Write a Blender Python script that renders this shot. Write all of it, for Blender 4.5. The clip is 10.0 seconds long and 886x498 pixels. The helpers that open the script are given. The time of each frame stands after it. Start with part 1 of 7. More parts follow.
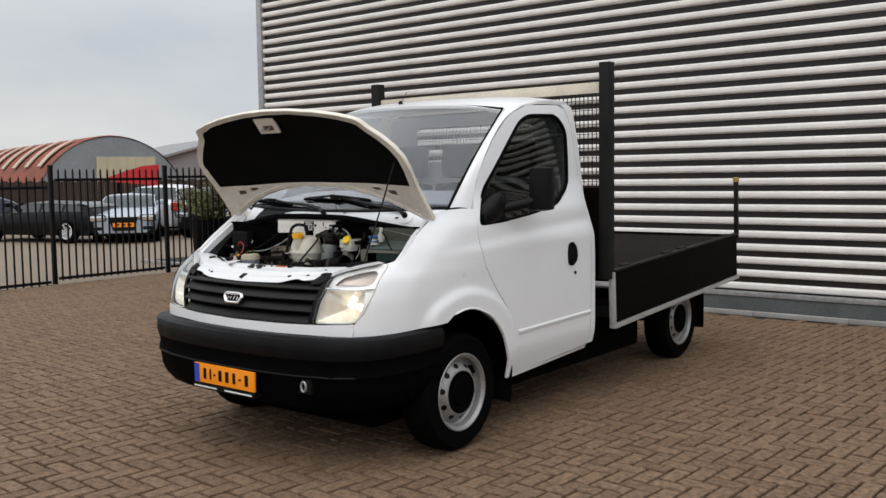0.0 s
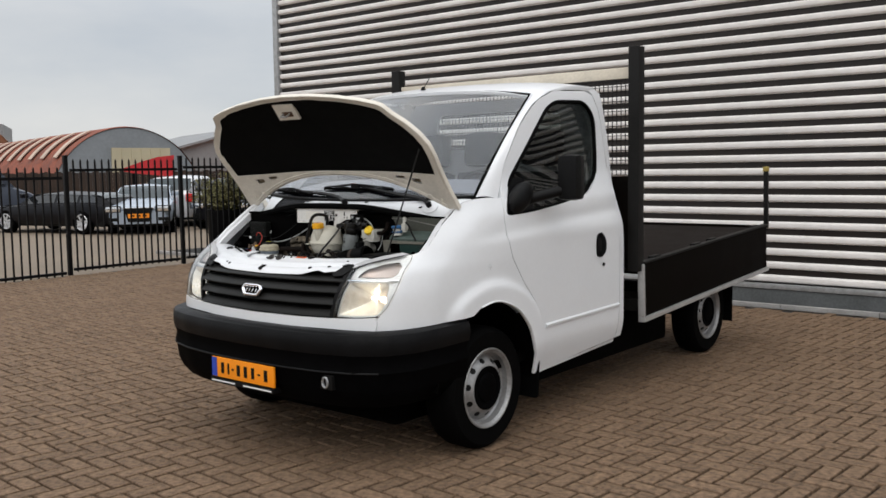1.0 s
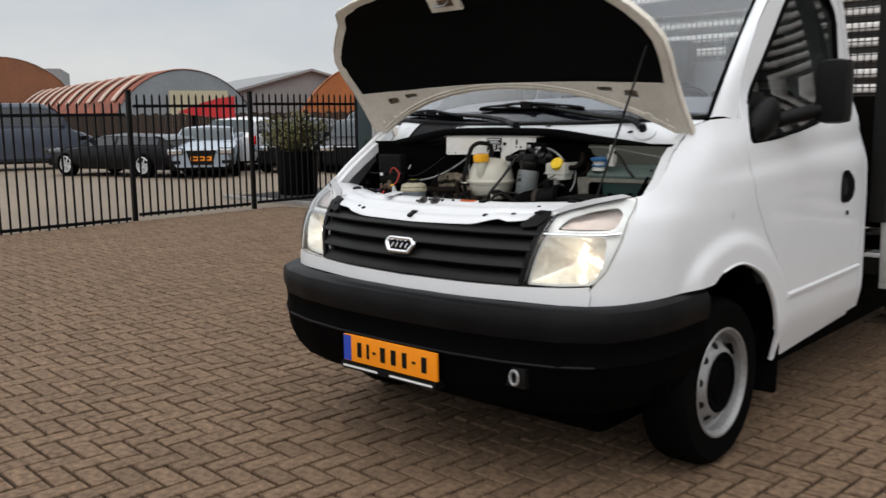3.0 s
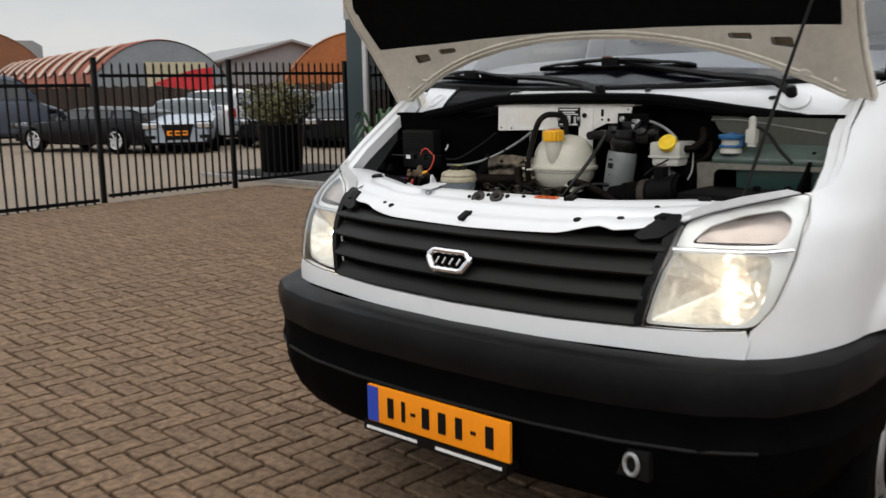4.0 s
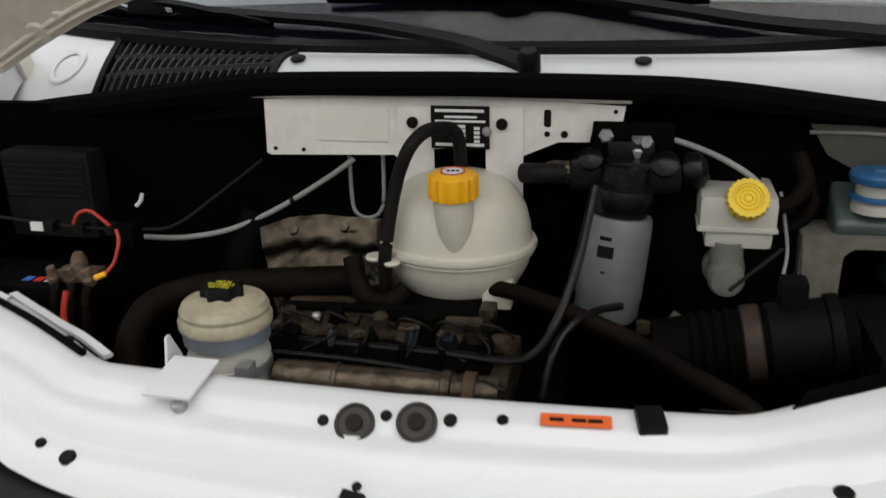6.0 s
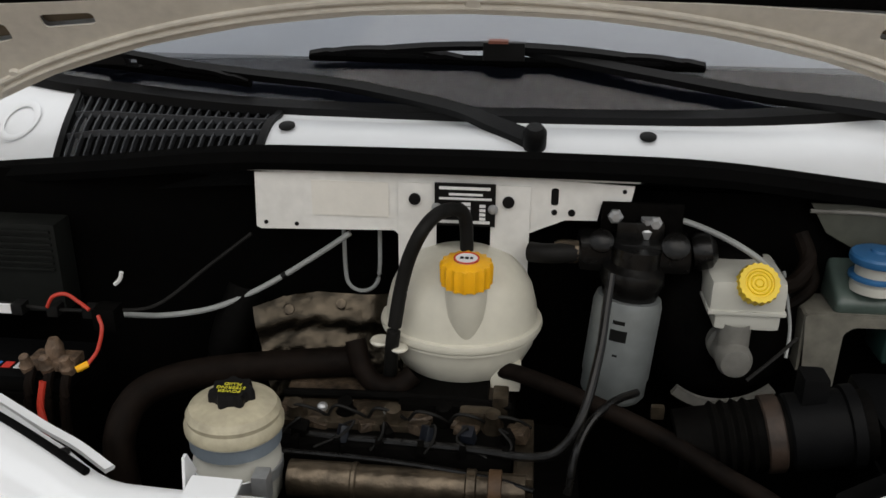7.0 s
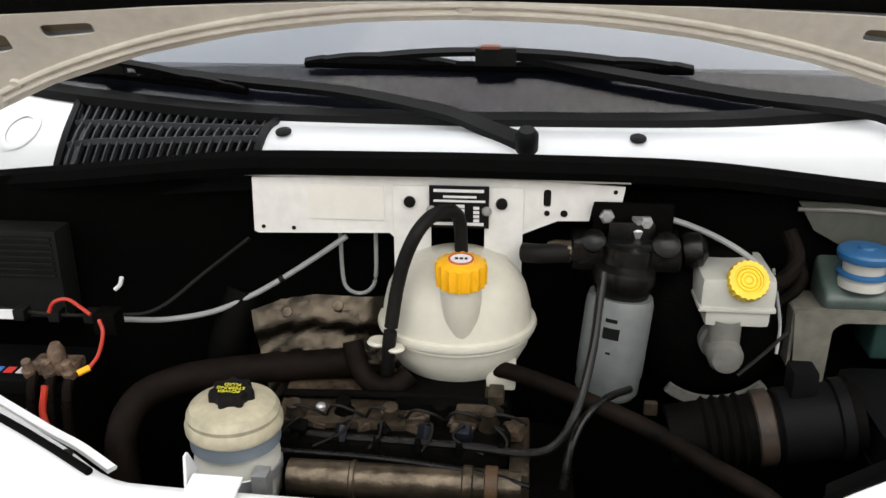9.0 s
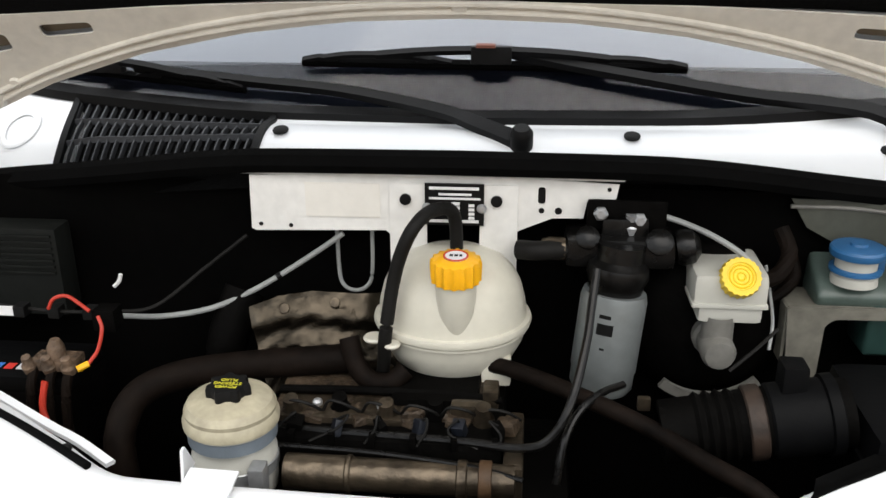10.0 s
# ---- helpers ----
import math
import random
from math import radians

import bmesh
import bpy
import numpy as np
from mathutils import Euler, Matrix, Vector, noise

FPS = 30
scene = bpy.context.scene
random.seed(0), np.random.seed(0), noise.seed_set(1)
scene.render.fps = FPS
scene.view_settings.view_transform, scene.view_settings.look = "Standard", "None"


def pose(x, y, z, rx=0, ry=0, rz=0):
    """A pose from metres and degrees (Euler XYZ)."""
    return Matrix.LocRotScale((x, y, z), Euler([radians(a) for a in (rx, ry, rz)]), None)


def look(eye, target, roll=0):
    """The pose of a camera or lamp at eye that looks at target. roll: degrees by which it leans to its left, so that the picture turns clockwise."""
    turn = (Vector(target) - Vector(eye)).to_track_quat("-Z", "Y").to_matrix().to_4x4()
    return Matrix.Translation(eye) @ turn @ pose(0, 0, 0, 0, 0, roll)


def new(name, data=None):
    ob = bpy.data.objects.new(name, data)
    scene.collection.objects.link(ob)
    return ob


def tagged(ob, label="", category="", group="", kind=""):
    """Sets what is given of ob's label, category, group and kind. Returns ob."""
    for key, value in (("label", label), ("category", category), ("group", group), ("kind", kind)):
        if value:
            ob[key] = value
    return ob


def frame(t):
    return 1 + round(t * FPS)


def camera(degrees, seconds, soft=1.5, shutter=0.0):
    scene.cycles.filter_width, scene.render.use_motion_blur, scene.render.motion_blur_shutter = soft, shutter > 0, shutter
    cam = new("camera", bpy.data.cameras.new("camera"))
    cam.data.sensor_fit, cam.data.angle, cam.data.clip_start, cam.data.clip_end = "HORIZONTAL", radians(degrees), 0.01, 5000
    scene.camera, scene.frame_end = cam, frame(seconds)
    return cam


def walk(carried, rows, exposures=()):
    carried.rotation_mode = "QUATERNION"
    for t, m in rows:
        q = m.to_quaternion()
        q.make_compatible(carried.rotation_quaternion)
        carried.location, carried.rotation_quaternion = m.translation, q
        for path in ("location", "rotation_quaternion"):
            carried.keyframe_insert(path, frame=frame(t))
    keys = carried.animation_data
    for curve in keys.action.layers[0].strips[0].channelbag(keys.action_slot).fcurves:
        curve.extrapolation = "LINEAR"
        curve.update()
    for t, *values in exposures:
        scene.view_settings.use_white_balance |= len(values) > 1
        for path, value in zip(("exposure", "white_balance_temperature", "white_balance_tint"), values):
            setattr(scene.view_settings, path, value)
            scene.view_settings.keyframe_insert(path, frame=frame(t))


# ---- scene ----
cam = camera(52.2, 10.0, shutter=0.4)
PATH = [
    (0, (4.055, -3.183, 1.576), (2.822, -1.615, 1.418), -0.8),
    (0.5, (4.01, -3.15, 1.577), (2.77, -1.589, 1.412), -0.8),
    (1, (3.887, -3.078, 1.557), (2.632, -1.531, 1.381), -0.8),
    (1.5, (3.665, -2.955, 1.524), (2.384, -1.431, 1.328), -0.8),
    (2, (3.331, -2.823, 1.483), (2.029, -1.321, 1.26), -0.9),
    (2.5, (2.943, -2.674, 1.427), (1.624, -1.191, 1.176), -1.0),
    (3, (2.508, -2.449, 1.419), (1.176, -0.985, 1.128), -0.8),
    (3.2, (2.326, -2.346, 1.397), (0.991, -0.888, 1.098), -0.6),
    (4.3, (1.323, -1.579, 1.389), (0.094, -0.05, 1.001), -1.2),
    (4.5, (1.139, -1.433, 1.404), (0.008, 0.162, 0.986), -1.2),
    (5, (0.775, -1.056, 1.457), (-0.093, 0.678, 0.968), -2.7),
    (5.2, (0.634, -0.912, 1.471), (-0.133, 0.861, 0.951), -3.0),
    (6.3, (0.142, -0.497, 1.605), (-0.135, 1.345, 0.875), -0.1),
    (6.5, (0.096, -0.492, 1.645), (-0.105, 1.351, 0.894), 0.5),
    (7, (0.077, -0.481, 1.684), (-0.101, 1.366, 0.939), 0.4),
    (7.5, (0.072, -0.479, 1.687), (-0.102, 1.375, 0.956), 0.1),
    (8, (0.07, -0.483, 1.683), (-0.101, 1.372, 0.955), -0.0),
    (8.5, (0.078, -0.493, 1.682), (-0.097, 1.362, 0.955), -0.2),
    (9, (0.083, -0.504, 1.68), (-0.091, 1.353, 0.957), -0.2),
    (9.5, (0.087, -0.511, 1.68), (-0.087, 1.346, 0.958), -0.2),
    (10, (0.094, -0.514, 1.683), (-0.086, 1.34, 0.956), -0.3),
]
walk(cam, [(t, look(eye, target, roll)) for t, eye, target, roll in PATH],
     [(0.0, -0.04, 6880, 10), (3.2, -0.06, 6880, 10), (4.3, -0.05, 7060, 10), (5.2, -0.05, 7120, 10), (6.3, -0.36, 7120, 10), (7.0, -0.2, 7120, 10), (7.5, 0.24, 7120, 10), (8.0, 0.50, 7120, 10), (10.0, 0.57, 7000, 10)])

# ---- world and light: overcast day ----
world = bpy.data.worlds.new("overcast_sky")
scene.world = world
world.use_nodes = True
wn, wl = world.node_tree.nodes, world.node_tree.links
wn.clear()
w_out = wn.new("ShaderNodeOutputWorld")
w_bg = wn.new("ShaderNodeBackground")
w_sky = wn.new("ShaderNodeTexSky")
w_sky.sky_type, w_sky.sun_disc = "NISHITA", False
w_sky.sun_elevation, w_sky.sun_rotation = radians(54), radians(155)
w_co = wn.new("ShaderNodeTexCoord")
w_map = wn.new("ShaderNodeMapping")
w_map.inputs["Scale"].default_value = (1.0, 1.0, 2.6)
w_noise = wn.new("ShaderNodeTexNoise")
w_noise.inputs["Scale"].default_value = 2.2
w_noise.inputs["Detail"].default_value = 7.0
w_noise.inputs["Roughness"].default_value = 0.55
w_ramp = wn.new("ShaderNodeValToRGB")
w_ramp.color_ramp.elements[0].position, w_ramp.color_ramp.elements[0].color = 0.32, (6.2, 6.9, 7.9, 1)
w_ramp.color_ramp.elements[1].position, w_ramp.color_ramp.elements[1].color = 0.70, (8.6, 8.9, 9.3, 1)
w_mix = wn.new("ShaderNodeMix")
w_mix.data_type = "RGBA"
w_mix.inputs["Factor"].default_value = 0.9
wl.new(w_co.outputs["Generated"], w_map.inputs["Vector"])
wl.new(w_map.outputs["Vector"], w_noise.inputs["Vector"])
wl.new(w_noise.outputs["Fac"], w_ramp.inputs["Fac"])
wl.new(w_sky.outputs["Color"], w_mix.inputs["A"])
wl.new(w_ramp.outputs["Color"], w_mix.inputs["B"])
# an overcast sky is brighter overhead than at the horizon
w_sep, w_up = wn.new("ShaderNodeSeparateXYZ"), wn.new("ShaderNodeMapRange")
w_up.inputs["From Min"].default_value, w_up.inputs["From Max"].default_value = 0.15, 1.0
w_up.inputs["To Min"].default_value, w_up.inputs["To Max"].default_value = 1.0, 2.5
w_mul = wn.new("ShaderNodeVectorMath")
w_mul.operation = "SCALE"
wl.new(w_co.outputs["Generated"], w_sep.inputs[0])
wl.new(w_sep.outputs["Z"], w_up.inputs["Value"])
wl.new(w_mix.outputs["Result"], w_mul.inputs[0])
wl.new(w_up.outputs["Result"], w_mul.inputs["Scale"])
wl.new(w_mul.outputs["Vector"], w_bg.inputs["Color"])
wl.new(w_bg.outputs["Background"], w_out.inputs["Surface"])
w_bg.inputs["Strength"].default_value = 0.090

sun = new("sun", bpy.data.lights.new("sun", "SUN"))
sun.data.energy, sun.data.angle, sun.data.color = 1.15, radians(70), (1.0, 0.96, 0.91)
sun.matrix_world = look((3.0, -6.5, 9.8), (0, 0, 0))

# ---- materials ----
def mat(name, color, rough=0.5, metal=0.0, vary=0.12, scale=6.0, fine=60.0, bump=0.05, bump_scale=120.0, coat=0.0, second=None, spec=0.5, random_tint=0.0):
    """A surface with broad stains, fine grain and slight relief."""
    m = bpy.data.materials.new(name)
    m.use_nodes = True
    n, l = m.node_tree.nodes, m.node_tree.links
    b = n["Principled BSDF"]
    co = n.new("ShaderNodeTexCoord")
    broad, grain = n.new("ShaderNodeTexNoise"), n.new("ShaderNodeTexNoise")
    broad.inputs["Scale"].default_value, broad.inputs["Detail"].default_value = scale, 5
    grain.inputs["Scale"].default_value, grain.inputs["Detail"].default_value = fine, 3
    for t in (broad, grain):
        l.new(co.outputs["Object"], t.inputs["Vector"])
    add = n.new("ShaderNodeMath")
    add.operation = "MULTIPLY_ADD"
    add.inputs[1].default_value = 0.4
    l.new(grain.outputs["Fac"], add.inputs[0])
    half = n.new("ShaderNodeMath")
    half.operation = "MULTIPLY"
    half.inputs[1].default_value = 0.6
    l.new(broad.outputs["Fac"], half.inputs[0])
    l.new(half.outputs[0], add.inputs[2])
    ramp = n.new("ShaderNodeValToRGB")
    dark = second if second else [c * (1 - vary) for c in color]
    light = [min(1, c * (1 + vary * 0.5)) for c in color]
    ramp.color_ramp.elements[0].position, ramp.color_ramp.elements[0].color = 0.36, (*dark, 1)
    ramp.color_ramp.elements[1].position, ramp.color_ramp.elements[1].color = 0.62, (*light, 1)
    l.new(add.outputs[0], ramp.inputs["Fac"])
    out = ramp.outputs["Color"]
    if random_tint:
        info = n.new("ShaderNodeObjectInfo")
        geo = n.new("ShaderNodeNewGeometry")
        both = n.new("ShaderNodeMath")
        both.operation = "ADD"
        l.new(info.outputs["Random"], both.inputs[0])
        l.new(geo.outputs["Random Per Island"], both.inputs[1])
        wrap = n.new("ShaderNodeMath")
        wrap.operation = "FRACT"
        l.new(both.outputs[0], wrap.inputs[0])
        rng = n.new("ShaderNodeMapRange")
        rng.inputs["To Min"].default_value, rng.inputs["To Max"].default_value = 1 - random_tint, 1 + random_tint
        l.new(wrap.outputs[0], rng.inputs["Value"])
        hsv = n.new("ShaderNodeHueSaturation")
        l.new(rng.outputs["Result"], hsv.inputs["Value"])
        l.new(out, hsv.inputs["Color"])
        out = hsv.outputs["Color"]
    l.new(out, b.inputs["Base Color"])
    rr = n.new("ShaderNodeMapRange")
    rr.inputs["To Min"].default_value, rr.inputs["To Max"].default_value = max(0.02, rough * 0.8), min(1, rough * 1.2)
    l.new(broad.outputs["Fac"], rr.inputs["Value"])
    l.new(rr.outputs["Result"], b.inputs["Roughness"])
    b.inputs["Metallic"].default_value = metal
    b.inputs["Specular IOR Level"].default_value = spec
    b.inputs["Coat Weight"].default_value = coat
    if bump:
        bt, bn = n.new("ShaderNodeTexNoise"), n.new("ShaderNodeBump")
        bt.inputs["Scale"].default_value, bt.inputs["Detail"].default_value = bump_scale, 4
        l.new(co.outputs["Object"], bt.inputs["Vector"])
        bn.inputs["Strength"].default_value, bn.inputs["Distance"].default_value = bump, 0.01
        l.new(bt.outputs["Fac"], bn.inputs["Height"])
        l.new(bn.outputs["Normal"], b.inputs["Normal"])
    return m


def glass(name, color=(0.9, 0.95, 0.95), rough=0.0, f0=0.04, dust=0.0, fall=4.0):
    """Thin pane: clear, tinted, glossier at a glancing angle, with a film of dust."""
    m = bpy.data.materials.new(name)
    m.use_nodes = True
    n, l = m.node_tree.nodes, m.node_tree.links
    n.clear()
    out, mix = n.new("ShaderNodeOutputMaterial"), n.new("ShaderNodeMixShader")
    tr, gl, lw = n.new("ShaderNodeBsdfTransparent"), n.new("ShaderNodeBsdfGlossy"), n.new("ShaderNodeLayerWeight")
    power, fac = n.new("ShaderNodeMath"), n.new("ShaderNodeMath")
    power.operation, fac.operation = "POWER", "MULTIPLY_ADD"
    power.inputs[1].default_value = fall
    fac.inputs[1].default_value, fac.inputs[2].default_value = 1 - f0, f0
    lw.inputs["Blend"].default_value = 0.5
    l.new(lw.outputs["Facing"], power.inputs[0])
    l.new(power.outputs[0], fac.inputs[0])
    tr.inputs["Color"].default_value = (*color, 1)
    gl.inputs["Roughness"].default_value = rough
    l.new(fac.outputs[0], mix.inputs[0])
    l.new(tr.outputs[0], mix.inputs[1])
    l.new(gl.outputs[0], mix.inputs[2])
    last = mix
    if dust:
        df, add = n.new("ShaderNodeBsdfDiffuse"), n.new("ShaderNodeMixShader")
        df.inputs["Color"].default_value = (0.55, 0.55, 0.52, 1)
        sp = n.new("ShaderNodeTexNoise")
        sp.inputs["Scale"].default_value, sp.inputs["Detail"].default_value = 9.0, 6
        amount = n.new("ShaderNodeMath")
        amount.operation = "MULTIPLY"
        amount.inputs[1].default_value = dust * 2
        l.new(sp.outputs["Fac"], amount.inputs[0])
        l.new(amount.outputs[0], add.inputs[0])
        l.new(mix.outputs[0], add.inputs[1])
        l.new(df.outputs[0], add.inputs[2])
        last = add
    l.new(last.outputs[0], out.inputs["Surface"])
    return m


def glow(name, color, strength):
    m = bpy.data.materials.new(name)
    m.use_nodes = True
    b = m.node_tree.nodes["Principled BSDF"]
    b.inputs["Base Color"].default_value = (*color, 1)
    b.inputs["Emission Color"].default_value = (*color, 1)
    b.inputs["Emission Strength"].default_value = strength
    return m


M_WHITE = mat("white_paint", (0.73, 0.745, 0.765), 0.30, vary=0.02, scale=3, fine=40, bump=0.01, coat=0.35)
M_WHITE_IN = mat("white_paint_dusty", (0.76, 0.75, 0.72), 0.5, vary=0.12, scale=7, fine=50, bump=0.02)
M_CREAM = mat("bonnet_frame_paint", (0.70, 0.66, 0.58), 0.5, vary=0.12, scale=8, fine=60, bump=0.02)
M_BLACK = mat("black_plastic", (0.0042, 0.0043, 0.0046), 0.48, vary=0.25, scale=9, bump=0.08, bump_scale=400, spec=0.14)
# Darkened black; on the bumper's lower half it carries shade as colour.
M_LOWER = mat("darkened_black_plastic", (0.0022, 0.0022, 0.0024), 0.6, vary=0.3, scale=9, bump=0.1, bump_scale=400, spec=0.015)
M_GRILLE = mat("grille_plastic", (0.0085, 0.0085, 0.0080), 0.5, vary=0.2, scale=9, bump=0.08, bump_scale=400, spec=0.2)
M_GREYBUMP = mat("dark_grey_plastic", (0.0062, 0.0064, 0.0070), 0.42, vary=0.4, scale=5, bump=0.1, bump_scale=500, spec=0.10)
M_RUBBER = mat("rubber", (0.0026, 0.0026, 0.0026), 0.75, vary=0.3, scale=12, bump=0.1, spec=0.03)
M_PAD = mat("insulation_pad", (0.0015, 0.0015, 0.0015), 0.95, vary=0.3, scale=20, bump=0.3, bump_scale=160, spec=0.1)
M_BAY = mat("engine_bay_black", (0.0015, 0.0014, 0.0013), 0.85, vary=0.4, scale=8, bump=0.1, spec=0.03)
M_STEEL = mat("wheel_silver", (0.31, 0.31, 0.31), 0.42, metal=0.5, vary=0.25, scale=10, bump=0.05)
M_GALV = mat("galvanised_steel", (0.45, 0.46, 0.47), 0.45, metal=0.7, vary=0.25, scale=14, bump=0.05)
M_ALU = mat("aluminium_edge", (0.55, 0.55, 0.55), 0.4, metal=0.6, vary=0.15, scale=10, bump=0.03)
M_CHROME = mat("chrome", (0.85, 0.85, 0.87), 0.12, metal=1.0, vary=0.05, bump=0)
M_BOARD = mat("dark_bed_board", (0.0045, 0.0034, 0.0028), 0.65, vary=0.4, scale=4, fine=30, bump=0.12, bump_scale=90, spec=0.03)
M_FLOORBED = mat("bed_floor_plywood", (0.010, 0.007, 0.0058), 0.7, vary=0.5, scale=3, fine=30, bump=0.15, bump_scale=90, spec=0.08)
M_POST = mat("dark_steel_post", (0.0085, 0.0082, 0.0078), 0.55, vary=0.25, scale=10, bump=0.05, spec=0.18)
M_MIRROR = mat("mirror_glass", (0.8, 0.8, 0.8), 0.03, metal=1.0, vary=0.02, bump=0)
M_GLASS = glass("window_glass", (0.90, 0.93, 0.93), f0=0.04)
M_SCREENGLASS = glass("windscreen_glass", (0.93, 0.94, 0.95), f0=0.016, fall=2.8)
M_GLASSDARK = glass("side_window_glass", (0.40, 0.42, 0.41), f0=0.03)
M_LENS = glass("lamp_lens", (0.96, 0.97, 0.97), rough=0.02, f0=0.03)
M_REFLECT = mat("lamp_reflector", (0.93, 0.88, 0.79), 0.2, metal=0.6, vary=0.15, scale=25, bump=0.8, bump_scale=26)
M_AMBER = mat("turn_lamp_grey", (0.46, 0.37, 0.33), 0.22, metal=0.45, vary=0.4, scale=11, bump=0.0)
M_LAMPWHITE = mat("lamp_housing_silver_white", (0.86, 0.85, 0.83), 0.25, metal=0.15, vary=0.05, scale=10, bump=0.02)
M_BULB = glow("lit_bulb", (1.0, 0.84, 0.64), 60.0)
M_PLATE = mat("plate_orange", (0.92, 0.28, 0.008), 0.4, vary=0.06, bump=0.02)
M_PLATEBLUE = mat("plate_blue", (0.02, 0.06, 0.42), 0.4, vary=0.06, bump=0.02)
M_INK = mat("black_ink", (0.005, 0.005, 0.005), 0.5, vary=0.1, bump=0, spec=0.15)
M_WHITEINK = mat("white_print", (0.75, 0.75, 0.75), 0.5, vary=0.06, bump=0)
M_SEAT = mat("seat_cloth", (0.05, 0.052, 0.06), 0.9, vary=0.25, scale=10, bump=0.2, bump_scale=300)
M_DASH = mat("dash_plastic", (0.035, 0.036, 0.04), 0.6, vary=0.2, bump=0.1)
M_CLAD_W = mat("cladding_white", (0.80, 0.77, 0.75), 0.4, vary=0.10, scale=1.2, fine=9, bump=0.01)
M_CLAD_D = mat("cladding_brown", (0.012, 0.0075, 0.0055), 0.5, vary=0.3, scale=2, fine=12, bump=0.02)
M_PLINTH = mat("concrete_plinth", (0.085, 0.092, 0.095), 0.85, vary=0.35, scale=3, fine=40, bump=0.3, bump_scale=60)
M_KERB = mat("kerb_concrete", (0.30, 0.29, 0.28), 0.85, vary=0.25, scale=4, fine=50, bump=0.25, bump_scale=80, random_tint=0.1)
M_BRICK = mat("paving_brick", (0.188, 0.122, 0.077), 0.85, vary=0.6, scale=30, fine=260, bump=0.6, bump_scale=220, random_tint=0.13, spec=0.25)
M_JOINT = mat("joint_sand", (0.006, 0.004, 0.003), 0.95, vary=0.3, scale=8, fine=80, bump=0.4, bump_scale=120)
M_YARD = mat("yard_paving", (0.20, 0.155, 0.112), 0.85, vary=0.18, scale=0.35, fine=14, bump=0.15, bump_scale=40)
M_FENCE = mat("fence_black", (0.005, 0.005, 0.0055), 0.5, vary=0.2, bump=0.03, spec=0.15)
M_COLUMN = mat("teal_steel", (0.020, 0.036, 0.041), 0.4, vary=0.15, scale=3, bump=0.02)
M_RUST = mat("rusty_roof", (0.24, 0.060, 0.030), 0.8, vary=0.4, scale=0.8, fine=8, bump=0.1, second=(0.12, 0.035, 0.02))
M_RUSTLITE = mat("roof_light_strip", (0.50, 0.38, 0.30), 0.6, vary=0.2, scale=1, bump=0.05)
M_ORANGE = mat("orange_barn_front", (0.33, 0.10, 0.028), 0.75, vary=0.25, scale=0.5, fine=5, bump=0.05)
M_BROWN = mat("brown_barn_front", (0.20, 0.075, 0.035), 0.75, vary=0.25, scale=0.5, fine=5, bump=0.05)
M_GREYFRONT = mat("grey_barn_front", (0.21, 0.23, 0.25), 0.7, vary=0.15, scale=0.5, fine=6, bump=0.05)
M_GREYROOF = mat("grey_roof_sheet", (0.24, 0.245, 0.25), 0.7, vary=0.15, scale=0.4, fine=6, bump=0.08)
M_BEIGE = mat("beige_door", (0.45, 0.40, 0.28), 0.6, vary=0.1, scale=1, bump=0.03)
M_REDTARP = mat("red_paint", (0.52, 0.02, 0.025), 0.45, vary=0.25, scale=2, bump=0.05)

# ---- building tools ----
from mathutils.geometry import delaunay_2d_cdt


def part(name, bm, material, parent=None, label="", smooth=None, shade_angle=35):
    """Links a bmesh as one mesh object under a thing or part."""
    bmesh.ops.remove_doubles(bm, verts=bm.verts, dist=1e-5)
    bmesh.ops.recalc_face_normals(bm, faces=bm.faces)
    if smooth is not False:
        lim = radians(shade_angle)
        for f in bm.faces:
            f.smooth = True
        for e in bm.edges:
            e.smooth = not (len(e.link_faces) == 2 and e.calc_face_angle(0) > lim)
    me = bpy.data.meshes.new(name)
    bm.to_mesh(me)
    bm.free()
    for m in material if isinstance(material, (list, tuple)) else (material,):
        me.materials.append(m)
    ob = new(name, me)
    if parent:
        ob.parent = parent
    if label:
        tagged(ob, label)
    return ob


def base(name, label, category, at=(0, 0, 0), group="", turn=0.0):
    """An Empty at a thing's base."""
    ob = new(name)
    ob.empty_display_size = 0.1
    ob.matrix_world = pose(*at, 0, 0, turn)
    return tagged(ob, label, category, group)


def add_box(bm, lo, hi, m=None, bevel=0.0):
    lo, hi = Vector(lo), Vector(hi)
    got = bmesh.ops.create_cube(bm, size=1.0)["verts"]
    for v in got:
        v.co = Vector([(lo[i] + hi[i]) / 2 + v.co[i] * (hi[i] - lo[i]) for i in range(3)])
    if bevel:
        edges = list({e for v in got for e in v.link_edges})
        res = bmesh.ops.bevel(bm, geom=edges, offset=bevel, segments=2, affect="EDGES", profile=0.7)
        got = list({v for f in res["faces"] for v in f.verts} | {v for v in got if v.is_valid})
    if m is not None:
        bmesh.ops.transform(bm, matrix=m, verts=got)
    return got


def box(lo, hi, m=None, bevel=0.0):
    bm = bmesh.new()
    add_box(bm, lo, hi, m, bevel)
    return bm


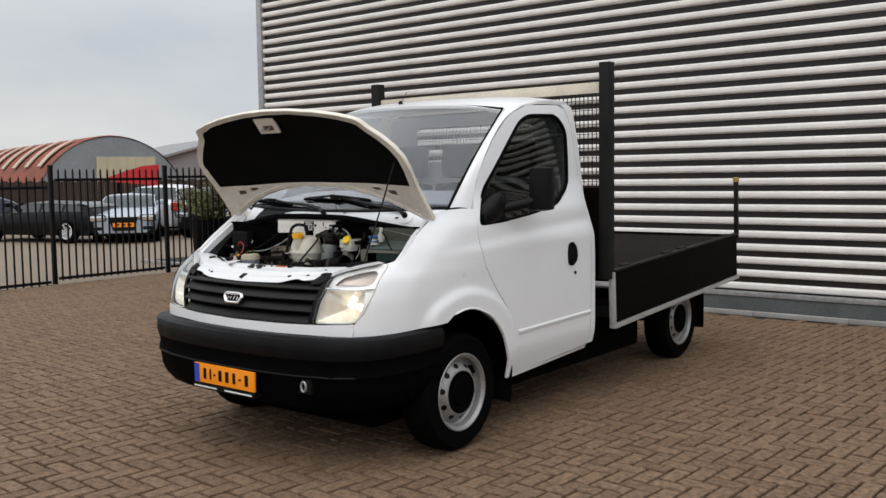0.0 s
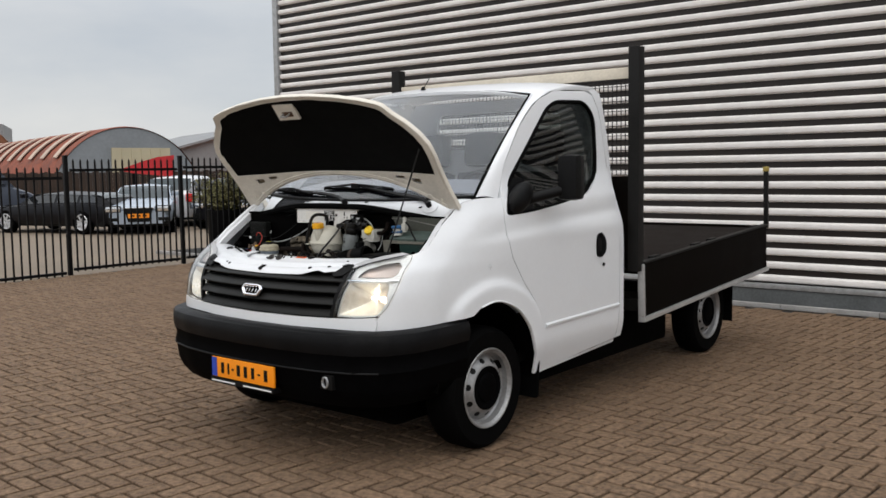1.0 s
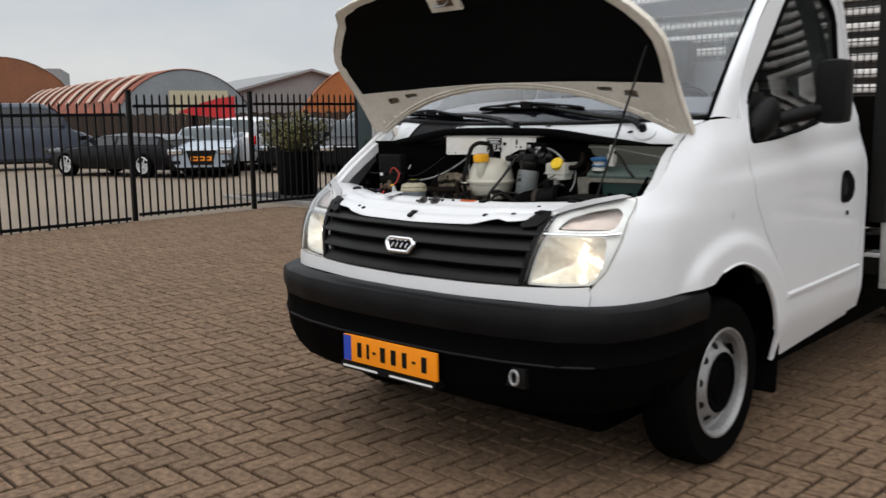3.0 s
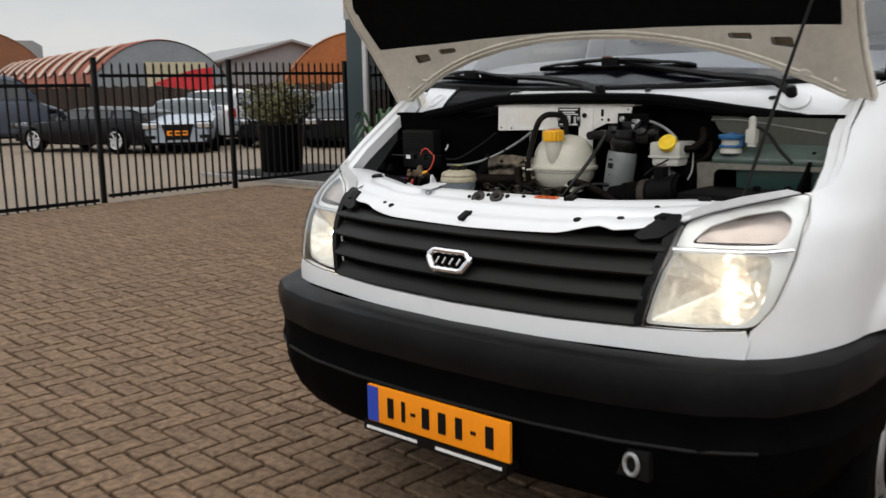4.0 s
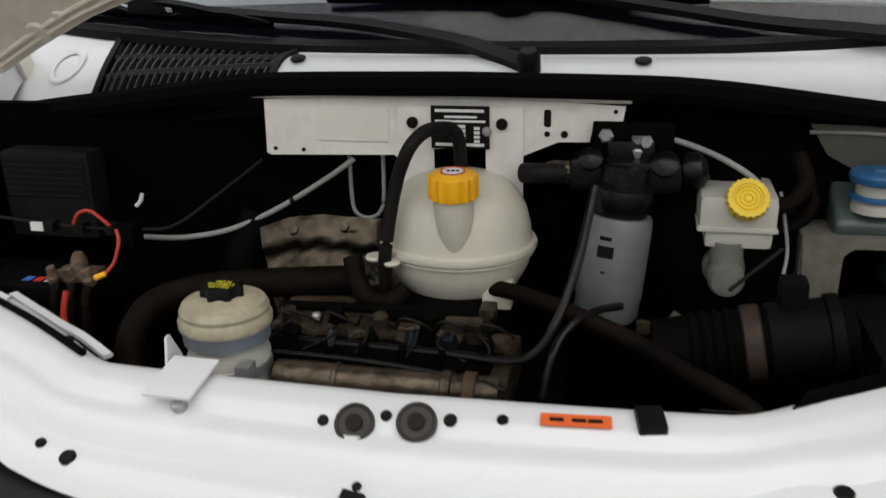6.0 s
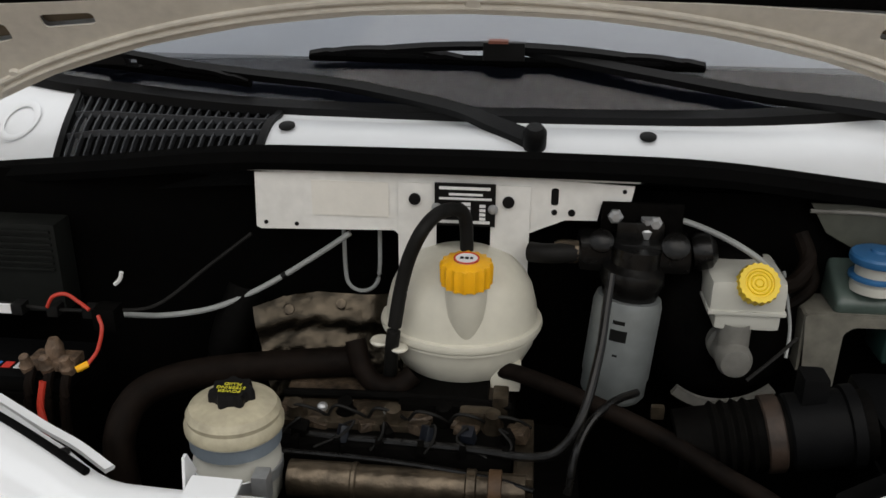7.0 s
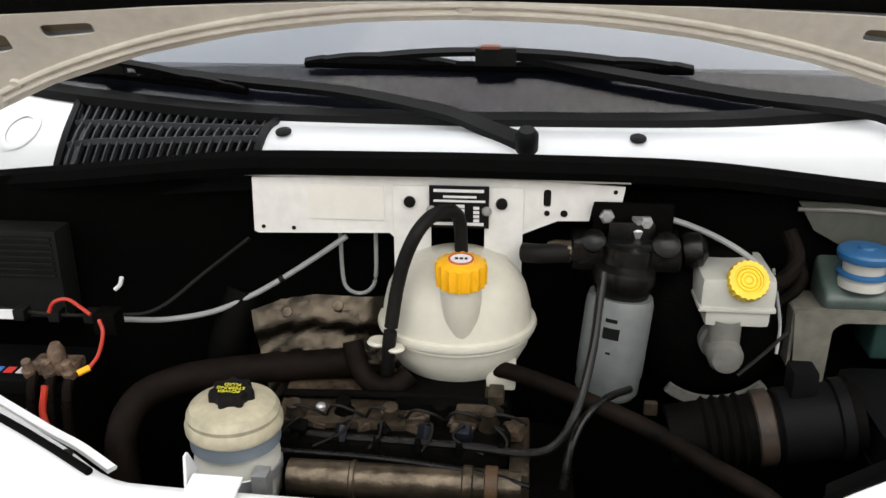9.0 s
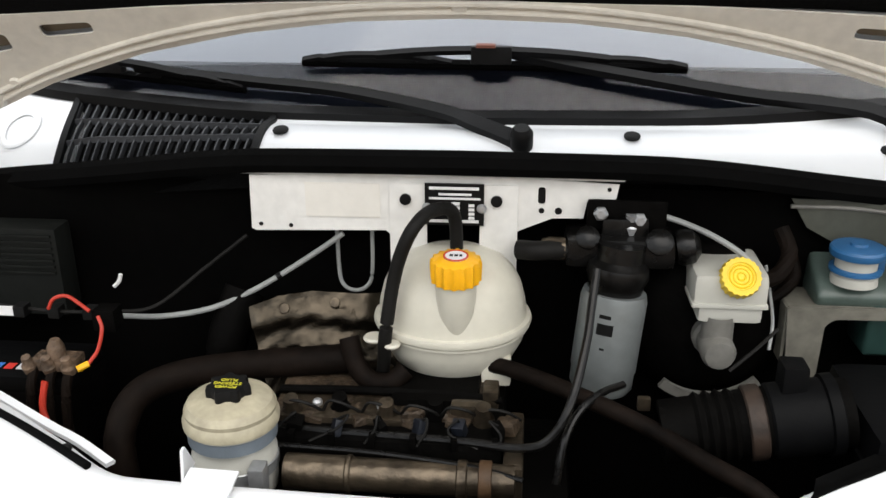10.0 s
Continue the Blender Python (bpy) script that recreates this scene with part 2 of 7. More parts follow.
def add_lathe(bm, profile, m=None, seg=32, arc=360.0):
    """Turns a profile of (radius, height) round z."""
    rings = []
    n = seg if arc >= 360 else seg + 1
    for r, z in profile:
        if r < 1e-5:
            rings.append([bm.verts.new((0, 0, z))])
        else:
            rings.append([bm.verts.new((r * math.cos(radians(arc) * k / seg), r * math.sin(radians(arc) * k / seg), z)) for k in range(n)])
    for a, b in zip(rings, rings[1:]):
        for k in range(seg):
            j = (k + 1) % n
            q = [a[k % len(a)], a[j % len(a)], b[j % len(b)], b[k % len(b)]]
            q = [v for i, v in enumerate(q) if v not in q[:i]]
            if len(q) > 2:
                bm.faces.new(q)
    if m is not None:
        bmesh.ops.transform(bm, matrix=m, verts=[v for r in rings for v in r])


def lathe(profile, m=None, seg=32):
    bm = bmesh.new()
    add_lathe(bm, profile, m, seg)
    return bm


def ribbed(bm, r, depth, n, m):
    """Pushes a turned part's rim out into n ribs."""
    inv = m.inverted()
    for v in bm.verts:
        p = inv @ v.co
        q = math.hypot(p.x, p.y)
        if q > r * 0.9:
            f = 1 + depth / q * max(-0.6, math.cos(n * math.atan2(p.y, p.x)) * 1.4)
            v.co = m @ Vector((p.x * f, p.y * f, p.z))


def smooth_path(pts, steps=6):
    """Catmull-Rom through the points."""
    p = [Vector(q) for q in pts]
    p = [2 * p[0] - p[1]] + p + [2 * p[-1] - p[-2]]
    out = []
    for a, b, c, d in zip(p, p[1:], p[2:], p[3:]):
        for k in range(steps):
            t = k / steps
            out.append(0.5 * (2 * b + (c - a) * t + (2 * a - 5 * b + 4 * c - d) * t * t + (3 * b - a - 3 * c + d) * t ** 3))
    return out + [p[-2]]


def add_sweep(bm, pts, shape, up=(0, 0, 1), closed=False):
    """Sweeps a closed 2D shape (across, up) along points."""
    up, rings, n = Vector(up), [], len(pts)
    for k, q in enumerate(pts):
        a, b = (pts[k - 1], pts[(k + 1) % n]) if closed else (pts[max(k - 1, 0)], pts[min(k + 1, n - 1)])
        d = (Vector(b) - Vector(a)).normalized()
        side = d.cross(up)
        side = side.normalized() if side.length > 1e-4 else d.orthogonal().normalized()
        top = side.cross(d)
        rings.append([bm.verts.new(Vector(q) + side * s[0] + top * s[1]) for s in shape])
    m = len(shape)
    for k in range(n if closed else n - 1):
        a, b = rings[k], rings[(k + 1) % n]
        for i in range(m):
            bm.faces.new((a[i], a[(i + 1) % m], b[(i + 1) % m], b[i]))
    if not closed:
        bm.faces.new(rings[0])
        bm.faces.new(rings[-1][::-1])


def ring2(r, n=10, ry=None):
    return [(r * math.cos(2 * math.pi * k / n), (ry or r) * math.sin(2 * math.pi * k / n)) for k in range(n)]


def tube(pts, r, seg=10, smooth=True, steps=6, up=(0.13, 0.09, 0.98)):
    bm = bmesh.new()
    add_sweep(bm, smooth_path(pts, steps) if smooth else [Vector(p) for p in pts], ring2(r, seg), up)
    return bm


def inside(p, poly):
    hit = False
    for (x1, y1), (x2, y2) in zip(poly, poly[1:] + poly[:1]):
        if (y1 > p[1]) != (y2 > p[1]) and p[0] < (x2 - x1) * (p[1] - y1) / (y2 - y1) + x1:
            hit = not hit
    return hit


def round2(poly, r=0.03, n=4):
    """Rounds the corners of a polygon."""
    out = []
    for k, p in enumerate(poly):
        p, a, b = Vector(p), Vector(poly[k - 1]), Vector(poly[(k + 1) % len(poly)])
        s, e = p + (a - p).normalized() * min(r, (a - p).length * 0.45), p + (b - p).normalized() * min(r, (b - p).length * 0.45)
        for i in range(n + 1):
            t = i / n
            out.append(tuple(s * (1 - t) ** 2 + p * 2 * t * (1 - t) + e * t * t))
    return out


def refine(poly, step):
    out = []
    for a, b in zip(poly, poly[1:] + poly[:1]):
        n = max(1, math.ceil(math.dist(a, b) / step))
        out += [(a[0] + (b[0] - a[0]) * k / n, a[1] + (b[1] - a[1]) * k / n) for k in range(n)]
    return out


def thicken(bm, thick):
    """Gives a sheet a back at that depth, and edges."""
    bm.normal_update()
    rim = [tuple(e.verts) for e in bm.edges if len(e.link_faces) == 1]
    faces = list(bm.faces)
    back = {v: bm.verts.new(v.co - v.normal * thick) for v in list(bm.verts)}
    for f in faces:
        bm.faces.new([back[v] for v in reversed(f.verts)])
    for a, b in rim:
        bm.faces.new((a, b, back[b], back[a]))
    bmesh.ops.recalc_face_normals(bm, faces=bm.faces)


def panel(outline, at, holes=(), step=0.06, thick=0.004, flip=False):
    """A sheet over a 2D outline with holes, bent by at(u, v) and given a thickness."""
    rings = [refine(outline, step)] + [refine(h, step) for h in holes]
    pts, edges = [], []
    for r in rings:
        s = len(pts)
        pts += r
        edges += [(s + k, s + (k + 1) % len(r)) for k in range(len(r))]
    us, vs = [p[0] for p in outline], [p[1] for p in outline]
    u = min(us) + step * 0.5
    while u < max(us):
        v = min(vs) + step * 0.5
        while v < max(vs):
            if inside((u, v), rings[0]) and not any(inside((u, v), h) for h in rings[1:]) and all(math.dist((u, v), q) > step * 0.45 for r in rings for q in r):
                pts.append((u, v))
            v += step
        u += step
    vv, _, ff, *_ = delaunay_2d_cdt([Vector(p) for p in pts], edges, [], 0, 1e-6)
    bm = bmesh.new()
    top = [bm.verts.new(at(p.x, p.y)) for p in vv]
    for f in ff:
        c = sum((vv[i] for i in f), Vector((0, 0))) / len(f)
        if inside(c, rings[0]) and not any(inside(c, h) for h in rings[1:]):
            bm.faces.new([top[i] for i in f])
    for v in [v for v in bm.verts if not v.link_faces]:
        bm.verts.remove(v)
    bmesh.ops.recalc_face_normals(bm, faces=bm.faces)
    if flip:
        bmesh.ops.reverse_faces(bm, faces=bm.faces)
    if thick:
        thicken(bm, thick)
    return bm


def mirror_x(bm):
    """The same bmesh on the other side."""
    out = bm.copy()
    for v in out.verts:
        v.co.x = -v.co.x
    return out


def both_sides(name, bm, material, parent, label=""):
    """One part on each side of the truck."""
    other = mirror_x(bm)
    return part(name, bm, material, parent, label), part(name, other, material, parent, label)


def lerp_table(tab, v):
    """Smooth value from a table of (key, value) pairs, with no overshoot."""
    if v <= tab[0][0]:
        return tab[0][1]
    if v >= tab[-1][0]:
        return tab[-1][1]
    k = next(i for i in range(len(tab) - 1) if v <= tab[i + 1][0])
    (a, p), (b, q) = tab[k], tab[k + 1]
    w = b - a
    m = (q - p) / w

    def slope(i):
        if i <= 0 or i >= len(tab) - 1:
            return m
        d0 = (tab[i][1] - tab[i - 1][1]) / (tab[i][0] - tab[i - 1][0])
        d1 = (tab[i + 1][1] - tab[i][1]) / (tab[i + 1][0] - tab[i][0])
        return 0.0 if d0 * d1 <= 0 else 2 * d0 * d1 / (d0 + d1)

    t = (v - a) / w
    return p * (1 + 2 * t) * (1 - t) ** 2 + slope(k) * w * t * (1 - t) ** 2 + q * t * t * (3 - 2 * t) + slope(k + 1) * w * t * t * (t - 1)


HALF = [(0.06, 0.0), (0.08, 0.3), (0.125, 0.54), (0.16, 0.70), (0.20, 0.80), (0.30, 0.885), (0.5, 0.95), (0.9, 0.985), (1.5, 1.01), (2.5, 1.025)]
SHIFT = [(0.78, 0.0), (0.91, 0.015), (1.0, 0.055), (1.04, 0.085), (1.10, 0.175), (1.2, 0.285), (1.365, 0.44), (2.2, 0.5)]
TUMBLE = [(0.35, 0.04), (0.55, 0.0), (1.0, 0.0), (1.15, 0.002), (1.28, 0.035), (1.45, 0.085), (1.7, 0.115), (2.0, 0.165), (2.1, 0.20)]


def side_x(y, z):
    """Half width of the cab's skin."""
    return lerp_table(HALF, y - lerp_table(SHIFT, z)) - lerp_table(TUMBLE, z)


def front_y(x, z):
    """How far back the nose's skin lies."""
    return lerp_table([(w, y) for y, w in HALF], abs(x) + lerp_table(TUMBLE, z)) + lerp_table(SHIFT, z)

# ---- the place: ground, hall, fence ----
WALL_Y, CORNER_X, PITCH = 6.87, -7.65, 0.1467
bm = bmesh.new()
bmesh.ops.create_grid(bm, x_segments=8, y_segments=8, size=900, matrix=pose(0, 0, -0.03))
ground = tagged(part("ground", bm, M_YARD), "tan paved yard reaching the horizon", "ground", kind="structure")
sub = tagged(part("pavement", box((-9.46, -6.02, -0.029), (6.42, WALL_Y - 0.08, -0.020)), M_JOINT), "brown herringbone brick pavement with dark sandy joints", "pavement", kind="structure")

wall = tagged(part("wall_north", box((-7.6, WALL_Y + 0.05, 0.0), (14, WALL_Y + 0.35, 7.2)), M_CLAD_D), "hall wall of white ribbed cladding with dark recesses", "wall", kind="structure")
# The window bay at the corner is closed by the glazing; the dark wall close behind stands in for an unlit room.
GLZ_R, GLZ_T = -4.55, 2.32
rib_pts = [(0.048, 0.004), (0.012, 0.012), (0.0, 0.026), (0.007, 0.046), (0.0, 0.066), (0.012, 0.080), (0.048, 0.086)]


def rib(x0, x1):
    bm = bmesh.new()
    a = [bm.verts.new((x0, d, h)) for d, h in rib_pts]
    b = [bm.verts.new((x1, d, h)) for d, h in rib_pts]
    for k in range(len(a) - 1):
        bm.faces.new((a[k], b[k], b[k + 1], a[k + 1]))
    bm.faces.new(a)
    bm.faces.new(b[::-1])
    return bm


first_low = part("cladding_rib", rib(GLZ_R, 14), M_CLAD_W, wall, shade_angle=60)
first_high = part("cladding_rib", rib(CORNER_X + 0.09, 14), M_CLAD_W, wall, shade_angle=60)
n_low = 0
for k in range(47):
    z = 0.262 + k * PITCH
    low = z < GLZ_T
    src = first_low if low else first_high
    ob = src if (low and n_low == 0) else None
    if low and n_low == 0:
        n_low = 1
    elif not low and first_high.location.z == 0:
        ob = first_high
    if ob is None:
        ob = new("cladding_rib", src.data)
        ob.parent = wall
    ob.location = (0, WALL_Y, z)
tagged(part("plinth", box((GLZ_R, WALL_Y - 0.02, 0.035), (14, WALL_Y + 0.049, 0.195), bevel=0.01), M_PLINTH), "dark grey concrete plinth under the cladding", "plinth", kind="structure")
tagged(part("flashing", box((GLZ_R, WALL_Y - 0.035, 0.196), (14, WALL_Y + 0.045, 0.25), bevel=0.008), M_GALV), "grey metal flashing above the plinth", "flashing", kind="structure")
tagged(part("trim", box((CORNER_X - 0.02, WALL_Y - 0.03, GLZ_T), (CORNER_X + 0.085, WALL_Y + 0.4, 7.25), bevel=0.01), M_GALV), "light grey steel corner trim of the hall", "trim", kind="structure")
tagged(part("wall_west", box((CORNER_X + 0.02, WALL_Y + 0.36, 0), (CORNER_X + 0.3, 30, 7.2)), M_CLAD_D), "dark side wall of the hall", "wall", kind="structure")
tagged(part("hall_roof", box((CORNER_X, WALL_Y + 0.01, 7.2), (14.1, 30, 7.35)), M_GREYROOF), "flat grey roof of the hall", "roof", kind="structure")
strip = new("kerb_strip")
tagged(strip, "light grey concrete edging strip along the wall", "kerb", kind="structure")
bm = box((0, 0, 0), (0.995, 0.075, 0.05), bevel=0.008)
k0 = part("kerb_stone", bm, M_KERB, strip)
for k in range(21):
    ob = k0 if k == 0 else new("kerb_stone", k0.data)
    ob.parent = strip
    ob.location = (CORNER_X + 0.25 + k * 1.0, WALL_Y - 0.10, -0.012)

win = base("window_1", "tall dark glazed shopfront with teal steel frame", "window", (CORNER_X, WALL_Y - 0.02, 0))
win["kind"] = "structure"
part("corner_column", box((0, 0, 0), (0.30, 0.3, GLZ_T), bevel=0.01), M_COLUMN, win)
part("window_frame", box((0.30, 0.0, GLZ_T - 0.10), (3.1, 0.10, GLZ_T), bevel=0.006), M_COLUMN, win)
part("window_sill", box((0.30, 0.0, 0.0), (3.1, 0.12, 0.16), bevel=0.006), M_COLUMN, win)
for x in (0.30, 1.20, 2.10, 3.02):
    part("mullion", box((x, 0.005, 0.16), (x + 0.07, 0.09, GLZ_T - 0.10), bevel=0.005), M_ALU if x < 0.4 else M_COLUMN, win)
M_SHOP = glass("shop_glass", (0.10, 0.12, 0.115), f0=0.06)
for x in (0.37, 1.27, 2.17):
    part("pane", box((x, 0.045, 0.16), (x + 0.85, 0.053, GLZ_T - 0.10)), M_SHOP, win)

fence = base("fence", "black steel bar fence with gate between the yards", "fence", (-9.5, 0, 0))
fence["kind"] = "structure"
bar_bm = bmesh.new()
add_box(bar_bm, (-0.011, -0.011, 0.03), (0.011, 0.011, 1.76))
add_lathe(bar_bm, [(0.0156, 1.76), (0.0, 1.80)], pose(0, 0, 0, 0, 0, 45), 4)
bar0 = part("bar", bar_bm, M_FENCE, fence, smooth=False)
for lo, hi, low in ((-3.9, 4.10, 0.12), (4.24, 6.18, 0.0), (6.32, 8.46, -0.03)):
    n = round((hi - lo) / 0.125)
    for k in range(n):
        ob = bar0 if (k == 0 and lo == -3.9) else new("bar", bar0.data)
        ob.parent = fence
        ob.location = (0, lo + 0.06 + k * (hi - lo) / n, -low)
    for z in (1.62 - low, 0.07 - 0.4 * low):
        part("rail", box((-0.02, lo, z - 0.022), (0.02, hi, z + 0.022)), M_FENCE, fence, smooth=False)
for y in (-4.0, 4.17, 6.25, 8.53):
    bm = box((-0.03, y - 0.03, -0.02), (0.03, y + 0.03, 1.83), bevel=0.004)
    add_box(bm, (-0.034, y - 0.034, 1.83), (0.034, y + 0.034, 1.85))
    part("post", bm, M_FENCE, fence)

bed = tagged(part("planting_bed", box((-11.6, 7.25, -0.025), (-7.7, 9.6, 0.02)), M_JOINT), "dark soil bed beside the hall", "planting bed", kind="structure")
kerb = new("kerb")
tagged(kerb, "light grey concrete kerb before the soil bed", "kerb", kind="structure")
kk = part("kerb_stone", box((0, 0, -0.03), (0.99, 0.1, 0.035), bevel=0.008), M_KERB, kerb)
for k in range(4):
    ob = kk if k == 0 else new("kerb_stone", kk.data)
    ob.parent = kerb
    ob.location = (-11.7 + k * 1.0, 7.14, 0)

# ---- far buildings ----
def quonset(at, turn, r, length, front, roof, strips, label, door=None):
    """A half-round barn: front end at the origin, running back along +y."""
    th = base("barn", label, "barn", at, turn=turn)
    arc = [(r * math.cos(math.pi * k / 28), r * math.sin(math.pi * k / 28)) for k in range(29)]
    bm = bmesh.new()
    a = [bm.verts.new((x, 0, z)) for x, z in arc]
    bm.faces.new(a)
    thicken(bm, 0.2)
    part("front_wall", bm, front, th, smooth=False)
    bm = bmesh.new()
    seg = max(8, int(length / 0.6))
    rows = []
    for j in range(seg * 2 + 1):
        rr = r + 0.04 + (0.05 if j % 2 else 0.0)
        rows.append([bm.verts.new((x / r * rr, -0.06 + j * length / seg / 2, z / r * rr)) for x, z in arc])
    for p, q in zip(rows, rows[1:]):
        for k in range(28):
            bm.faces.new((p[k], q[k], q[k + 1], p[k + 1]))
    part("roof", bm, roof, th, shade_angle=80)
    for j in range(strips):
        y = 1.5 + j * length / strips
        pts = [Vector((r * 1.045 * math.cos(a), y, r * 1.045 * math.sin(a))) for a in [radians(d) for d in range(112, 147, 4)]]
        bm = bmesh.new()
        add_sweep(bm, pts, [(-0.35, -0.02), (0.35, -0.02), (0.35, 0.03), (-0.35, 0.03)], (0, 0, 1))
        part("roof_light", bm, M_RUSTLITE, th)
    if door:
        x0, x1, z1 = door
        part("barn_door", box((x0, -0.12, 0), (x1, 0.02, z1)), M_BEIGE, th)
        for k in range(1, 6):
            x = x0 + (x1 - x0) * k / 6
            part("door_batten", box((x - 0.03, -0.16, 0.05), (x + 0.03, -0.119, z1 - 0.05)), M_BEIGE, th)
    return th


quonset((-39.2, 23.8, 0), 76, 3.95, 30, M_GREYFRONT, M_RUST, 11, "half-round barn with grey front, beige door and rusty red roof", (-0.9, 2.2, 2.9))
quonset((-82.0, 31.8, 0), 66, 7.15, 20, M_BROWN, M_BROWN, 0, "half-round barn with a brown rusty end wall")
quonset((-34.8, 33.3, 0), 52, 4.45, 16, M_ORANGE, M_ORANGE, 0, "half-round barn with an orange-brown end wall")
shed = base("long_shed", "long low grey shed with pitched sheet roof", "shed", (-54.6, 34.8, 0), turn=-20)
bm = bmesh.new()
ga = [bm.verts.new((-9, y, z)) for y, z in ((0, 0), (10, 0), (10, 3.08), (5, 4.55), (0, 3.08))]
gb = [bm.verts.new((9, y, z)) for y, z in ((0, 0), (10, 0), (10, 3.08), (5, 4.55), (0, 3.08))]
bm.faces.new(ga), bm.faces.new(gb[::-1])
for k in range(5):
    bm.faces.new((ga[k], gb[k], gb[(k + 1) % 5], ga[(k + 1) % 5]))
part("wall", bm, M_GREYROOF, shed, smooth=False)
bm = bmesh.new()
prof = [(-0.6, 3.1), (5, 4.6), (10.6, 3.1)]
a = [bm.verts.new((-9.4, y, z)) for y, z in prof]
b = [bm.verts.new((9.4, y, z)) for y, z in prof]
for k in range(2):
    bm.faces.new((a[k], b[k], b[k + 1], a[k + 1]))
thicken(bm, 0.15)
part("roof", bm, M_GREYROOF, shed, smooth=False)
block = base("far_building", "pale flat-roofed building in the distance", "building", (-97.9, 39.9, 0), turn=60)
part("wall", box((-5.0, 0, 0), (4.6, 12, 7.1)), M_GREYROOF, block, smooth=False)
part("roof_vent", box((-4.4, 0.5, 7.1), (-2.6, 3, 8.3)), M_GREYROOF, block, smooth=False)

# ---- the dropside truck ----
truck = base("dropside_truck", "white dropside pickup truck with raised bonnet and dark load bed", "truck")


def side_at(y, z, out=0.0):
    return Vector((side_x(y, z) + out, y, z))


def nose_at(x, z, out=0.0):
    return Vector((x, front_y(x, z) - out, z))


# wings: from the lamp's edge and the bumper line back to the door
LAMP_EDGE = [(0.838, 1.122), (0.85, 1.08), (0.857, 1.03), (0.857, 0.985), (0.85, 0.93), (0.835, 0.872), (0.812, 0.835), (0.79, 0.816)]
ARCH = [(0.60, 0.62), (0.64, 0.70), (0.70, 0.765), (0.80, 0.812), (0.90, 0.830), (1.0, 0.818), (1.136, 0.756), (1.245, 0.639), (1.30, 0.50), (1.315, 0.454), (1.325, 0.355)]
wing = [(0.195, 0.75), (0.28, 0.752), (0.39, 0.755), (0.56, 0.762), (0.735, 0.772)] + ARCH[3:] + [(1.375, 0.352), (1.37, 0.60), (1.32, 0.78), (1.20, 0.92), (1.11, 1.05), (1.075, 1.17), (1.07, 1.28), (1.11, 1.388), (1.0, 1.395), (0.90, 1.39), (0.82, 1.372), (0.66, 1.268), (0.56, 1.19), (0.50, 1.142)] + [(front_y(x, z) + 0.005, z) for x, z in LAMP_EDGE]
CREASE = [(0.34, 1.078), (0.76, 1.130), (1.07, 1.154), (1.416, 1.182), (1.97, 1.215), (2.36, 1.238)]


def ease(t):
    t = min(1.0, max(0.0, t))
    return t * t * (3 - 2 * t)


def waist(y, z):
    """The pressed waist line: full below it, undercut above it up to the window sill."""
    d = z - lerp_table(CREASE, y)
    if d < 0:
        return 0.010 * math.exp(-((d / 0.12) ** 2))
    return -0.002 + 0.012 * math.exp(-((d / 0.028) ** 2)) + 0.034 * ease(d / 0.16) - 0.033 * ease((d - 0.14) / 0.22)


def wing_at(y, z):
    """The wing's skin with the waist crease and a flared arch."""
    out = waist(y, z) * ease((y - 0.55) / 0.5)
    r = math.hypot(y - 0.93, (z - 0.38) * 0.97)
    if y > 0.55:
        out += 0.026 / (1 + math.exp((r - 0.535) / 0.007)) * min(1, (y - 0.55) / 0.1)
    return side_at(y, z, out)


both_sides("wing", panel(wing, wing_at, step=0.018, thick=0.006), M_WHITE, truck)
# raised lip of the wheel arch
lip = [side_at(y, z, 0.016) for y, z in ARCH[3:]]
bm = bmesh.new()
add_sweep(bm, smooth_path(lip, 4), [(-0.006, -0.003), (0.006, -0.003), (0.007, 0.010), (0.002, 0.016), (-0.005, 0.010)], (1, 0, 0))
both_sides("arch_lip", bm, M_WHITE, truck)

# doors with the window opening
door_out = [(1.381, 0.352), (1.375, 0.60), (1.325, 0.783), (1.204, 0.923), (1.114, 1.053), (1.079, 1.173), (1.074, 1.28), (1.115, 1.39), (1.21, 1.587), (1.383, 1.793), (1.55, 1.93), (1.633, 1.977), (1.812, 2.037), (2.19, 2.055), (2.27, 2.03), (2.31, 1.92), (2.328, 1.5), (2.322, 1.0), (2.318, 0.64), (2.295, 0.415)]
win_out = round2([(1.085, 1.288), (1.234, 1.486), (1.409, 1.655), (1.558, 1.797), (1.693, 1.92), (1.81, 1.967), (2.15, 1.98), (2.232, 1.885), (2.175, 1.50), (2.008, 1.394), (1.695, 1.339), (1.35, 1.30)], 0.06)


def door_at(y, z):
    """The door's skin with its waist crease."""
    return side_at(y, z, waist(y, z))


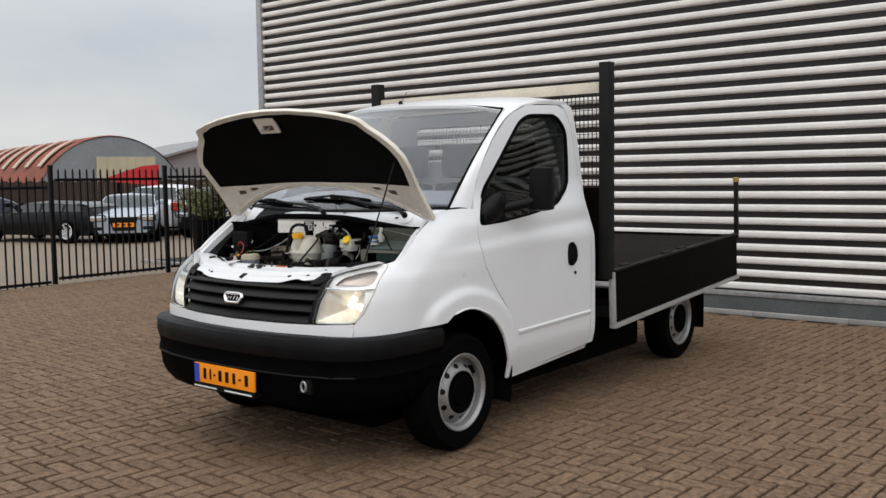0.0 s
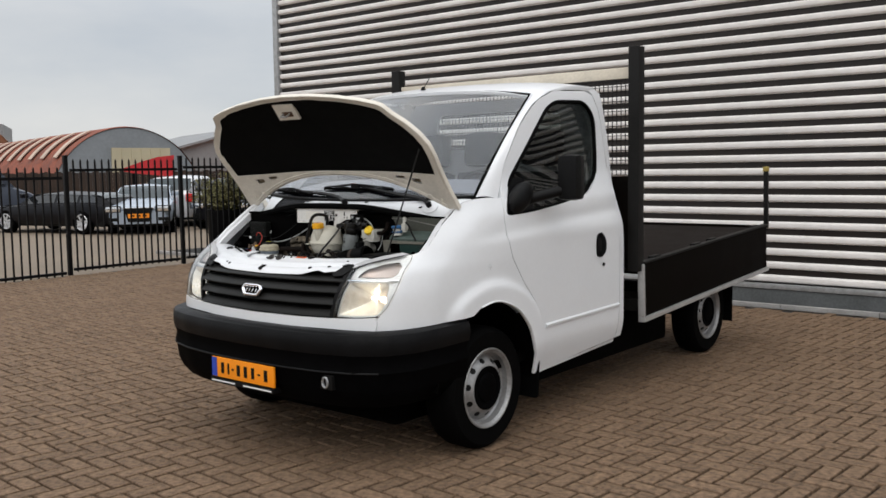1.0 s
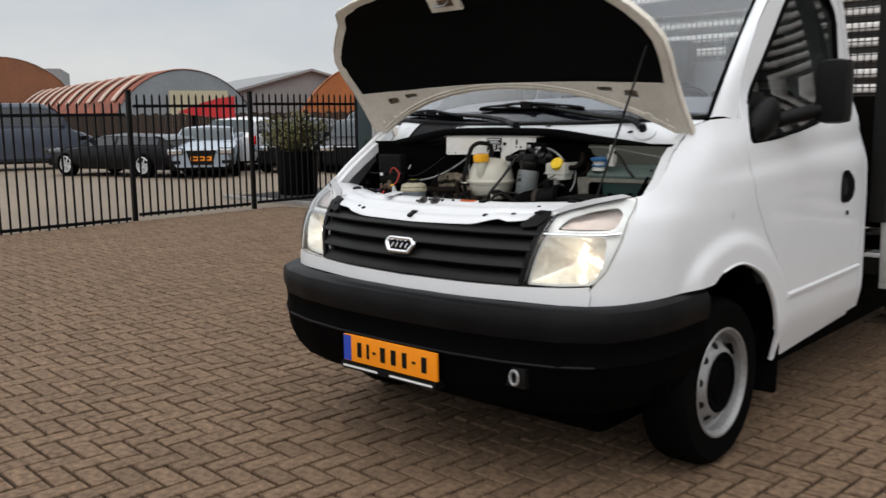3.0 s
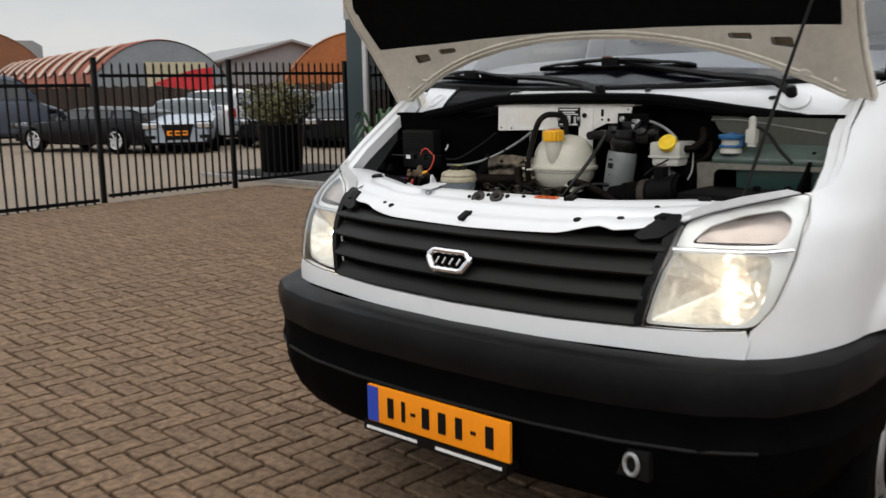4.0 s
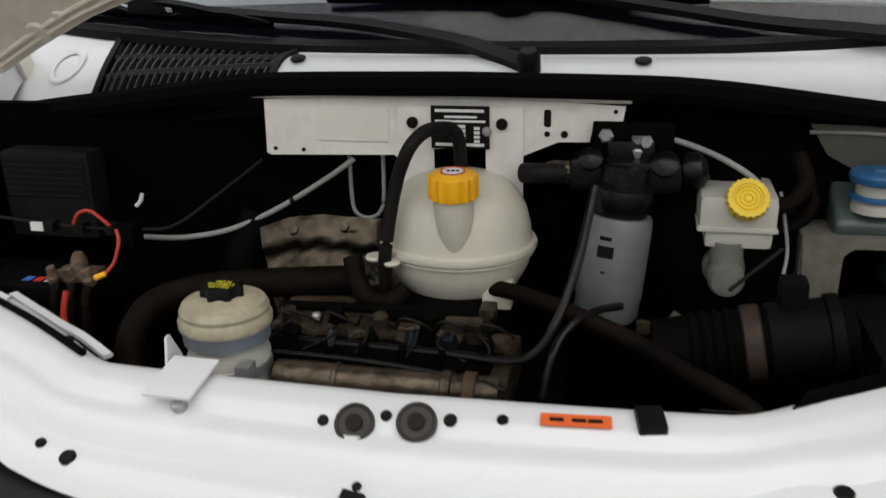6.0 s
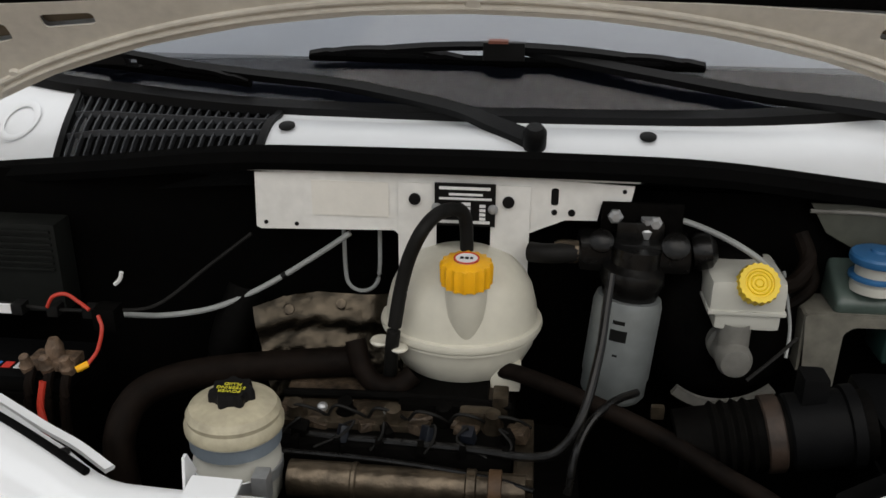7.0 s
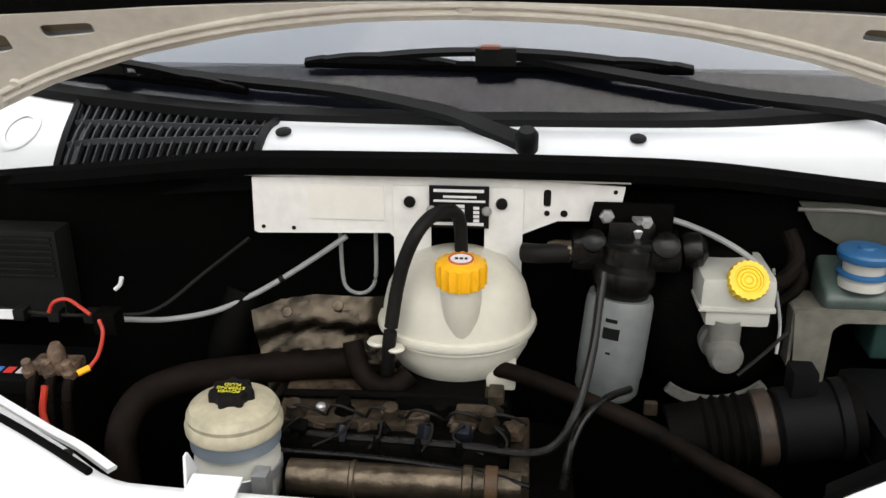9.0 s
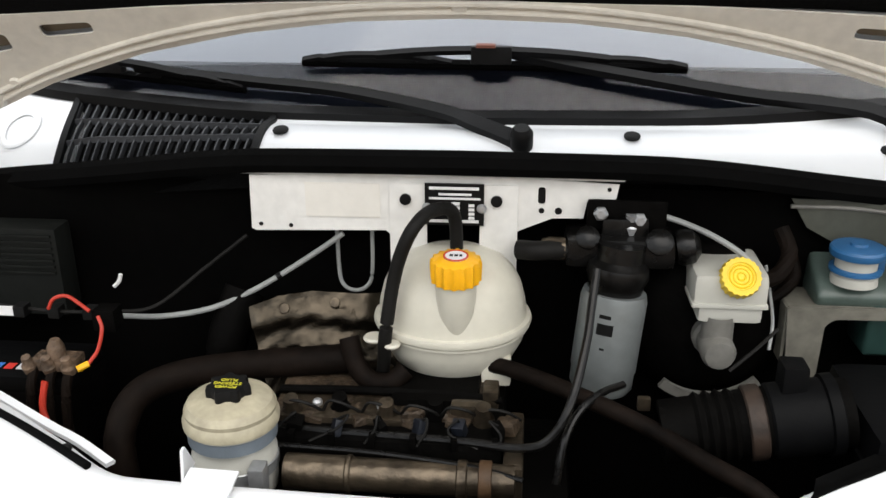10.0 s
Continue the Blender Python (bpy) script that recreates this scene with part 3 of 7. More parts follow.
jamb = [(1.40, 0.352), (1.40, 0.62), (1.35, 0.80), (1.23, 0.94), (1.14, 1.06), (1.10, 1.18), (1.095, 1.28), (1.13, 1.39), (1.09, 1.39), (1.055, 1.28), (1.06, 1.17), (1.095, 1.04), (1.185, 0.905), (1.30, 0.76), (1.35, 0.60), (1.36, 0.352)]
both_sides("door_jamb", panel(jamb, lambda y, z: side_at(y, z, -0.012), step=0.05, thick=0.004), M_WHITE, truck)
for s in (1, -1):
    bm = panel(door_out, door_at, [win_out], step=0.018, thick=0.03)
    gl = panel(win_out, lambda y, z: side_at(y, z, -0.014), step=0.08, thick=0.004)
    seal = bmesh.new()
    add_sweep(seal, [side_at(y, z, -0.004) for y, z in refine(win_out, 0.05)], ring2(0.013, 6), (1, 0, 0), closed=True)
    mould = bmesh.new()
    add_sweep(mould, [side_at(y, 0.622 + 0.022 * (y - 1.418), 0.001) for y in (1.43, 1.50, 1.7, 2.0, 2.31)], [(-0.016, -0.004), (0.016, -0.004), (0.010, 0.007), (-0.004, 0.009)], (1, 0, 0))
    hand = panel(round2([(2.02, 0.99), (2.06, 0.975), (2.10, 0.99), (2.108, 1.06), (2.10, 1.125), (2.06, 1.14), (2.02, 1.125), (2.012, 1.06)], 0.02), lambda y, z: side_at(y, z, 0.006), step=0.03, thick=0.012)
    grip = bmesh.new()
    add_sweep(grip, smooth_path([side_at(2.06, z, o) for z, o in ((0.99, 0.008), (1.02, 0.03), (1.06, 0.036), (1.10, 0.03), (1.13, 0.008))], 4), [(-0.016, -0.006), (0.016, -0.006), (0.012, 0.007), (-0.012, 0.007)], (0, 1, 0))
    lock = lathe([(0.0, 0.004), (0.011, 0.004), (0.012, 0.0), (0.012, -0.01)], Matrix.Translation(side_at(2.105, 0.928, 0.004)) @ pose(0, 0, 0, 0, 90, 0), 14)
    lst = [bm, gl, seal, mould, hand, grip, lock]
    if s < 0:
        lst = [mirror_x(b) for b in lst]
    door = part("door", lst[0], M_WHITE, truck)
    g = part("window_glass", lst[1], M_GLASSDARK, door)
    g.visible_shadow = False
    part("window_seal", lst[2], M_RUBBER, door)
    part("moulding", lst[3], M_WHITE, door)
    hd = part("handle_recess", lst[4], M_BLACK, door)
    part("handle", lst[5], M_BLACK, door)
    part("lock", lst[6], M_POST, door)

# cab frame: pillars, top rail, roof, rear wall
CAB_Y = 2.375


def roof_z(x, y):
    a = min(1, max(0, (y - ws_top_y(x)) / 0.5))
    return 2.047 + 0.073 * (1 - (1 - a) ** 2) - 0.034 * abs(x / 0.76) ** 3 * (1 - a) ** 2 - 0.030 * abs(x / 0.82) ** 6 - 0.018 * max(0, (y - CAB_Y + 0.1) / 0.1) ** 2


def ws_top_y(x):
    return 1.428 + 0.20 * (abs(x) / 0.76) ** 2


def ws_at(u, v):
    """The windscreen: u across (-1 to 1), v up (0 to 1)."""
    x = u * (0.855 - 0.095 * v)
    y = 0.80 + (1.445 - 0.80) * v + (0.14 + 0.06 * v) * u * u
    z = 1.372 + (2.043 - 1.372) * (v ** 0.93) - 0.035 * abs(u) ** 3 * v + 0.025 * u * u * (1 - v)
    return Vector((x, y, z))


roof_out = [(x, ws_top_y(x)) for x in [0.76 * k / 10 for k in range(-10, 11)]] + [(0.80, 1.76), (0.822, 1.95), (0.825, 2.32), (0.79, CAB_Y + 0.005), (-0.79, CAB_Y + 0.005), (-0.825, 2.32), (-0.822, 1.95), (-0.80, 1.76)]
part("roof", panel(roof_out, lambda x, y: Vector((x, y, roof_z(x, y))), step=0.08, thick=0.02), M_WHITE, truck)
# pillar and top rail as one ruled strip from the glass and roof edge to the door's edge
inner = [ws_at(1.0, k / 8) for k in range(9)] + [Vector((x, y, roof_z(x, y))) for x, y in ((0.80, 1.76), (0.822, 1.95), (0.825, 2.15), (0.825, 2.32))]
outer2 = [(1.10, 1.385), (1.145, 1.455), (1.198, 1.575), (1.27, 1.67), (1.375, 1.797), (1.46, 1.875), (1.545, 1.937), (1.60, 1.966), (1.66, 1.992), (1.77, 2.03), (1.93, 2.049), (2.10, 2.058), (2.24, 2.058)]
bm = bmesh.new()
rows = []
for a, (y, z) in zip(inner, outer2):
    b = side_at(y, z)
    ring = []
    for k in range(7):
        t = k / 6
        p = a.lerp(b, t) + Vector((0.25, -0.35, 0.9)).normalized() * 0.012 * math.sin(math.pi * t)
        ring.append(bm.verts.new(p))
    rows.append(ring)
for p, q in zip(rows, rows[1:]):
    for k in range(6):
        bm.faces.new((p[k], p[k + 1], q[k + 1], q[k]))
bmesh.ops.recalc_face_normals(bm, faces=bm.faces)
both_sides("cab_pillar", bm, M_WHITE, truck)
rear_strip = [(2.302, 0.415), (2.325, 0.64), (2.329, 1.0), (2.335, 1.5), (2.317, 1.925), (2.277, 2.037), (2.24, 2.062), (2.32, 2.075), (CAB_Y, 2.05), (CAB_Y + 0.004, 1.5), (CAB_Y + 0.002, 0.9), (CAB_Y, 0.42)]
both_sides("cab_rear_pillar", panel(rear_strip, side_at, step=0.05, thick=0.02), M_WHITE, truck)

g = part("windscreen", panel([(-1, 0), (1, 0), (1, 1), (-1, 1)], ws_at, step=0.12, thick=0.004), M_SCREENGLASS, truck, "large sloping windscreen reflecting the sky")
g.visible_shadow = False


def ws_band(v0, v1, dip=0.0):
    bm = bmesh.new()
    lo = [bm.verts.new(ws_at(-1 + k / 16, v0) + Vector((0, 0.006, -0.006))) for k in range(33)]
    hi = [bm.verts.new(ws_at(-1 + k / 16, v1 - dip * (-1 + k / 16) ** 2) + Vector((0, 0.006, -0.006))) for k in range(33)]
    for k in range(32):
        bm.faces.new((lo[k], lo[k + 1], hi[k + 1], hi[k]))
    thicken(bm, 0.002)
    return bm


M_FRIT = mat("ceramic_border", (0.006, 0.007, 0.011), 0.9, vary=0.1, bump=0, spec=0.02)
part("windscreen_border", ws_band(0.0, 0.097, 0.075), M_FRIT, g, "black ceramic border under the glass")
part("windscreen_border", ws_band(0.993, 1.0), M_PAD, g)
edge = [ws_at(-1 + 2 * k / 20, 1) for k in range(21)] + [ws_at(1, 1 - k / 10) for k in range(1, 11)] + [ws_at(1 - 2 * k / 20, 0) for k in range(1, 21)] + [ws_at(-1, k / 10) for k in range(1, 10)]
bm = bmesh.new()
add_sweep(bm, edge, [(-0.008, -0.004), (0.008, -0.004), (0.008, 0.005), (-0.008, 0.005)], (0, -0.7, 0.7), closed=True)
part("windscreen_seal", bm, M_RUBBER, truck)
rear_out = round2([(-0.98, 0.42), (0.98, 0.42), (0.99, 1.1), (0.80, 2.05), (-0.80, 2.05), (-0.99, 1.1)], 0.08)
rear_hole = round2([(-0.57, 1.70), (0.57, 1.70), (0.54, 1.965), (-0.54, 1.965)], 0.07)
part("rear_wall", panel(rear_out, lambda x, z: Vector((x, CAB_Y - 0.012, z)), [rear_hole], step=0.15, thick=0.02), M_WHITE, truck)
g = part("rear_window", panel(rear_hole, lambda x, z: Vector((x, CAB_Y - 0.02, z)), step=0.3, thick=0.004), M_GLASS, truck)
g.visible_shadow = False

# sill under the door, floor of the cab
both_sides("sill", box((0.90, 1.37, 0.34), (0.968, 2.36, 0.40), pose(0, 0, -0.07, 2.6, 0, 0), bevel=0.015), M_WHITE, truck)
part("cab_floor", box((-0.93, 0.80, 0.42), (0.93, 2.35, 0.47)), M_BAY, truck)

# white panel strip under the lamps
strip_out = [(x, 0.748) for x in (-0.792, -0.4, 0, 0.4, 0.792)] + [(0.800, 0.79), (0.79, 0.814), (0.54, 0.802), (0.3, 0.800), (0.0, 0.799), (-0.3, 0.800), (-0.54, 0.802), (-0.79, 0.814), (-0.80, 0.79)]
part("nose_strip", panel(strip_out, lambda x, z: nose_at(x, z, 0.006), step=0.06, thick=0.03), M_WHITE, truck)


# bumper: an outline in plan swept down a rounded front profile
def bump_plan(u, inset):
    """u from -1 to 1 round the bumper; inset draws it in."""
    pts = [(0.0, -0.04), (0.30, -0.03), (0.55, 0.005), (0.75, 0.065), (0.89, 0.16), (0.965, 0.30), (0.995, 0.47), (1.004, 0.70)]
    s = abs(u) * (len(pts) - 1)
    k = min(int(s), len(pts) - 2)
    f = s - k
    x = pts[k][0] + (pts[k + 1][0] - pts[k][0]) * f
    y = pts[k][1] + (pts[k + 1][1] - pts[k][1]) * f
    nx, ny = (x, (y - 0.70))
    ln = math.hypot(nx, ny) or 1
    return Vector((math.copysign(x - nx / ln * inset, u) if u else 0.0, y - ny / ln * inset, 0))


def bumper_skin(profile, ends, n=56):
    bm = bmesh.new()
    rows = []
    for k in range(n + 1):
        u = (-1 + 2 * k / n) * ends
        rows.append([bm.verts.new(bump_plan(u, i) + Vector((0, 0, z + 0.012 * abs(u) ** 4))) for i, z in profile])
    for a, b in zip(rows, rows[1:]):
        for i in range(len(profile) - 1):
            bm.faces.new((a[i], b[i], b[i + 1], a[i + 1]))
    bmesh.ops.recalc_face_normals(bm, faces=bm.faces)
    return bm


bumper = part("bumper", bumper_skin([(0.10, 0.749), (0.035, 0.748), (0.012, 0.737), (0.002, 0.715), (0.0, 0.685), (0.004, 0.655), (0.012, 0.634)], 1.0), M_GREYBUMP, truck, "scuffed dark grey plastic bumper")
# Lower half: its shade is put into a blacker colour than the upper's.
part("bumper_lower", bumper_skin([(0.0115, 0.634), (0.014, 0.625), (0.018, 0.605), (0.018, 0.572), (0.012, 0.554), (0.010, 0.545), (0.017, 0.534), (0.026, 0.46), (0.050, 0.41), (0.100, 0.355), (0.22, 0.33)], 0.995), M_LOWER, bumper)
plate = part("number_plate", box((-0.26, -0.006, 0.425), (0.26, 0.006, 0.535), bevel=0.003), M_PLATE, bumper, "orange number plate with blue band")
part("plate_band", box((-0.257, -0.0085, 0.428), (-0.215, -0.0062, 0.532)), M_PLATEBLUE, plate)
for x, w, z0, z1 in ((-0.165, 0.016, 0.45, 0.51), (-0.115, 0.009, 0.45, 0.51), (-0.078, 0.012, 0.475, 0.484), (-0.03, 0.018, 0.45, 0.51), (0.03, 0.018, 0.45, 0.51), (0.09, 0.016, 0.45, 0.51), (0.14, 0.012, 0.475, 0.484), (0.195, 0.018, 0.45, 0.51)):
    part("plate_mark", box((x - w * 0.72, -0.0085, z0), (x + w * 0.72, -0.0062, z1)), M_INK, plate)
part("plate_holder", box((-0.265, -0.038, 0.395), (0.265, 0.02, 0.424), bevel=0.003), M_BLACK, bumper)
plate.location = (0.018, -0.036, 0.006)
for x0, x1 in ((-0.25, -0.05), (0.02, 0.25)):
    part("holder_mark", box((x0, -0.0405, 0.404), (x1, -0.0382, 0.412)), M_WHITEINK, bumper)


# load bed
RISE = math.atan2(0.13, 2.2)


def bed_m():
    return Matrix.Translation((0, 2.47, 0.51)) @ pose(0, 0, 0, math.degrees(RISE) * 0.9)


BED = bed_m()
LEN = 2.43
part("bed_floor", box((-1.065, 0.03, 0.335), (1.065, LEN - 0.012, 0.365), BED, 0.004), M_FLOORBED, truck, "dark plywood load floor")
for s in (1, -1):
    sb = part("side_board", box((s * 1.085 - 0.015, 0.06, 0.02), (s * 1.085 + 0.015, LEN, 0.385), BED, 0.004), M_BOARD, truck, "black-brown wooden side board with metal edges")
    part("board_edge", box((s * 1.09 - 0.025, 0.04, -0.015), (s * 1.09 + 0.025, LEN + 0.02, 0.018), BED, 0.004), M_ALU, sb)
    part("board_edge", box((s * 1.09 - 0.022, 0.035, 0.02), (s * 1.09 + 0.022, 0.06, 0.385), BED, 0.004), M_ALU, sb)
    part("board_edge", box((s * 1.088 - 0.024, 0.06, 0.385), (s * 1.088 + 0.024, LEN, 0.40), BED, 0.004), M_POST, sb)
    for y in (0.25, 0.95, 1.25, 2.15):
        part("latch", box((s * 1.06 - 0.02, y, 0.36), (s * 1.06 + 0.02, y + 0.12, 0.41), BED, 0.008), M_POST, sb)
    part("front_post", box((s * 1.06 - 0.04, -0.035, 0.34), (s * 1.06 + 0.04, 0.045, 1.84), Matrix.Translation((0, 2.47, 0.51)), 0.006), M_POST, truck)
    rp = part("rear_post", box((s * 1.09 - 0.018, LEN, 0.36), (s * 1.09 + 0.018, LEN + 0.036, 0.885), BED, 0.005), M_POST, truck)
    part("post_cap", box((s * 1.09 - 0.022, LEN - 0.004, 0.86), (s * 1.09 + 0.022, LEN + 0.040, 0.90), BED, 0.004), mat("yellow_cap", (0.35, 0.26, 0.06), 0.6), rp)
part("tailgate", box((-1.06, LEN - 0.01, 0.02), (1.06, LEN + 0.02, 0.385), BED, 0.004), M_BOARD, truck)
part("headboard", box((-1.02, 0.0, 0.36), (1.02, 0.03, 0.98), Matrix.Translation((0, 2.47, 0.51)), 0.004), M_BOARD, truck)
part("cream_board", box((-1.02, -0.005, 1.635), (1.02, 0.02, 1.71), Matrix.Translation((0, 2.47, 0.51)), 0.004), mat("cream_board", (0.62, 0.56, 0.46), 0.6, vary=0.15, scale=5), truck, "cream board across the headboard")
bm = bmesh.new()
for k in range(62):
    x = -1.01 + k * 0.0331
    add_box(bm, (x - 0.0025, 2.482, 1.50), (x + 0.0025, 2.487, 2.145))
for k in range(20):
    z = 1.50 + k * 0.0331
    add_box(bm, (-1.02, 2.477, z - 0.0025), (1.02, 2.482, z + 0.0025))
part("wire_mesh", bm, M_POST, truck, smooth=False)
for s in (1, -1):
    part("chassis_beam", box((s * 0.42 - 0.04, 0.5, 0.42), (s * 0.42 + 0.04, 4.75, 0.56)), M_POST, truck)
for y in (2.55, 3.2, 3.95, 4.5):
    part("cross_member", box((-1.05, y, 0.56 + (y - 2.5) * 0.055), (1.05, y + 0.06, 0.64 + (y - 2.5) * 0.055)), M_POST, truck)
part("underbody", box((-0.72, 0.30, 0.37), (0.72, 2.40, 0.41)), M_BAY, truck)
# Added boxes, not known parts: they block light to darken the ground below.
for s in (1, -1):
    part("side_shade_block", box((s * 0.72 - 0.16, 1.46, 0.24), (s * 0.72 + 0.16, 3.35, 0.52), None, 0.04), M_BAY, truck)
# Two more added blocks that keep light off the paving under the truck.
part("mid_shade_block", box((-0.58, 0.62, 0.24), (0.58, 3.45, 0.37), None, 0.03), M_BAY, truck)
part("front_shade_block", box((-0.62, 0.46, 0.18), (0.68, 1.20, 0.36), None, 0.03), M_BAY, truck)
part("rear_axle", lathe([(0.05, -0.8), (0.05, -0.12), (0.13, -0.1), (0.15, 0), (0.13, 0.1), (0.05, 0.12), (0.05, 0.8)], pose(0, 4.11, 0.34, 0, 90, 0), 20), M_POST, truck)


# wheels
def wheel(at, s):
    m = Matrix.Translation(at) @ pose(0, 0, 0, 0, 90 * s, 0)
    R, r = 0.342, 0.222
    w = part("wheel", lathe([(r - 0.01, 0.0), (R - 0.03, 0.004), (R - 0.008, -0.018), (R, -0.05), (R, -0.15), (R - 0.01, -0.18), (R - 0.05, -0.195), (r - 0.01, -0.19), (r - 0.01, 0.0)], m, 56), M_RUBBER, truck, "black tyre on a silver steel rim")
    part("rim", lathe([(r + 0.004, -0.002), (r, 0.005), (r - 0.008, 0.004), (r - 0.014, -0.006), (r - 0.022, -0.012), (r - 0.028, -0.045), (r - 0.040, -0.055), (0.168, -0.042), (0.138, -0.014), (0.128, -0.008), (0.113, -0.008), (0.106, -0.010), (0.103, -0.035), (0.0, -0.04)], m, 64), M_STEEL, w)
    part("hub_cap", lathe([(0.124, -0.030), (0.123, -0.004), (0.118, -0.001), (0.085, -0.010), (0.078, -0.002), (0.05, 0.003), (0.0, 0.004)], m, 32), M_LOWER, w)
    for k in range(10):
        a = 36 * k + 8
        part("rim_hole", lathe([(0.017, -0.004), (0.017, 0.0012), (0.014, 0.0014), (0.0, 0.0014)], m @ pose(0, 0, 0, 0, 0, a) @ Matrix.Translation((0.153, 0, -0.0275)) @ pose(0, 0, 0, 0, 43, 0), 16), M_INK, w)


for s in (1, -1):
    wheel((s * 0.965, 0.908, 0.342), s)
    wheel((s * 0.90, 4.11, 0.342), s)
    bm = panel(round2([(-0.20, 0.0), (0.06, 0.0), (0.06, 0.42), (-0.20, 0.42)], 0.02), lambda u, v, s=s: Vector((s * (0.95 + u), 1.345 + 0.02 * math.sin(v * 4), 0.20 + v)), step=0.1, thick=0.008)
    part("mudflap", bm, M_RUBBER, truck)
    part("mudflap", box((s * 0.86 - 0.12, 4.462, 0.22), (s * 0.86 + 0.10, 4.472, 0.62)), M_RUBBER, truck)
    # dark liner inside the arch
    bm = bmesh.new()
    pts = [Vector((0, 0.908 + 0.44 * math.cos(radians(a)), 0.36 + 0.46 * math.sin(radians(a)))) for a in range(-5, 186, 12)]
    rows = [[bm.verts.new((x, p.y, p.z)) for p in pts] for x in (s * 0.965, s * 0.60)]
    for k in range(len(pts) - 1):
        bm.faces.new((rows[0][k], rows[0][k + 1], rows[1][k + 1], rows[1][k]))
    bm.faces.new(rows[1])
    thicken(bm, 0.01)
    part("arch_liner", bm, M_BAY, truck)


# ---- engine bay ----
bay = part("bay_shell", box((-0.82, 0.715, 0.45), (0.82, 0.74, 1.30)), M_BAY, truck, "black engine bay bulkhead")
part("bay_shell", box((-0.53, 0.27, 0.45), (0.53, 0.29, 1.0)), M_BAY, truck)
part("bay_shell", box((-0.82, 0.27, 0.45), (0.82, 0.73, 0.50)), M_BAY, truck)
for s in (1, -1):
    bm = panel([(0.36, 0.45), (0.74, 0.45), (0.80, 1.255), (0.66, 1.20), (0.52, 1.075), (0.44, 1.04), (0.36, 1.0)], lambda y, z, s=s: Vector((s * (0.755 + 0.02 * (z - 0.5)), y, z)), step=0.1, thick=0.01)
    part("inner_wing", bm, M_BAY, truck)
M_TRANS = mat("translucent_plastic", (0.60, 0.575, 0.49), 0.35, vary=0.08, scale=6, bump=0.01)
# Dusty off-white plastic, darkened further: the housing's shade is in this colour.
M_DUSTY = mat("dusty_shaded_housing", (0.158, 0.150, 0.124), 0.55, vary=0.35, scale=9, bump=0.03)
M_RIMGREY = mat("dull_grey_rim", (0.16, 0.155, 0.14), 0.55, vary=0.3, scale=12, bump=0.03)
M_BOTTLE = mat("clouded_bottle", (0.064, 0.090, 0.079), 0.35, vary=0.25, scale=8, bump=0.02)
M_AGED = mat("yellowed_plastic", (0.40, 0.36, 0.26), 0.45, vary=0.3, scale=14, bump=0.03)
M_TRANSW = mat("white_translucent_plastic", (0.48, 0.475, 0.43), 0.35, vary=0.08, scale=8, bump=0.01)
M_YCAP = mat("yellow_cap_plastic", (0.85, 0.42, 0.01), 0.4, vary=0.1, scale=20, bump=0.02)
M_YCAP2 = mat("yellow_brake_cap", (0.80, 0.55, 0.02), 0.4, vary=0.1, scale=20, bump=0.02)
M_HOSE = mat("black_hose", (0.008, 0.0076, 0.007), 0.55, vary=0.3, scale=14, bump=0.06, spec=0.14)
M_HOSEBR = mat("dusty_hose", (0.0070, 0.0046, 0.0034), 0.65, vary=0.7, scale=9, bump=0.08, spec=0.06)
M_GREYPIPE = mat("grey_pipe", (0.27, 0.28, 0.275), 0.45, vary=0.15, scale=14, bump=0.02)
M_FILTER = mat("filter_can", (0.18, 0.195, 0.195), 0.38, metal=0.2, vary=0.15, scale=12, bump=0.02)
M_ENGINE = mat("grimy_alloy", (0.095, 0.074, 0.052), 0.36, metal=0.75, vary=0.65, scale=14, bump=0.25, bump_scale=60)
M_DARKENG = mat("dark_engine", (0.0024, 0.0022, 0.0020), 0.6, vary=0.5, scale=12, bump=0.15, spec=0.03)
M_GLOSSBLK = mat("shiny_black_fitting", (0.004, 0.0038, 0.0036), 0.28, vary=0.4, scale=20, bump=0.15, bump_scale=50, spec=0.28)
M_RED = mat("red_cable", (0.48, 0.035, 0.018), 0.45, vary=0.1, bump=0.02)
M_GREENB = mat("green_washer_bottle", (0.021, 0.049, 0.043), 0.3, vary=0.15, scale=8, bump=0.02)
M_BLUECAP = mat("blue_cap", (0.022, 0.120, 0.285), 0.4, vary=0.1, bump=0.02)
M_FUSE = mat("faded_fuse_box", (0.010, 0.011, 0.010), 0.55, vary=0.25, scale=10, bump=0.05, spec=0.1)
M_TERM = mat("corroded_terminal", (0.13, 0.085, 0.055), 0.6, metal=0.25, vary=0.6, scale=60, bump=0.4, bump_scale=150)
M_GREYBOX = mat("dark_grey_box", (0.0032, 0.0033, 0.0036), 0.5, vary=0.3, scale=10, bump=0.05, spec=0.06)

# white bracket on the bulkhead
brk = [(-0.292, 1.246), (-0.286, 1.243), (-0.10, 1.248), (-0.092, 1.24), (-0.092, 1.10), (-0.046, 1.10), (-0.044, 1.258), (0.034, 1.262), (0.036, 1.10), (0.078, 1.10), (0.08, 1.25), (0.095, 1.257), (0.13, 1.272), (0.172, 1.273), (0.176, 1.296), (0.214, 1.298), (0.218, 1.322), (0.10, 1.328), (-0.10, 1.330), (-0.29, 1.324)]
hol = [round2([(0.110, 1.292), (0.120, 1.292), (0.120, 1.316), (0.110, 1.316)], 0.004)]
bracket = part("bulkhead_bracket", panel(brk, lambda x, z: Vector((x, 0.664, z)), hol, step=0.05, thick=0.003), M_WHITE_IN, truck, "white steel bracket with data plate")
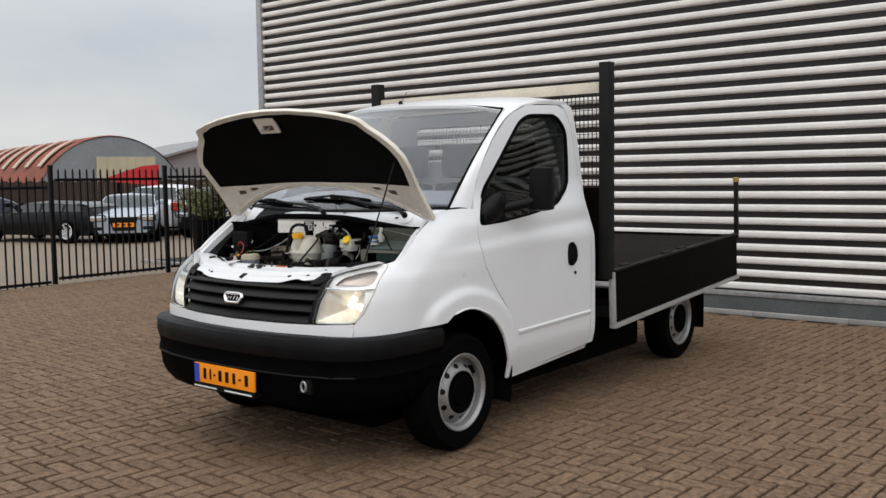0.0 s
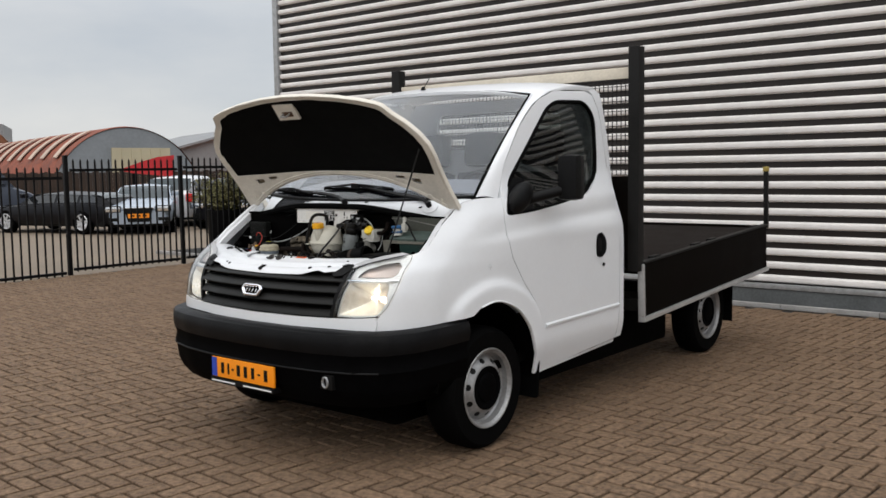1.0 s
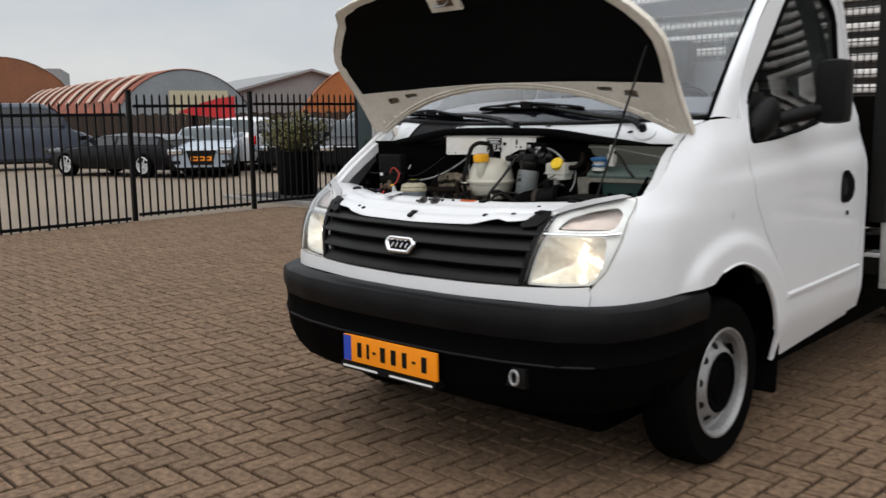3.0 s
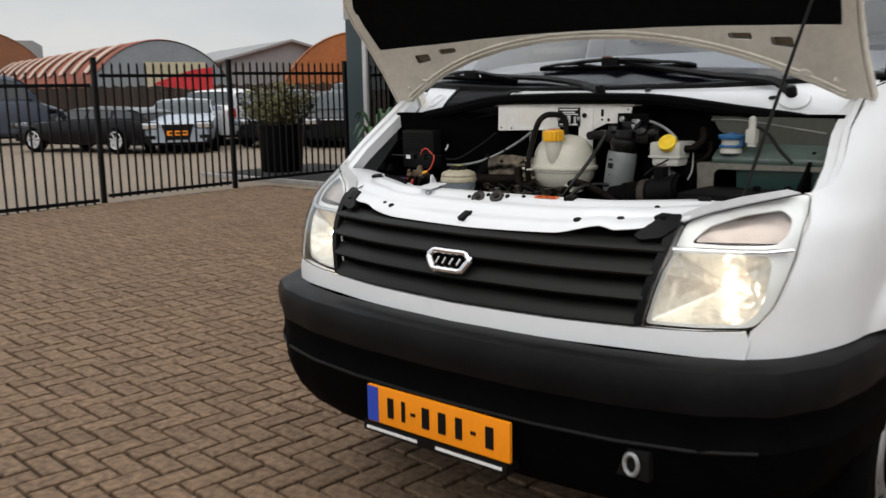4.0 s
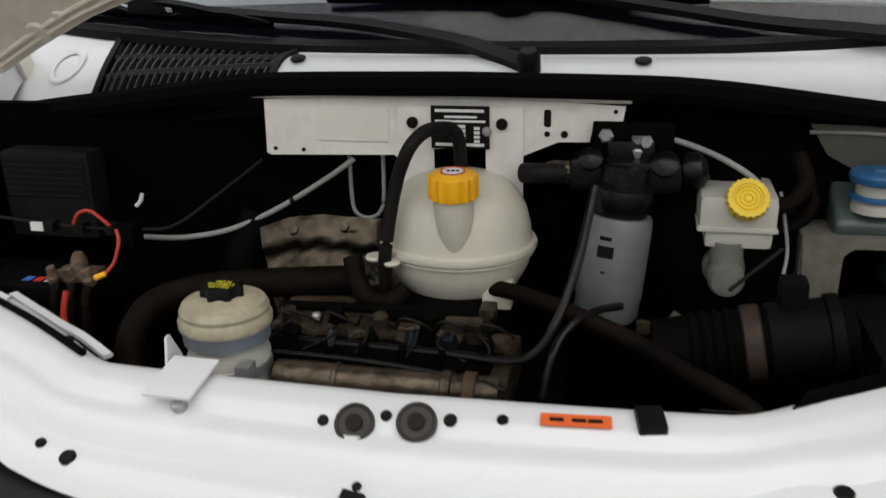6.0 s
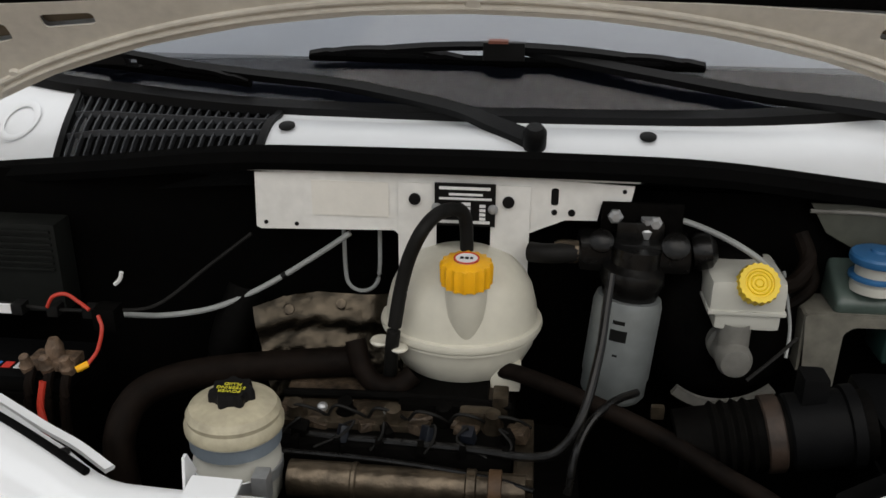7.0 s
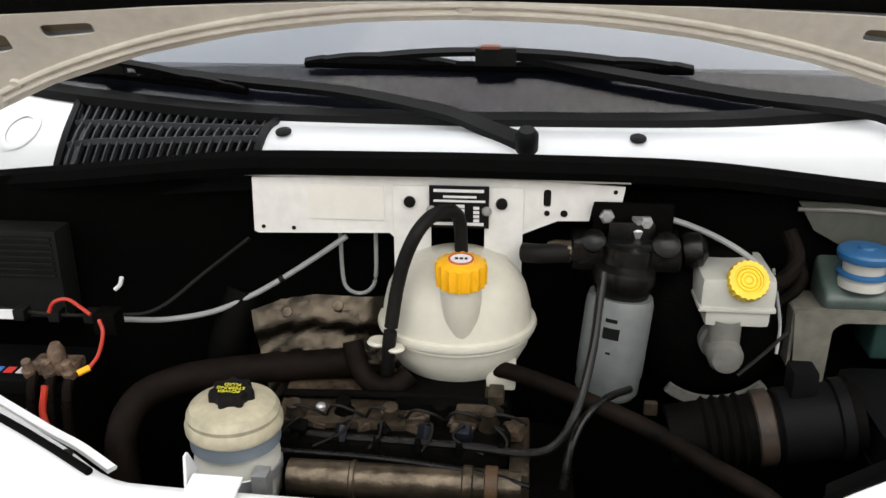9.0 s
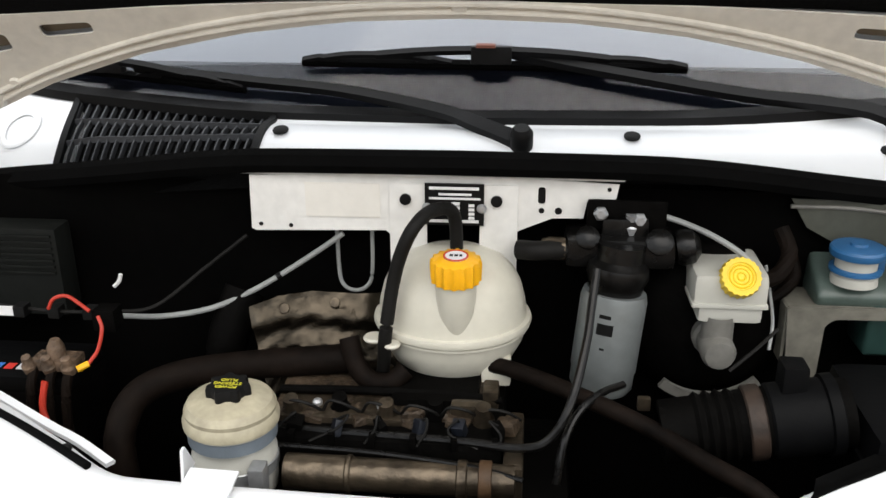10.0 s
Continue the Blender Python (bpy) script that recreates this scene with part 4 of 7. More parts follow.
part("bracket_flange", box((-0.31, 0.664, 1.325), (0.225, 0.712, 1.331), None, 0.001), M_WHITE_IN, bracket)
for x in (-0.068, 0.057):
    part("bracket_pad", box((x - 0.026, 0.6575, 1.16), (x + 0.026, 0.6605, 1.318), None, 0.001), M_WHITE_IN, bracket)
    part("bracket_bolt", lathe([(0.008, 0.0), (0.008, 0.004), (0.0, 0.005)], Matrix.Translation((x - 0.003, 0.657, 1.296)) @ pose(0, 0, 0, 90, 0, 0), 14), M_INK, bracket)
part("paper_label", box((-0.212, 0.6590, 1.267), (-0.107, 0.6605, 1.316)), mat("yellowed_label", (0.76, 0.735, 0.68), 0.6, vary=0.05), bracket)
dp = part("data_plate", box((-0.044, 0.6530, 1.261), (0.037, 0.6570, 1.320)), M_INK, bracket, "black data plate with white print")
for z0, x0, x1, h in ((1.312, -0.038, 0.030, 0.004), (1.304, -0.025, 0.020, 0.003), (1.298, -0.038, 0.032, 0.003), (1.265, -0.038, 0.030, 0.004)):
    part("plate_print", box((x0, 0.6520, z0), (x1, 0.6530, z0 + h)), M_WHITEINK, dp)
for k in range(4):
    z = 1.290 - k * 0.006
    part("plate_print", box((-0.008, 0.6520, z), (0.004, 0.6530, z + 0.0045)), M_WHITEINK, dp)
    part("plate_print", box((0.016, 0.6520, z - 0.002), (0.024, 0.6530, z + 0.002)), M_WHITEINK, dp)
for x in (-0.041, 0.034):
    part("rivet", lathe([(0.007, 0), (0.005, 0.003), (0, 0.004)], Matrix.Translation((x, 0.652, 1.286)) @ pose(0, 0, 0, 90, 0, 0), 12), M_GALV, dp)
for x, z, r in ((0.115, 1.283, 0.004), (-0.278, 1.253, 0.003), (-0.235, 1.252, 0.003), (0.138, 1.283, 0.005), (0.205, 1.315, 0.003)):
    part("bracket_hole", lathe([(r, 0.0), (r, 0.001), (0, 0.001)], Matrix.Translation((x, 0.6605, z)) @ pose(0, 0, 0, 90, 0, 0), 10), M_INK, bracket)
part("bracket_slot", box((0.111, 0.6600, 1.294), (0.119, 0.6605, 1.314)), M_INK, bracket)

# coolant expansion tank: two moulded halves, egg-shaped above the seam
TC = Matrix.Translation((-0.004, 0.632, 1.125)) @ Matrix.Diagonal((1.03, 0.93, 1.0, 1.0))
tank = part("expansion_tank", lathe([(0.0, -0.082), (0.030, -0.080), (0.058, -0.069), (0.082, -0.046), (0.096, -0.018), (0.100, 0.004), (0.106, 0.005), (0.1075, 0.010), (0.106, 0.015), (0.100, 0.016), (0.098, 0.038), (0.092, 0.062), (0.083, 0.080), (0.068, 0.096), (0.046, 0.106), (0.020, 0.111), (0.0, 0.112)], TC, 64), M_TRANS, truck, "cream translucent expansion tank with yellow cap")
part("tank_seam", lathe([(0.099, -0.003), (0.103, -0.001), (0.103, 0.002), (0.099, 0.004)], TC, 64), M_TRANS, tank)
NC = Matrix.Translation((0.007, 0.553, 1.222)) @ pose(0, 0, 0, 4, 0, 0) @ Matrix.Diagonal((0.9, 0.9, 0.92, 1.0))
part("filler_neck", lathe([(0.008, -0.105), (0.018, -0.085), (0.0265, -0.050), (0.0295, -0.020), (0.030, 0.006)], NC, 28), M_TRANS, tank)
cp = lathe([(0.0, 0.037), (0.024, 0.037), (0.027, 0.035), (0.0335, 0.033), (0.035, 0.027), (0.034, 0.001), (0.029, 0.0)], NC, 128)
ribbed(cp, 0.0345, 0.0018, 16, NC)
cap = part("tank_cap", cp, M_YCAP, tank, "ribbed yellow screw cap")
mcap = NC @ Matrix.Translation((0, 0, 0.0372))
part("cap_label", lathe([(0.018, 0.0), (0.018, 0.0012), (0.0, 0.0012)], mcap, 24), M_WHITEINK, cap)
part("cap_ring", lathe([(0.018, 0.0), (0.018, 0.0018), (0.0155, 0.0018), (0.0155, 0.0)], mcap, 24), mat("cap_red", (0.6, 0.04, 0.02), 0.5), cap)
for x0, x1 in ((-0.009, -0.004), (-0.002, 0.003), (0.005, 0.009)):
    part("cap_mark", box((x0, -0.003, 0.0013), (x1, 0.003, 0.0018), mcap), M_INK, cap)
part("tank_lug", lathe([(0.0, 0.0), (0.013, 0.0), (0.015, 0.003), (0.013, 0.006), (0.0, 0.006)], Matrix.Translation((-0.104, 0.562, 1.127)), 20), M_TRANS, tank)
part("tank_lug", lathe([(0.0, 0.0), (0.010, 0.0), (0.012, 0.003), (0.010, 0.006), (0.0, 0.006)], Matrix.Translation((-0.078, 0.546, 1.126)), 20), M_TRANS, tank)
part("tank_foot", box((0.040, 0.565, 1.062), (0.080, 0.605, 1.098), None, 0.005), M_TRANS, tank)
part("hose_spigot", lathe([(0.007, 1.22), (0.007, 1.26), (0.0, 1.26)], Matrix.Translation((0.002, 0.632, 0.0)), 14), M_TRANS, tank)
part("overflow_hose", tube([(0.002, 0.630, 1.228), (0.0, 0.631, 1.272), (-0.006, 0.625, 1.292), (-0.019, 0.61, 1.299), (-0.035, 0.582, 1.300), (-0.051, 0.562, 1.284), (-0.066, 0.558, 1.250), (-0.076, 0.555, 1.210), (-0.082, 0.548, 1.172), (-0.087, 0.546, 1.135), (-0.092, 0.56, 1.09), (-0.10, 0.58, 1.05)], 0.0092, 12), M_HOSE, truck)

# fuel filter
mf = Matrix.Translation((0.197, 0.565, 1.060)) @ Vector((0.013, 0.012, 0.139)).to_track_quat("Z", "Y").to_matrix().to_4x4()
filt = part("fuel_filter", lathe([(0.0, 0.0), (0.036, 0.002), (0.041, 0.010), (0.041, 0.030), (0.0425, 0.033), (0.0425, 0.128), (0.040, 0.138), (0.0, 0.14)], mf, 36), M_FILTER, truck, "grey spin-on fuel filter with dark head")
fd = mf.inverted().to_3x3() @ Vector((-0.10, -1.0, 0.3))
fa = math.degrees(math.atan2(fd.y, fd.x))
for z0, z1, a0, a1 in ((0.090, 0.105, -112, -84), (0.112, 0.117, -110, -90), (0.070, 0.073, -102, -94)):
    bm = bmesh.new()
    ring = [[bm.verts.new((0.0429 * math.cos(radians(a)), 0.0429 * math.sin(radians(a)), z)) for a in [fa + 90 + a0 + (a1 - a0) * k / 5 for k in range(6)]] for z in (z0, z1)]
    for k in range(5):
        bm.faces.new((ring[0][k], ring[0][k + 1], ring[1][k + 1], ring[1][k]))
    bmesh.ops.transform(bm, matrix=mf, verts=bm.verts)
    part("filter_mark", bm, M_INK, filt)
hd = lathe([(0.0, 0.138), (0.034, 0.139), (0.036, 0.150), (0.040, 0.160), (0.038, 0.172), (0.030, 0.180), (0.030, 0.20), (0.0, 0.20)], mf, 28)
add_box(hd, (0.145, 0.585, 1.222), (0.285, 0.65, 1.262), None, 0.012)
add_box(hd, (0.19, 0.60, 1.25), (0.25, 0.66, 1.285), None, 0.008)
part("filter_head", hd, M_GLOSSBLK, filt)
for x, y, z, r in ((0.172, 0.588, 1.262, 0.012), (0.262, 0.590, 1.258, 0.014), (0.205, 0.580, 1.225, 0.010)):
    part("head_boss", lathe([(r, -0.02), (r, 0.0), (r * 1.25, 0.002), (r * 1.25, 0.008), (r * 0.6, 0.013), (0.0, 0.013)], Matrix.Translation((x, y, z)) @ pose(0, 0, 0, 55, 0, 0), 14), M_GLOSSBLK, filt)
part("head_elbow", tube([(0.15, 0.60, 1.243), (0.11, 0.59, 1.243), (0.085, 0.60, 1.24)], 0.013, 12), M_HOSE, filt)
part("head_union", lathe([(0.015, 0.0), (0.015, 0.02), (0.012, 0.03), (0.0, 0.03)], Matrix.Translation((0.145, 0.60, 1.243)) @ pose(0, 0, 0, 0, -90, 0), 14), M_ENGINE, filt)
part("head_knob", lathe([(0.020, 0.0), (0.024, 0.008), (0.022, 0.022), (0.012, 0.03), (0.0, 0.03)], Matrix.Translation((0.285, 0.60, 1.248)) @ pose(0, 0, 0, 0, 80, 0), 18), M_GLOSSBLK, filt)
fb = part("filter_bracket", box((0.176, 0.648, 1.262), (0.282, 0.655, 1.304), None, 0.004), M_DARKENG, truck)
for x, z in ((0.194, 1.286), (0.246, 1.278)):
    part("bracket_nut", lathe([(0.010, 0.0), (0.010, 0.006), (0.006, 0.010), (0.0, 0.010)], Matrix.Translation((x, 0.648, z)) @ pose(0, 0, 0, 90, 0, 0), 6), M_GALV, fb)
part("bleed_screw", lathe([(0.012, 0.0), (0.012, 0.03), (0.008, 0.034), (0.008, 0.045), (0.0, 0.045)], Matrix.Translation((0.228, 0.615, 1.245)) @ pose(0, 0, 0, 10, 0, 0), 14), M_GALV, filt)
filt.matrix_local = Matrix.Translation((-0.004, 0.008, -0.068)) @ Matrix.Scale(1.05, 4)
part("grey_breather", tube([(0.262, 0.66, 1.284), (0.30, 0.65, 1.276), (0.338, 0.635, 1.264), (0.37, 0.62, 1.249), (0.393, 0.61, 1.232)], 0.0040, 10), M_GREYPIPE, truck)

# brake reservoir with servo behind
bm = box((0.310, 0.550, 1.190), (0.402, 0.655, 1.238), pose(0, 0, 0), 0.012)
add_box(bm, (0.3085, 0.5475, 1.194), (0.4025, 0.658, 1.200), None, 0.003)
add_box(bm, (0.318, 0.552, 1.172), (0.398, 0.64, 1.2), None, 0.009)
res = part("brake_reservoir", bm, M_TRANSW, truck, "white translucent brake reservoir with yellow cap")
mb = Matrix.Translation((0.364, 0.560, 1.230)) @ pose(0, 0, 0, 54, 6, 0)
cp = lathe([(0.018, -0.03), (0.018, 0.0), (0.0245, 0.0), (0.025, 0.012), (0.024, 0.016), (0.018, 0.016), (0.017, 0.0145), (0.0, 0.0145)], mb, 120)
ribbed(cp, 0.0247, 0.0007, 20, mb)
cap = part("reservoir_cap", cp, M_YCAP2, res, "yellow embossed screw cap")
for r in (0.005, 0.010, 0.0145):
    part("cap_emboss", lathe([(r - 0.0012, 0.0145), (r, 0.0158), (r + 0.0012, 0.0145)], mb, 24), M_YCAP2, cap)
part("master_cylinder", lathe([(0.0, 0.0), (0.018, 0.003), (0.022, 0.012), (0.022, 0.05), (0.026, 0.055), (0.026, 0.10)], Matrix.Translation((0.347, 0.53, 1.135)) @ pose(0, 0, 0, -90, 0, 0), 20), M_RIMGREY, res)
part("cylinder_neck", lathe([(0.020, 0.0), (0.020, 0.04)], Matrix.Translation((0.347, 0.565, 1.14)), 16), M_RIMGREY, res)
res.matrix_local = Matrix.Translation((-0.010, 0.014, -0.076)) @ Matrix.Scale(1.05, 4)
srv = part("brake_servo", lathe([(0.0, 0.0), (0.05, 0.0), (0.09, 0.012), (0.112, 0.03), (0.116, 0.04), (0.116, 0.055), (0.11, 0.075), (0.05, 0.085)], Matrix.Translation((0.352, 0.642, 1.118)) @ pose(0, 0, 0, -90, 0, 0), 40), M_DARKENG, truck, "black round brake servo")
bm = bmesh.new()
arc = [Vector((0.352 + 0.098 * math.cos(radians(a)), 0.634, 1.118 + 0.098 * math.sin(radians(a)))) for a in range(232, 318, 7)]
add_sweep(bm, arc, [(-0.007, -0.004), (0.007, -0.004), (0.007, 0.004), (-0.007, 0.004)], (0, 1, 0))
part("servo_rim", bm, M_RIMGREY, srv)

# washer bottle and white box
def prism(prof, x0, x1, bevel=0.0):
    """A profile of (y, z) drawn out along x."""
    bm = bmesh.new()
    p, q = [bm.verts.new((x0, y, z)) for y, z in prof], [bm.verts.new((x1, y, z)) for y, z in prof]
    bm.faces.new(p), bm.faces.new(q[::-1])
    for k in range(len(prof)):
        bm.faces.new((p[k], q[k], q[(k + 1) % len(prof)], p[(k + 1) % len(prof)]))
    if bevel:
        bmesh.ops.bevel(bm, geom=list(bm.edges), offset=bevel, segments=3, affect="EDGES", profile=0.6)
    return bm


wb = part("washer_bottle", prism([(0.640, 1.160), (0.634, 1.180), (0.652, 1.195), (0.705, 1.222), (0.712, 1.160)], 0.487, 0.80, 0.009), M_BOTTLE, truck, "green washer bottle with blue cap")
part("bottle_fluid", prism([(0.642, 1.09), (0.637, 1.172), (0.712, 1.176), (0.712, 1.09)], 0.56, 0.805, 0.006), M_GREENB, wb)
MW = Matrix.Translation((0.537, 0.656, 0)) 
part("bottle_neck", lathe([(0.031, 1.195), (0.030, 1.206), (0.027, 1.209), (0.027, 1.232), (0.029, 1.234)], MW, 28), M_TRANSW, wb)
part("bottle_cap", lathe([(0.029, 1.232), (0.035, 1.234), (0.0365, 1.238), (0.0365, 1.243), (0.034, 1.246), (0.012, 1.248), (0.011, 1.251), (0.0, 1.251)], MW, 28), M_BLUECAP, wb)
part("cap_strap", lathe([(0.028, 1.210), (0.034, 1.212), (0.034, 1.216), (0.028, 1.218)], MW, 28), M_BLUECAP, wb)
part("strap_tie", box((0.563, 0.648, 1.212), (0.572, 0.662, 1.238), None, 0.002), M_BLUECAP, wb)
hous = panel(round2([(0.448, 1.166), (0.80, 1.166), (0.80, 1.154), (0.512, 1.150), (0.500, 1.140), (0.498, 1.058), (0.455, 1.083)], 0.006), lambda x, z: Vector((x, 0.632, z)), step=0.05, thick=0.004)
add_box(hous, (0.450, 0.634, 1.160), (0.80, 0.70, 1.166), None, 0.002)
add_box(hous, (0.448, 0.634, 1.08), (0.453, 0.70, 1.164), None, 0.002)
part("plastic_housing", hous, M_DUSTY, truck, "dusty off-white plastic housing")
ab = part("air_box", box((0.498, 0.40, 0.93), (0.74, 0.594, 1.108), None, 0.022), M_GREYBOX, truck, "black air filter box")
part("box_seam", box((0.494, 0.396, 1.052), (0.744, 0.596, 1.064), None, 0.004), M_GREYBOX, ab)
for x in (0.56, 0.66):
    part("box_clip", box((x, 0.388, 1.035), (x + 0.018, 0.398, 1.08), None, 0.002), M_GALV, ab)
sb = lathe([(0.013, 1.215), (0.013, 1.262), (0.010, 1.268), (0.010, 1.292), (0.005, 1.298), (0.0, 1.298)], Matrix.Translation((0.602, 0.64, 0)), 16)
add_box(sb, (0.588, 0.627, 1.225), (0.616, 0.653, 1.262), None, 0.003)
part("sensor_box", sb, M_TRANSW, truck)
M_SCUTTLE = mat("dusty_scuttle_panel", (0.052, 0.055, 0.043), 0.6, vary=0.3, scale=7, bump=0.03)
part("scuttle_side", panel([(0.455, 1.296), (0.80, 1.29), (0.80, 1.17), (0.58, 1.20), (0.48, 1.255)], lambda x, z: Vector((x, 0.704, z)), step=0.08, thick=0.004), M_SCUTTLE, truck, "dusty grey-green scuttle panel")
part("shelf_edge", tube([(0.455, 0.70, 1.285), (0.55, 0.70, 1.283), (0.70, 0.70, 1.262), (0.78, 0.70, 1.25)], 0.003, 8), M_RIMGREY, truck)

# power steering reservoir
ps = part("steering_reservoir", lathe([(0.0, 0.985), (0.052, 0.985), (0.055, 0.99), (0.056, 1.045), (0.053, 1.05), (0.053, 1.062), (0.057, 1.064), (0.058, 1.088)], Matrix.Translation((-0.252, 0.40, 0)), 40), M_TRANSW, truck, "white power steering reservoir with black cap")
part("level_band", lathe([(0.0582, 1.066), (0.0584, 1.084)], Matrix.Translation((-0.252, 0.40, 0)), 40), mat("level_grey_blue", (0.16, 0.19, 0.22), 0.35), ps)
part("reservoir_lid", lathe([(0.056, 1.086), (0.0625, 1.088), (0.063, 1.097), (0.059, 1.104), (0.060, 1.110), (0.055, 1.119), (0.036, 1.126), (0.022, 1.128)], Matrix.Translation((-0.252, 0.40, 0)), 40), M_AGED, ps)
cp = lathe([(0.022, 1.124), (0.026, 1.126), (0.026, 1.136), (0.024, 1.142), (0.0, 1.142)], Matrix.Translation((-0.252, 0.40, 0)), 64)
ribbed(cp, 0.025, 0.0028, 7, Matrix.Translation((-0.252, 0.40, 0)))
pcap = part("reservoir_cap", cp, M_INK, ps, "black lobed cap with yellow lettering")
M_YTEXT = mat("yellow_lettering", (0.65, 0.60, 0.05), 0.5, vary=0.05, bump=0)
for k, word in enumerate(("POWER", "STEERING", "FL" + chr(85) + "ID")):
    cu = bpy.data.curves.new("lettering", "FONT")
    cu.body, cu.size, cu.align_x, cu.extrude = word, 0.0085, "CENTER", 0.0003
    cu.materials.append(M_YTEXT)
    ob = new("lettering", cu)
    ob.parent = pcap
    ob.matrix_local = pose(-0.252, 0.395 + (k - 0.3) * 0.0085, 1.1424, 0, 0, 180)
part("clamp_band", lathe([(0.0565, 1.020), (0.058, 1.021), (0.058, 1.036), (0.0565, 1.037)], Matrix.Translation((-0.252, 0.40, 0)), 40), M_GALV, ps)
ps.matrix_local = Matrix.Translation((-0.252, 0.40, 1.098)) @ Matrix.Scale(0.92, 4) @ Matrix.Translation((0.252, -0.40, -1.09))
part("clamp_ear", box((-0.215, 0.335, 1.015), (-0.195, 0.36, 1.055), None, 0.003), M_GALV, ps)

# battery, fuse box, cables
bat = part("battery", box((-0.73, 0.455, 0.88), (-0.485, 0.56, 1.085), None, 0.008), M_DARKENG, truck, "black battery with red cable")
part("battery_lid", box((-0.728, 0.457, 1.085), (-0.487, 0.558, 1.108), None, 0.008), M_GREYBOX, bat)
part("terminal", lathe([(0.012, 1.12), (0.011, 1.145), (0.006, 1.155), (0.0, 1.155)], Matrix.Translation((-0.505, 0.475, 0)), 14), M_TERM, bat)
part("terminal_clamp", box((-0.535, 0.455, 1.118), (-0.475, 0.49, 1.132), None, 0.004), M_TERM, bat)
for x in (-0.533, -0.507, -0.481):
    part("cable_lug", lathe([(0.009, 0.0), (0.010, 0.01), (0.007, 0.014), (0.006, 0.024), (0.0, 0.025)], Matrix.Translation((x, 0.458, 1.118)) @ pose(0, 0, 0, 18, 0, 0), 12), M_TERM, bat)
for x in (-0.527, -0.503, -0.480):
    part("battery_cable", tube([(x, 0.462, 1.128), (x - 0.003, 0.445, 1.10), (x - 0.006, 0.44, 1.04), (x, 0.43, 0.96)], 0.0065, 8), M_HOSEBR, bat)
part("red_cable", tube([(-0.508, 0.442, 1.112), (-0.511, 0.432, 1.08), (-0.505, 0.426, 1.05), (-0.512, 0.426, 1.02)], 0.0045, 8), M_RED, bat)
for k, c in enumerate(((0.05, 0.2, 0.6), (0.6, 0.04, 0.03), (0.6, 0.6, 0.6))):
    part("battery_sign", box((-0.60 + k * 0.017, 0.475, 1.1085), (-0.588 + k * 0.017, 0.490, 1.1092)), mat("sign_colour_%s" % "abc"[k], c, 0.5), bat)
bat.matrix_local = Matrix.Translation((-0.005, 0.030, -0.101)) @ Matrix.Scale(1.06, 4)
part("red_wire", tube([(-0.552, 0.552, 1.160), (-0.541, 0.55, 1.176), (-0.522, 0.55, 1.181), (-0.505, 0.55, 1.170), (-0.49, 0.545, 1.162)], 0.0026, 8), M_RED, truck)
part("red_wire", tube([(-0.471, 0.53, 1.162), (-0.463, 0.52, 1.148), (-0.468, 0.51, 1.122), (-0.478, 0.50, 1.107)], 0.0026, 8), M_RED, truck)
part("wire_end", tube([(-0.478, 0.50, 1.107), (-0.49, 0.49, 1.103)], 0.0045, 8, smooth=False), M_YCAP, truck)
fx = part("fuse_box", box((-0.735, 0.652, 1.10), (-0.583, 0.70, 1.238), None, 0.008), M_FUSE, truck, "dark grey ribbed fuse box")
for k in range(7):
    part("lid_rib", box((-0.73, 0.648, 1.168 + k * 0.0095), (-0.590, 0.654, 1.172 + k * 0.0095), None, 0.001), M_FUSE, fx)
part("loom", tube([(-0.74, 0.60, 1.150), (-0.62, 0.575, 1.150), (-0.54, 0.565, 1.150), (-0.47, 0.58, 1.146), (-0.42, 0.60, 1.148), (-0.36, 0.64, 1.19), (-0.30, 0.66, 1.235)], 0.0028, 8), M_HOSE, truck)
for x in (-0.60, -0.55, -0.50):
    part("loom_clip", box((x - 0.008, 0.557, 1.142), (x + 0.008, 0.577, 1.158), None, 0.002), M_INK, truck)
part("wire_tag", box((-0.632, 0.562, 1.142), (-0.595, 0.566, 1.155)), M_WHITEINK, truck)
part("connector", box((-0.495, 0.555, 1.125), (-0.462, 0.585, 1.158), pose(0, 0, 0), 0.006), M_DARKENG, truck)
part("grey_pipe", tube([(-0.482, 0.615, 1.122), (-0.42, 0.615, 1.124), (-0.352, 0.62, 1.136), (-0.30, 0.635, 1.155), (-0.255, 0.65, 1.178), (-0.20, 0.665, 1.212), (-0.163, 0.67, 1.238)], 0.0040, 10), M_GREYPIPE, truck)
part("pipe_mark", tube([(-0.258, 0.649, 1.1765), (-0.252, 0.651, 1.180)], 0.0048, 10, smooth=False), M_INK, truck)
part("wire_scrap", tube([(-0.478, 0.60, 1.175), (-0.470, 0.60, 1.183), (-0.466, 0.60, 1.194)], 0.003, 6), M_WHITEINK, truck)

# heat shield and loop
bm = bmesh.new()
rs = random.Random(7)
rows = []
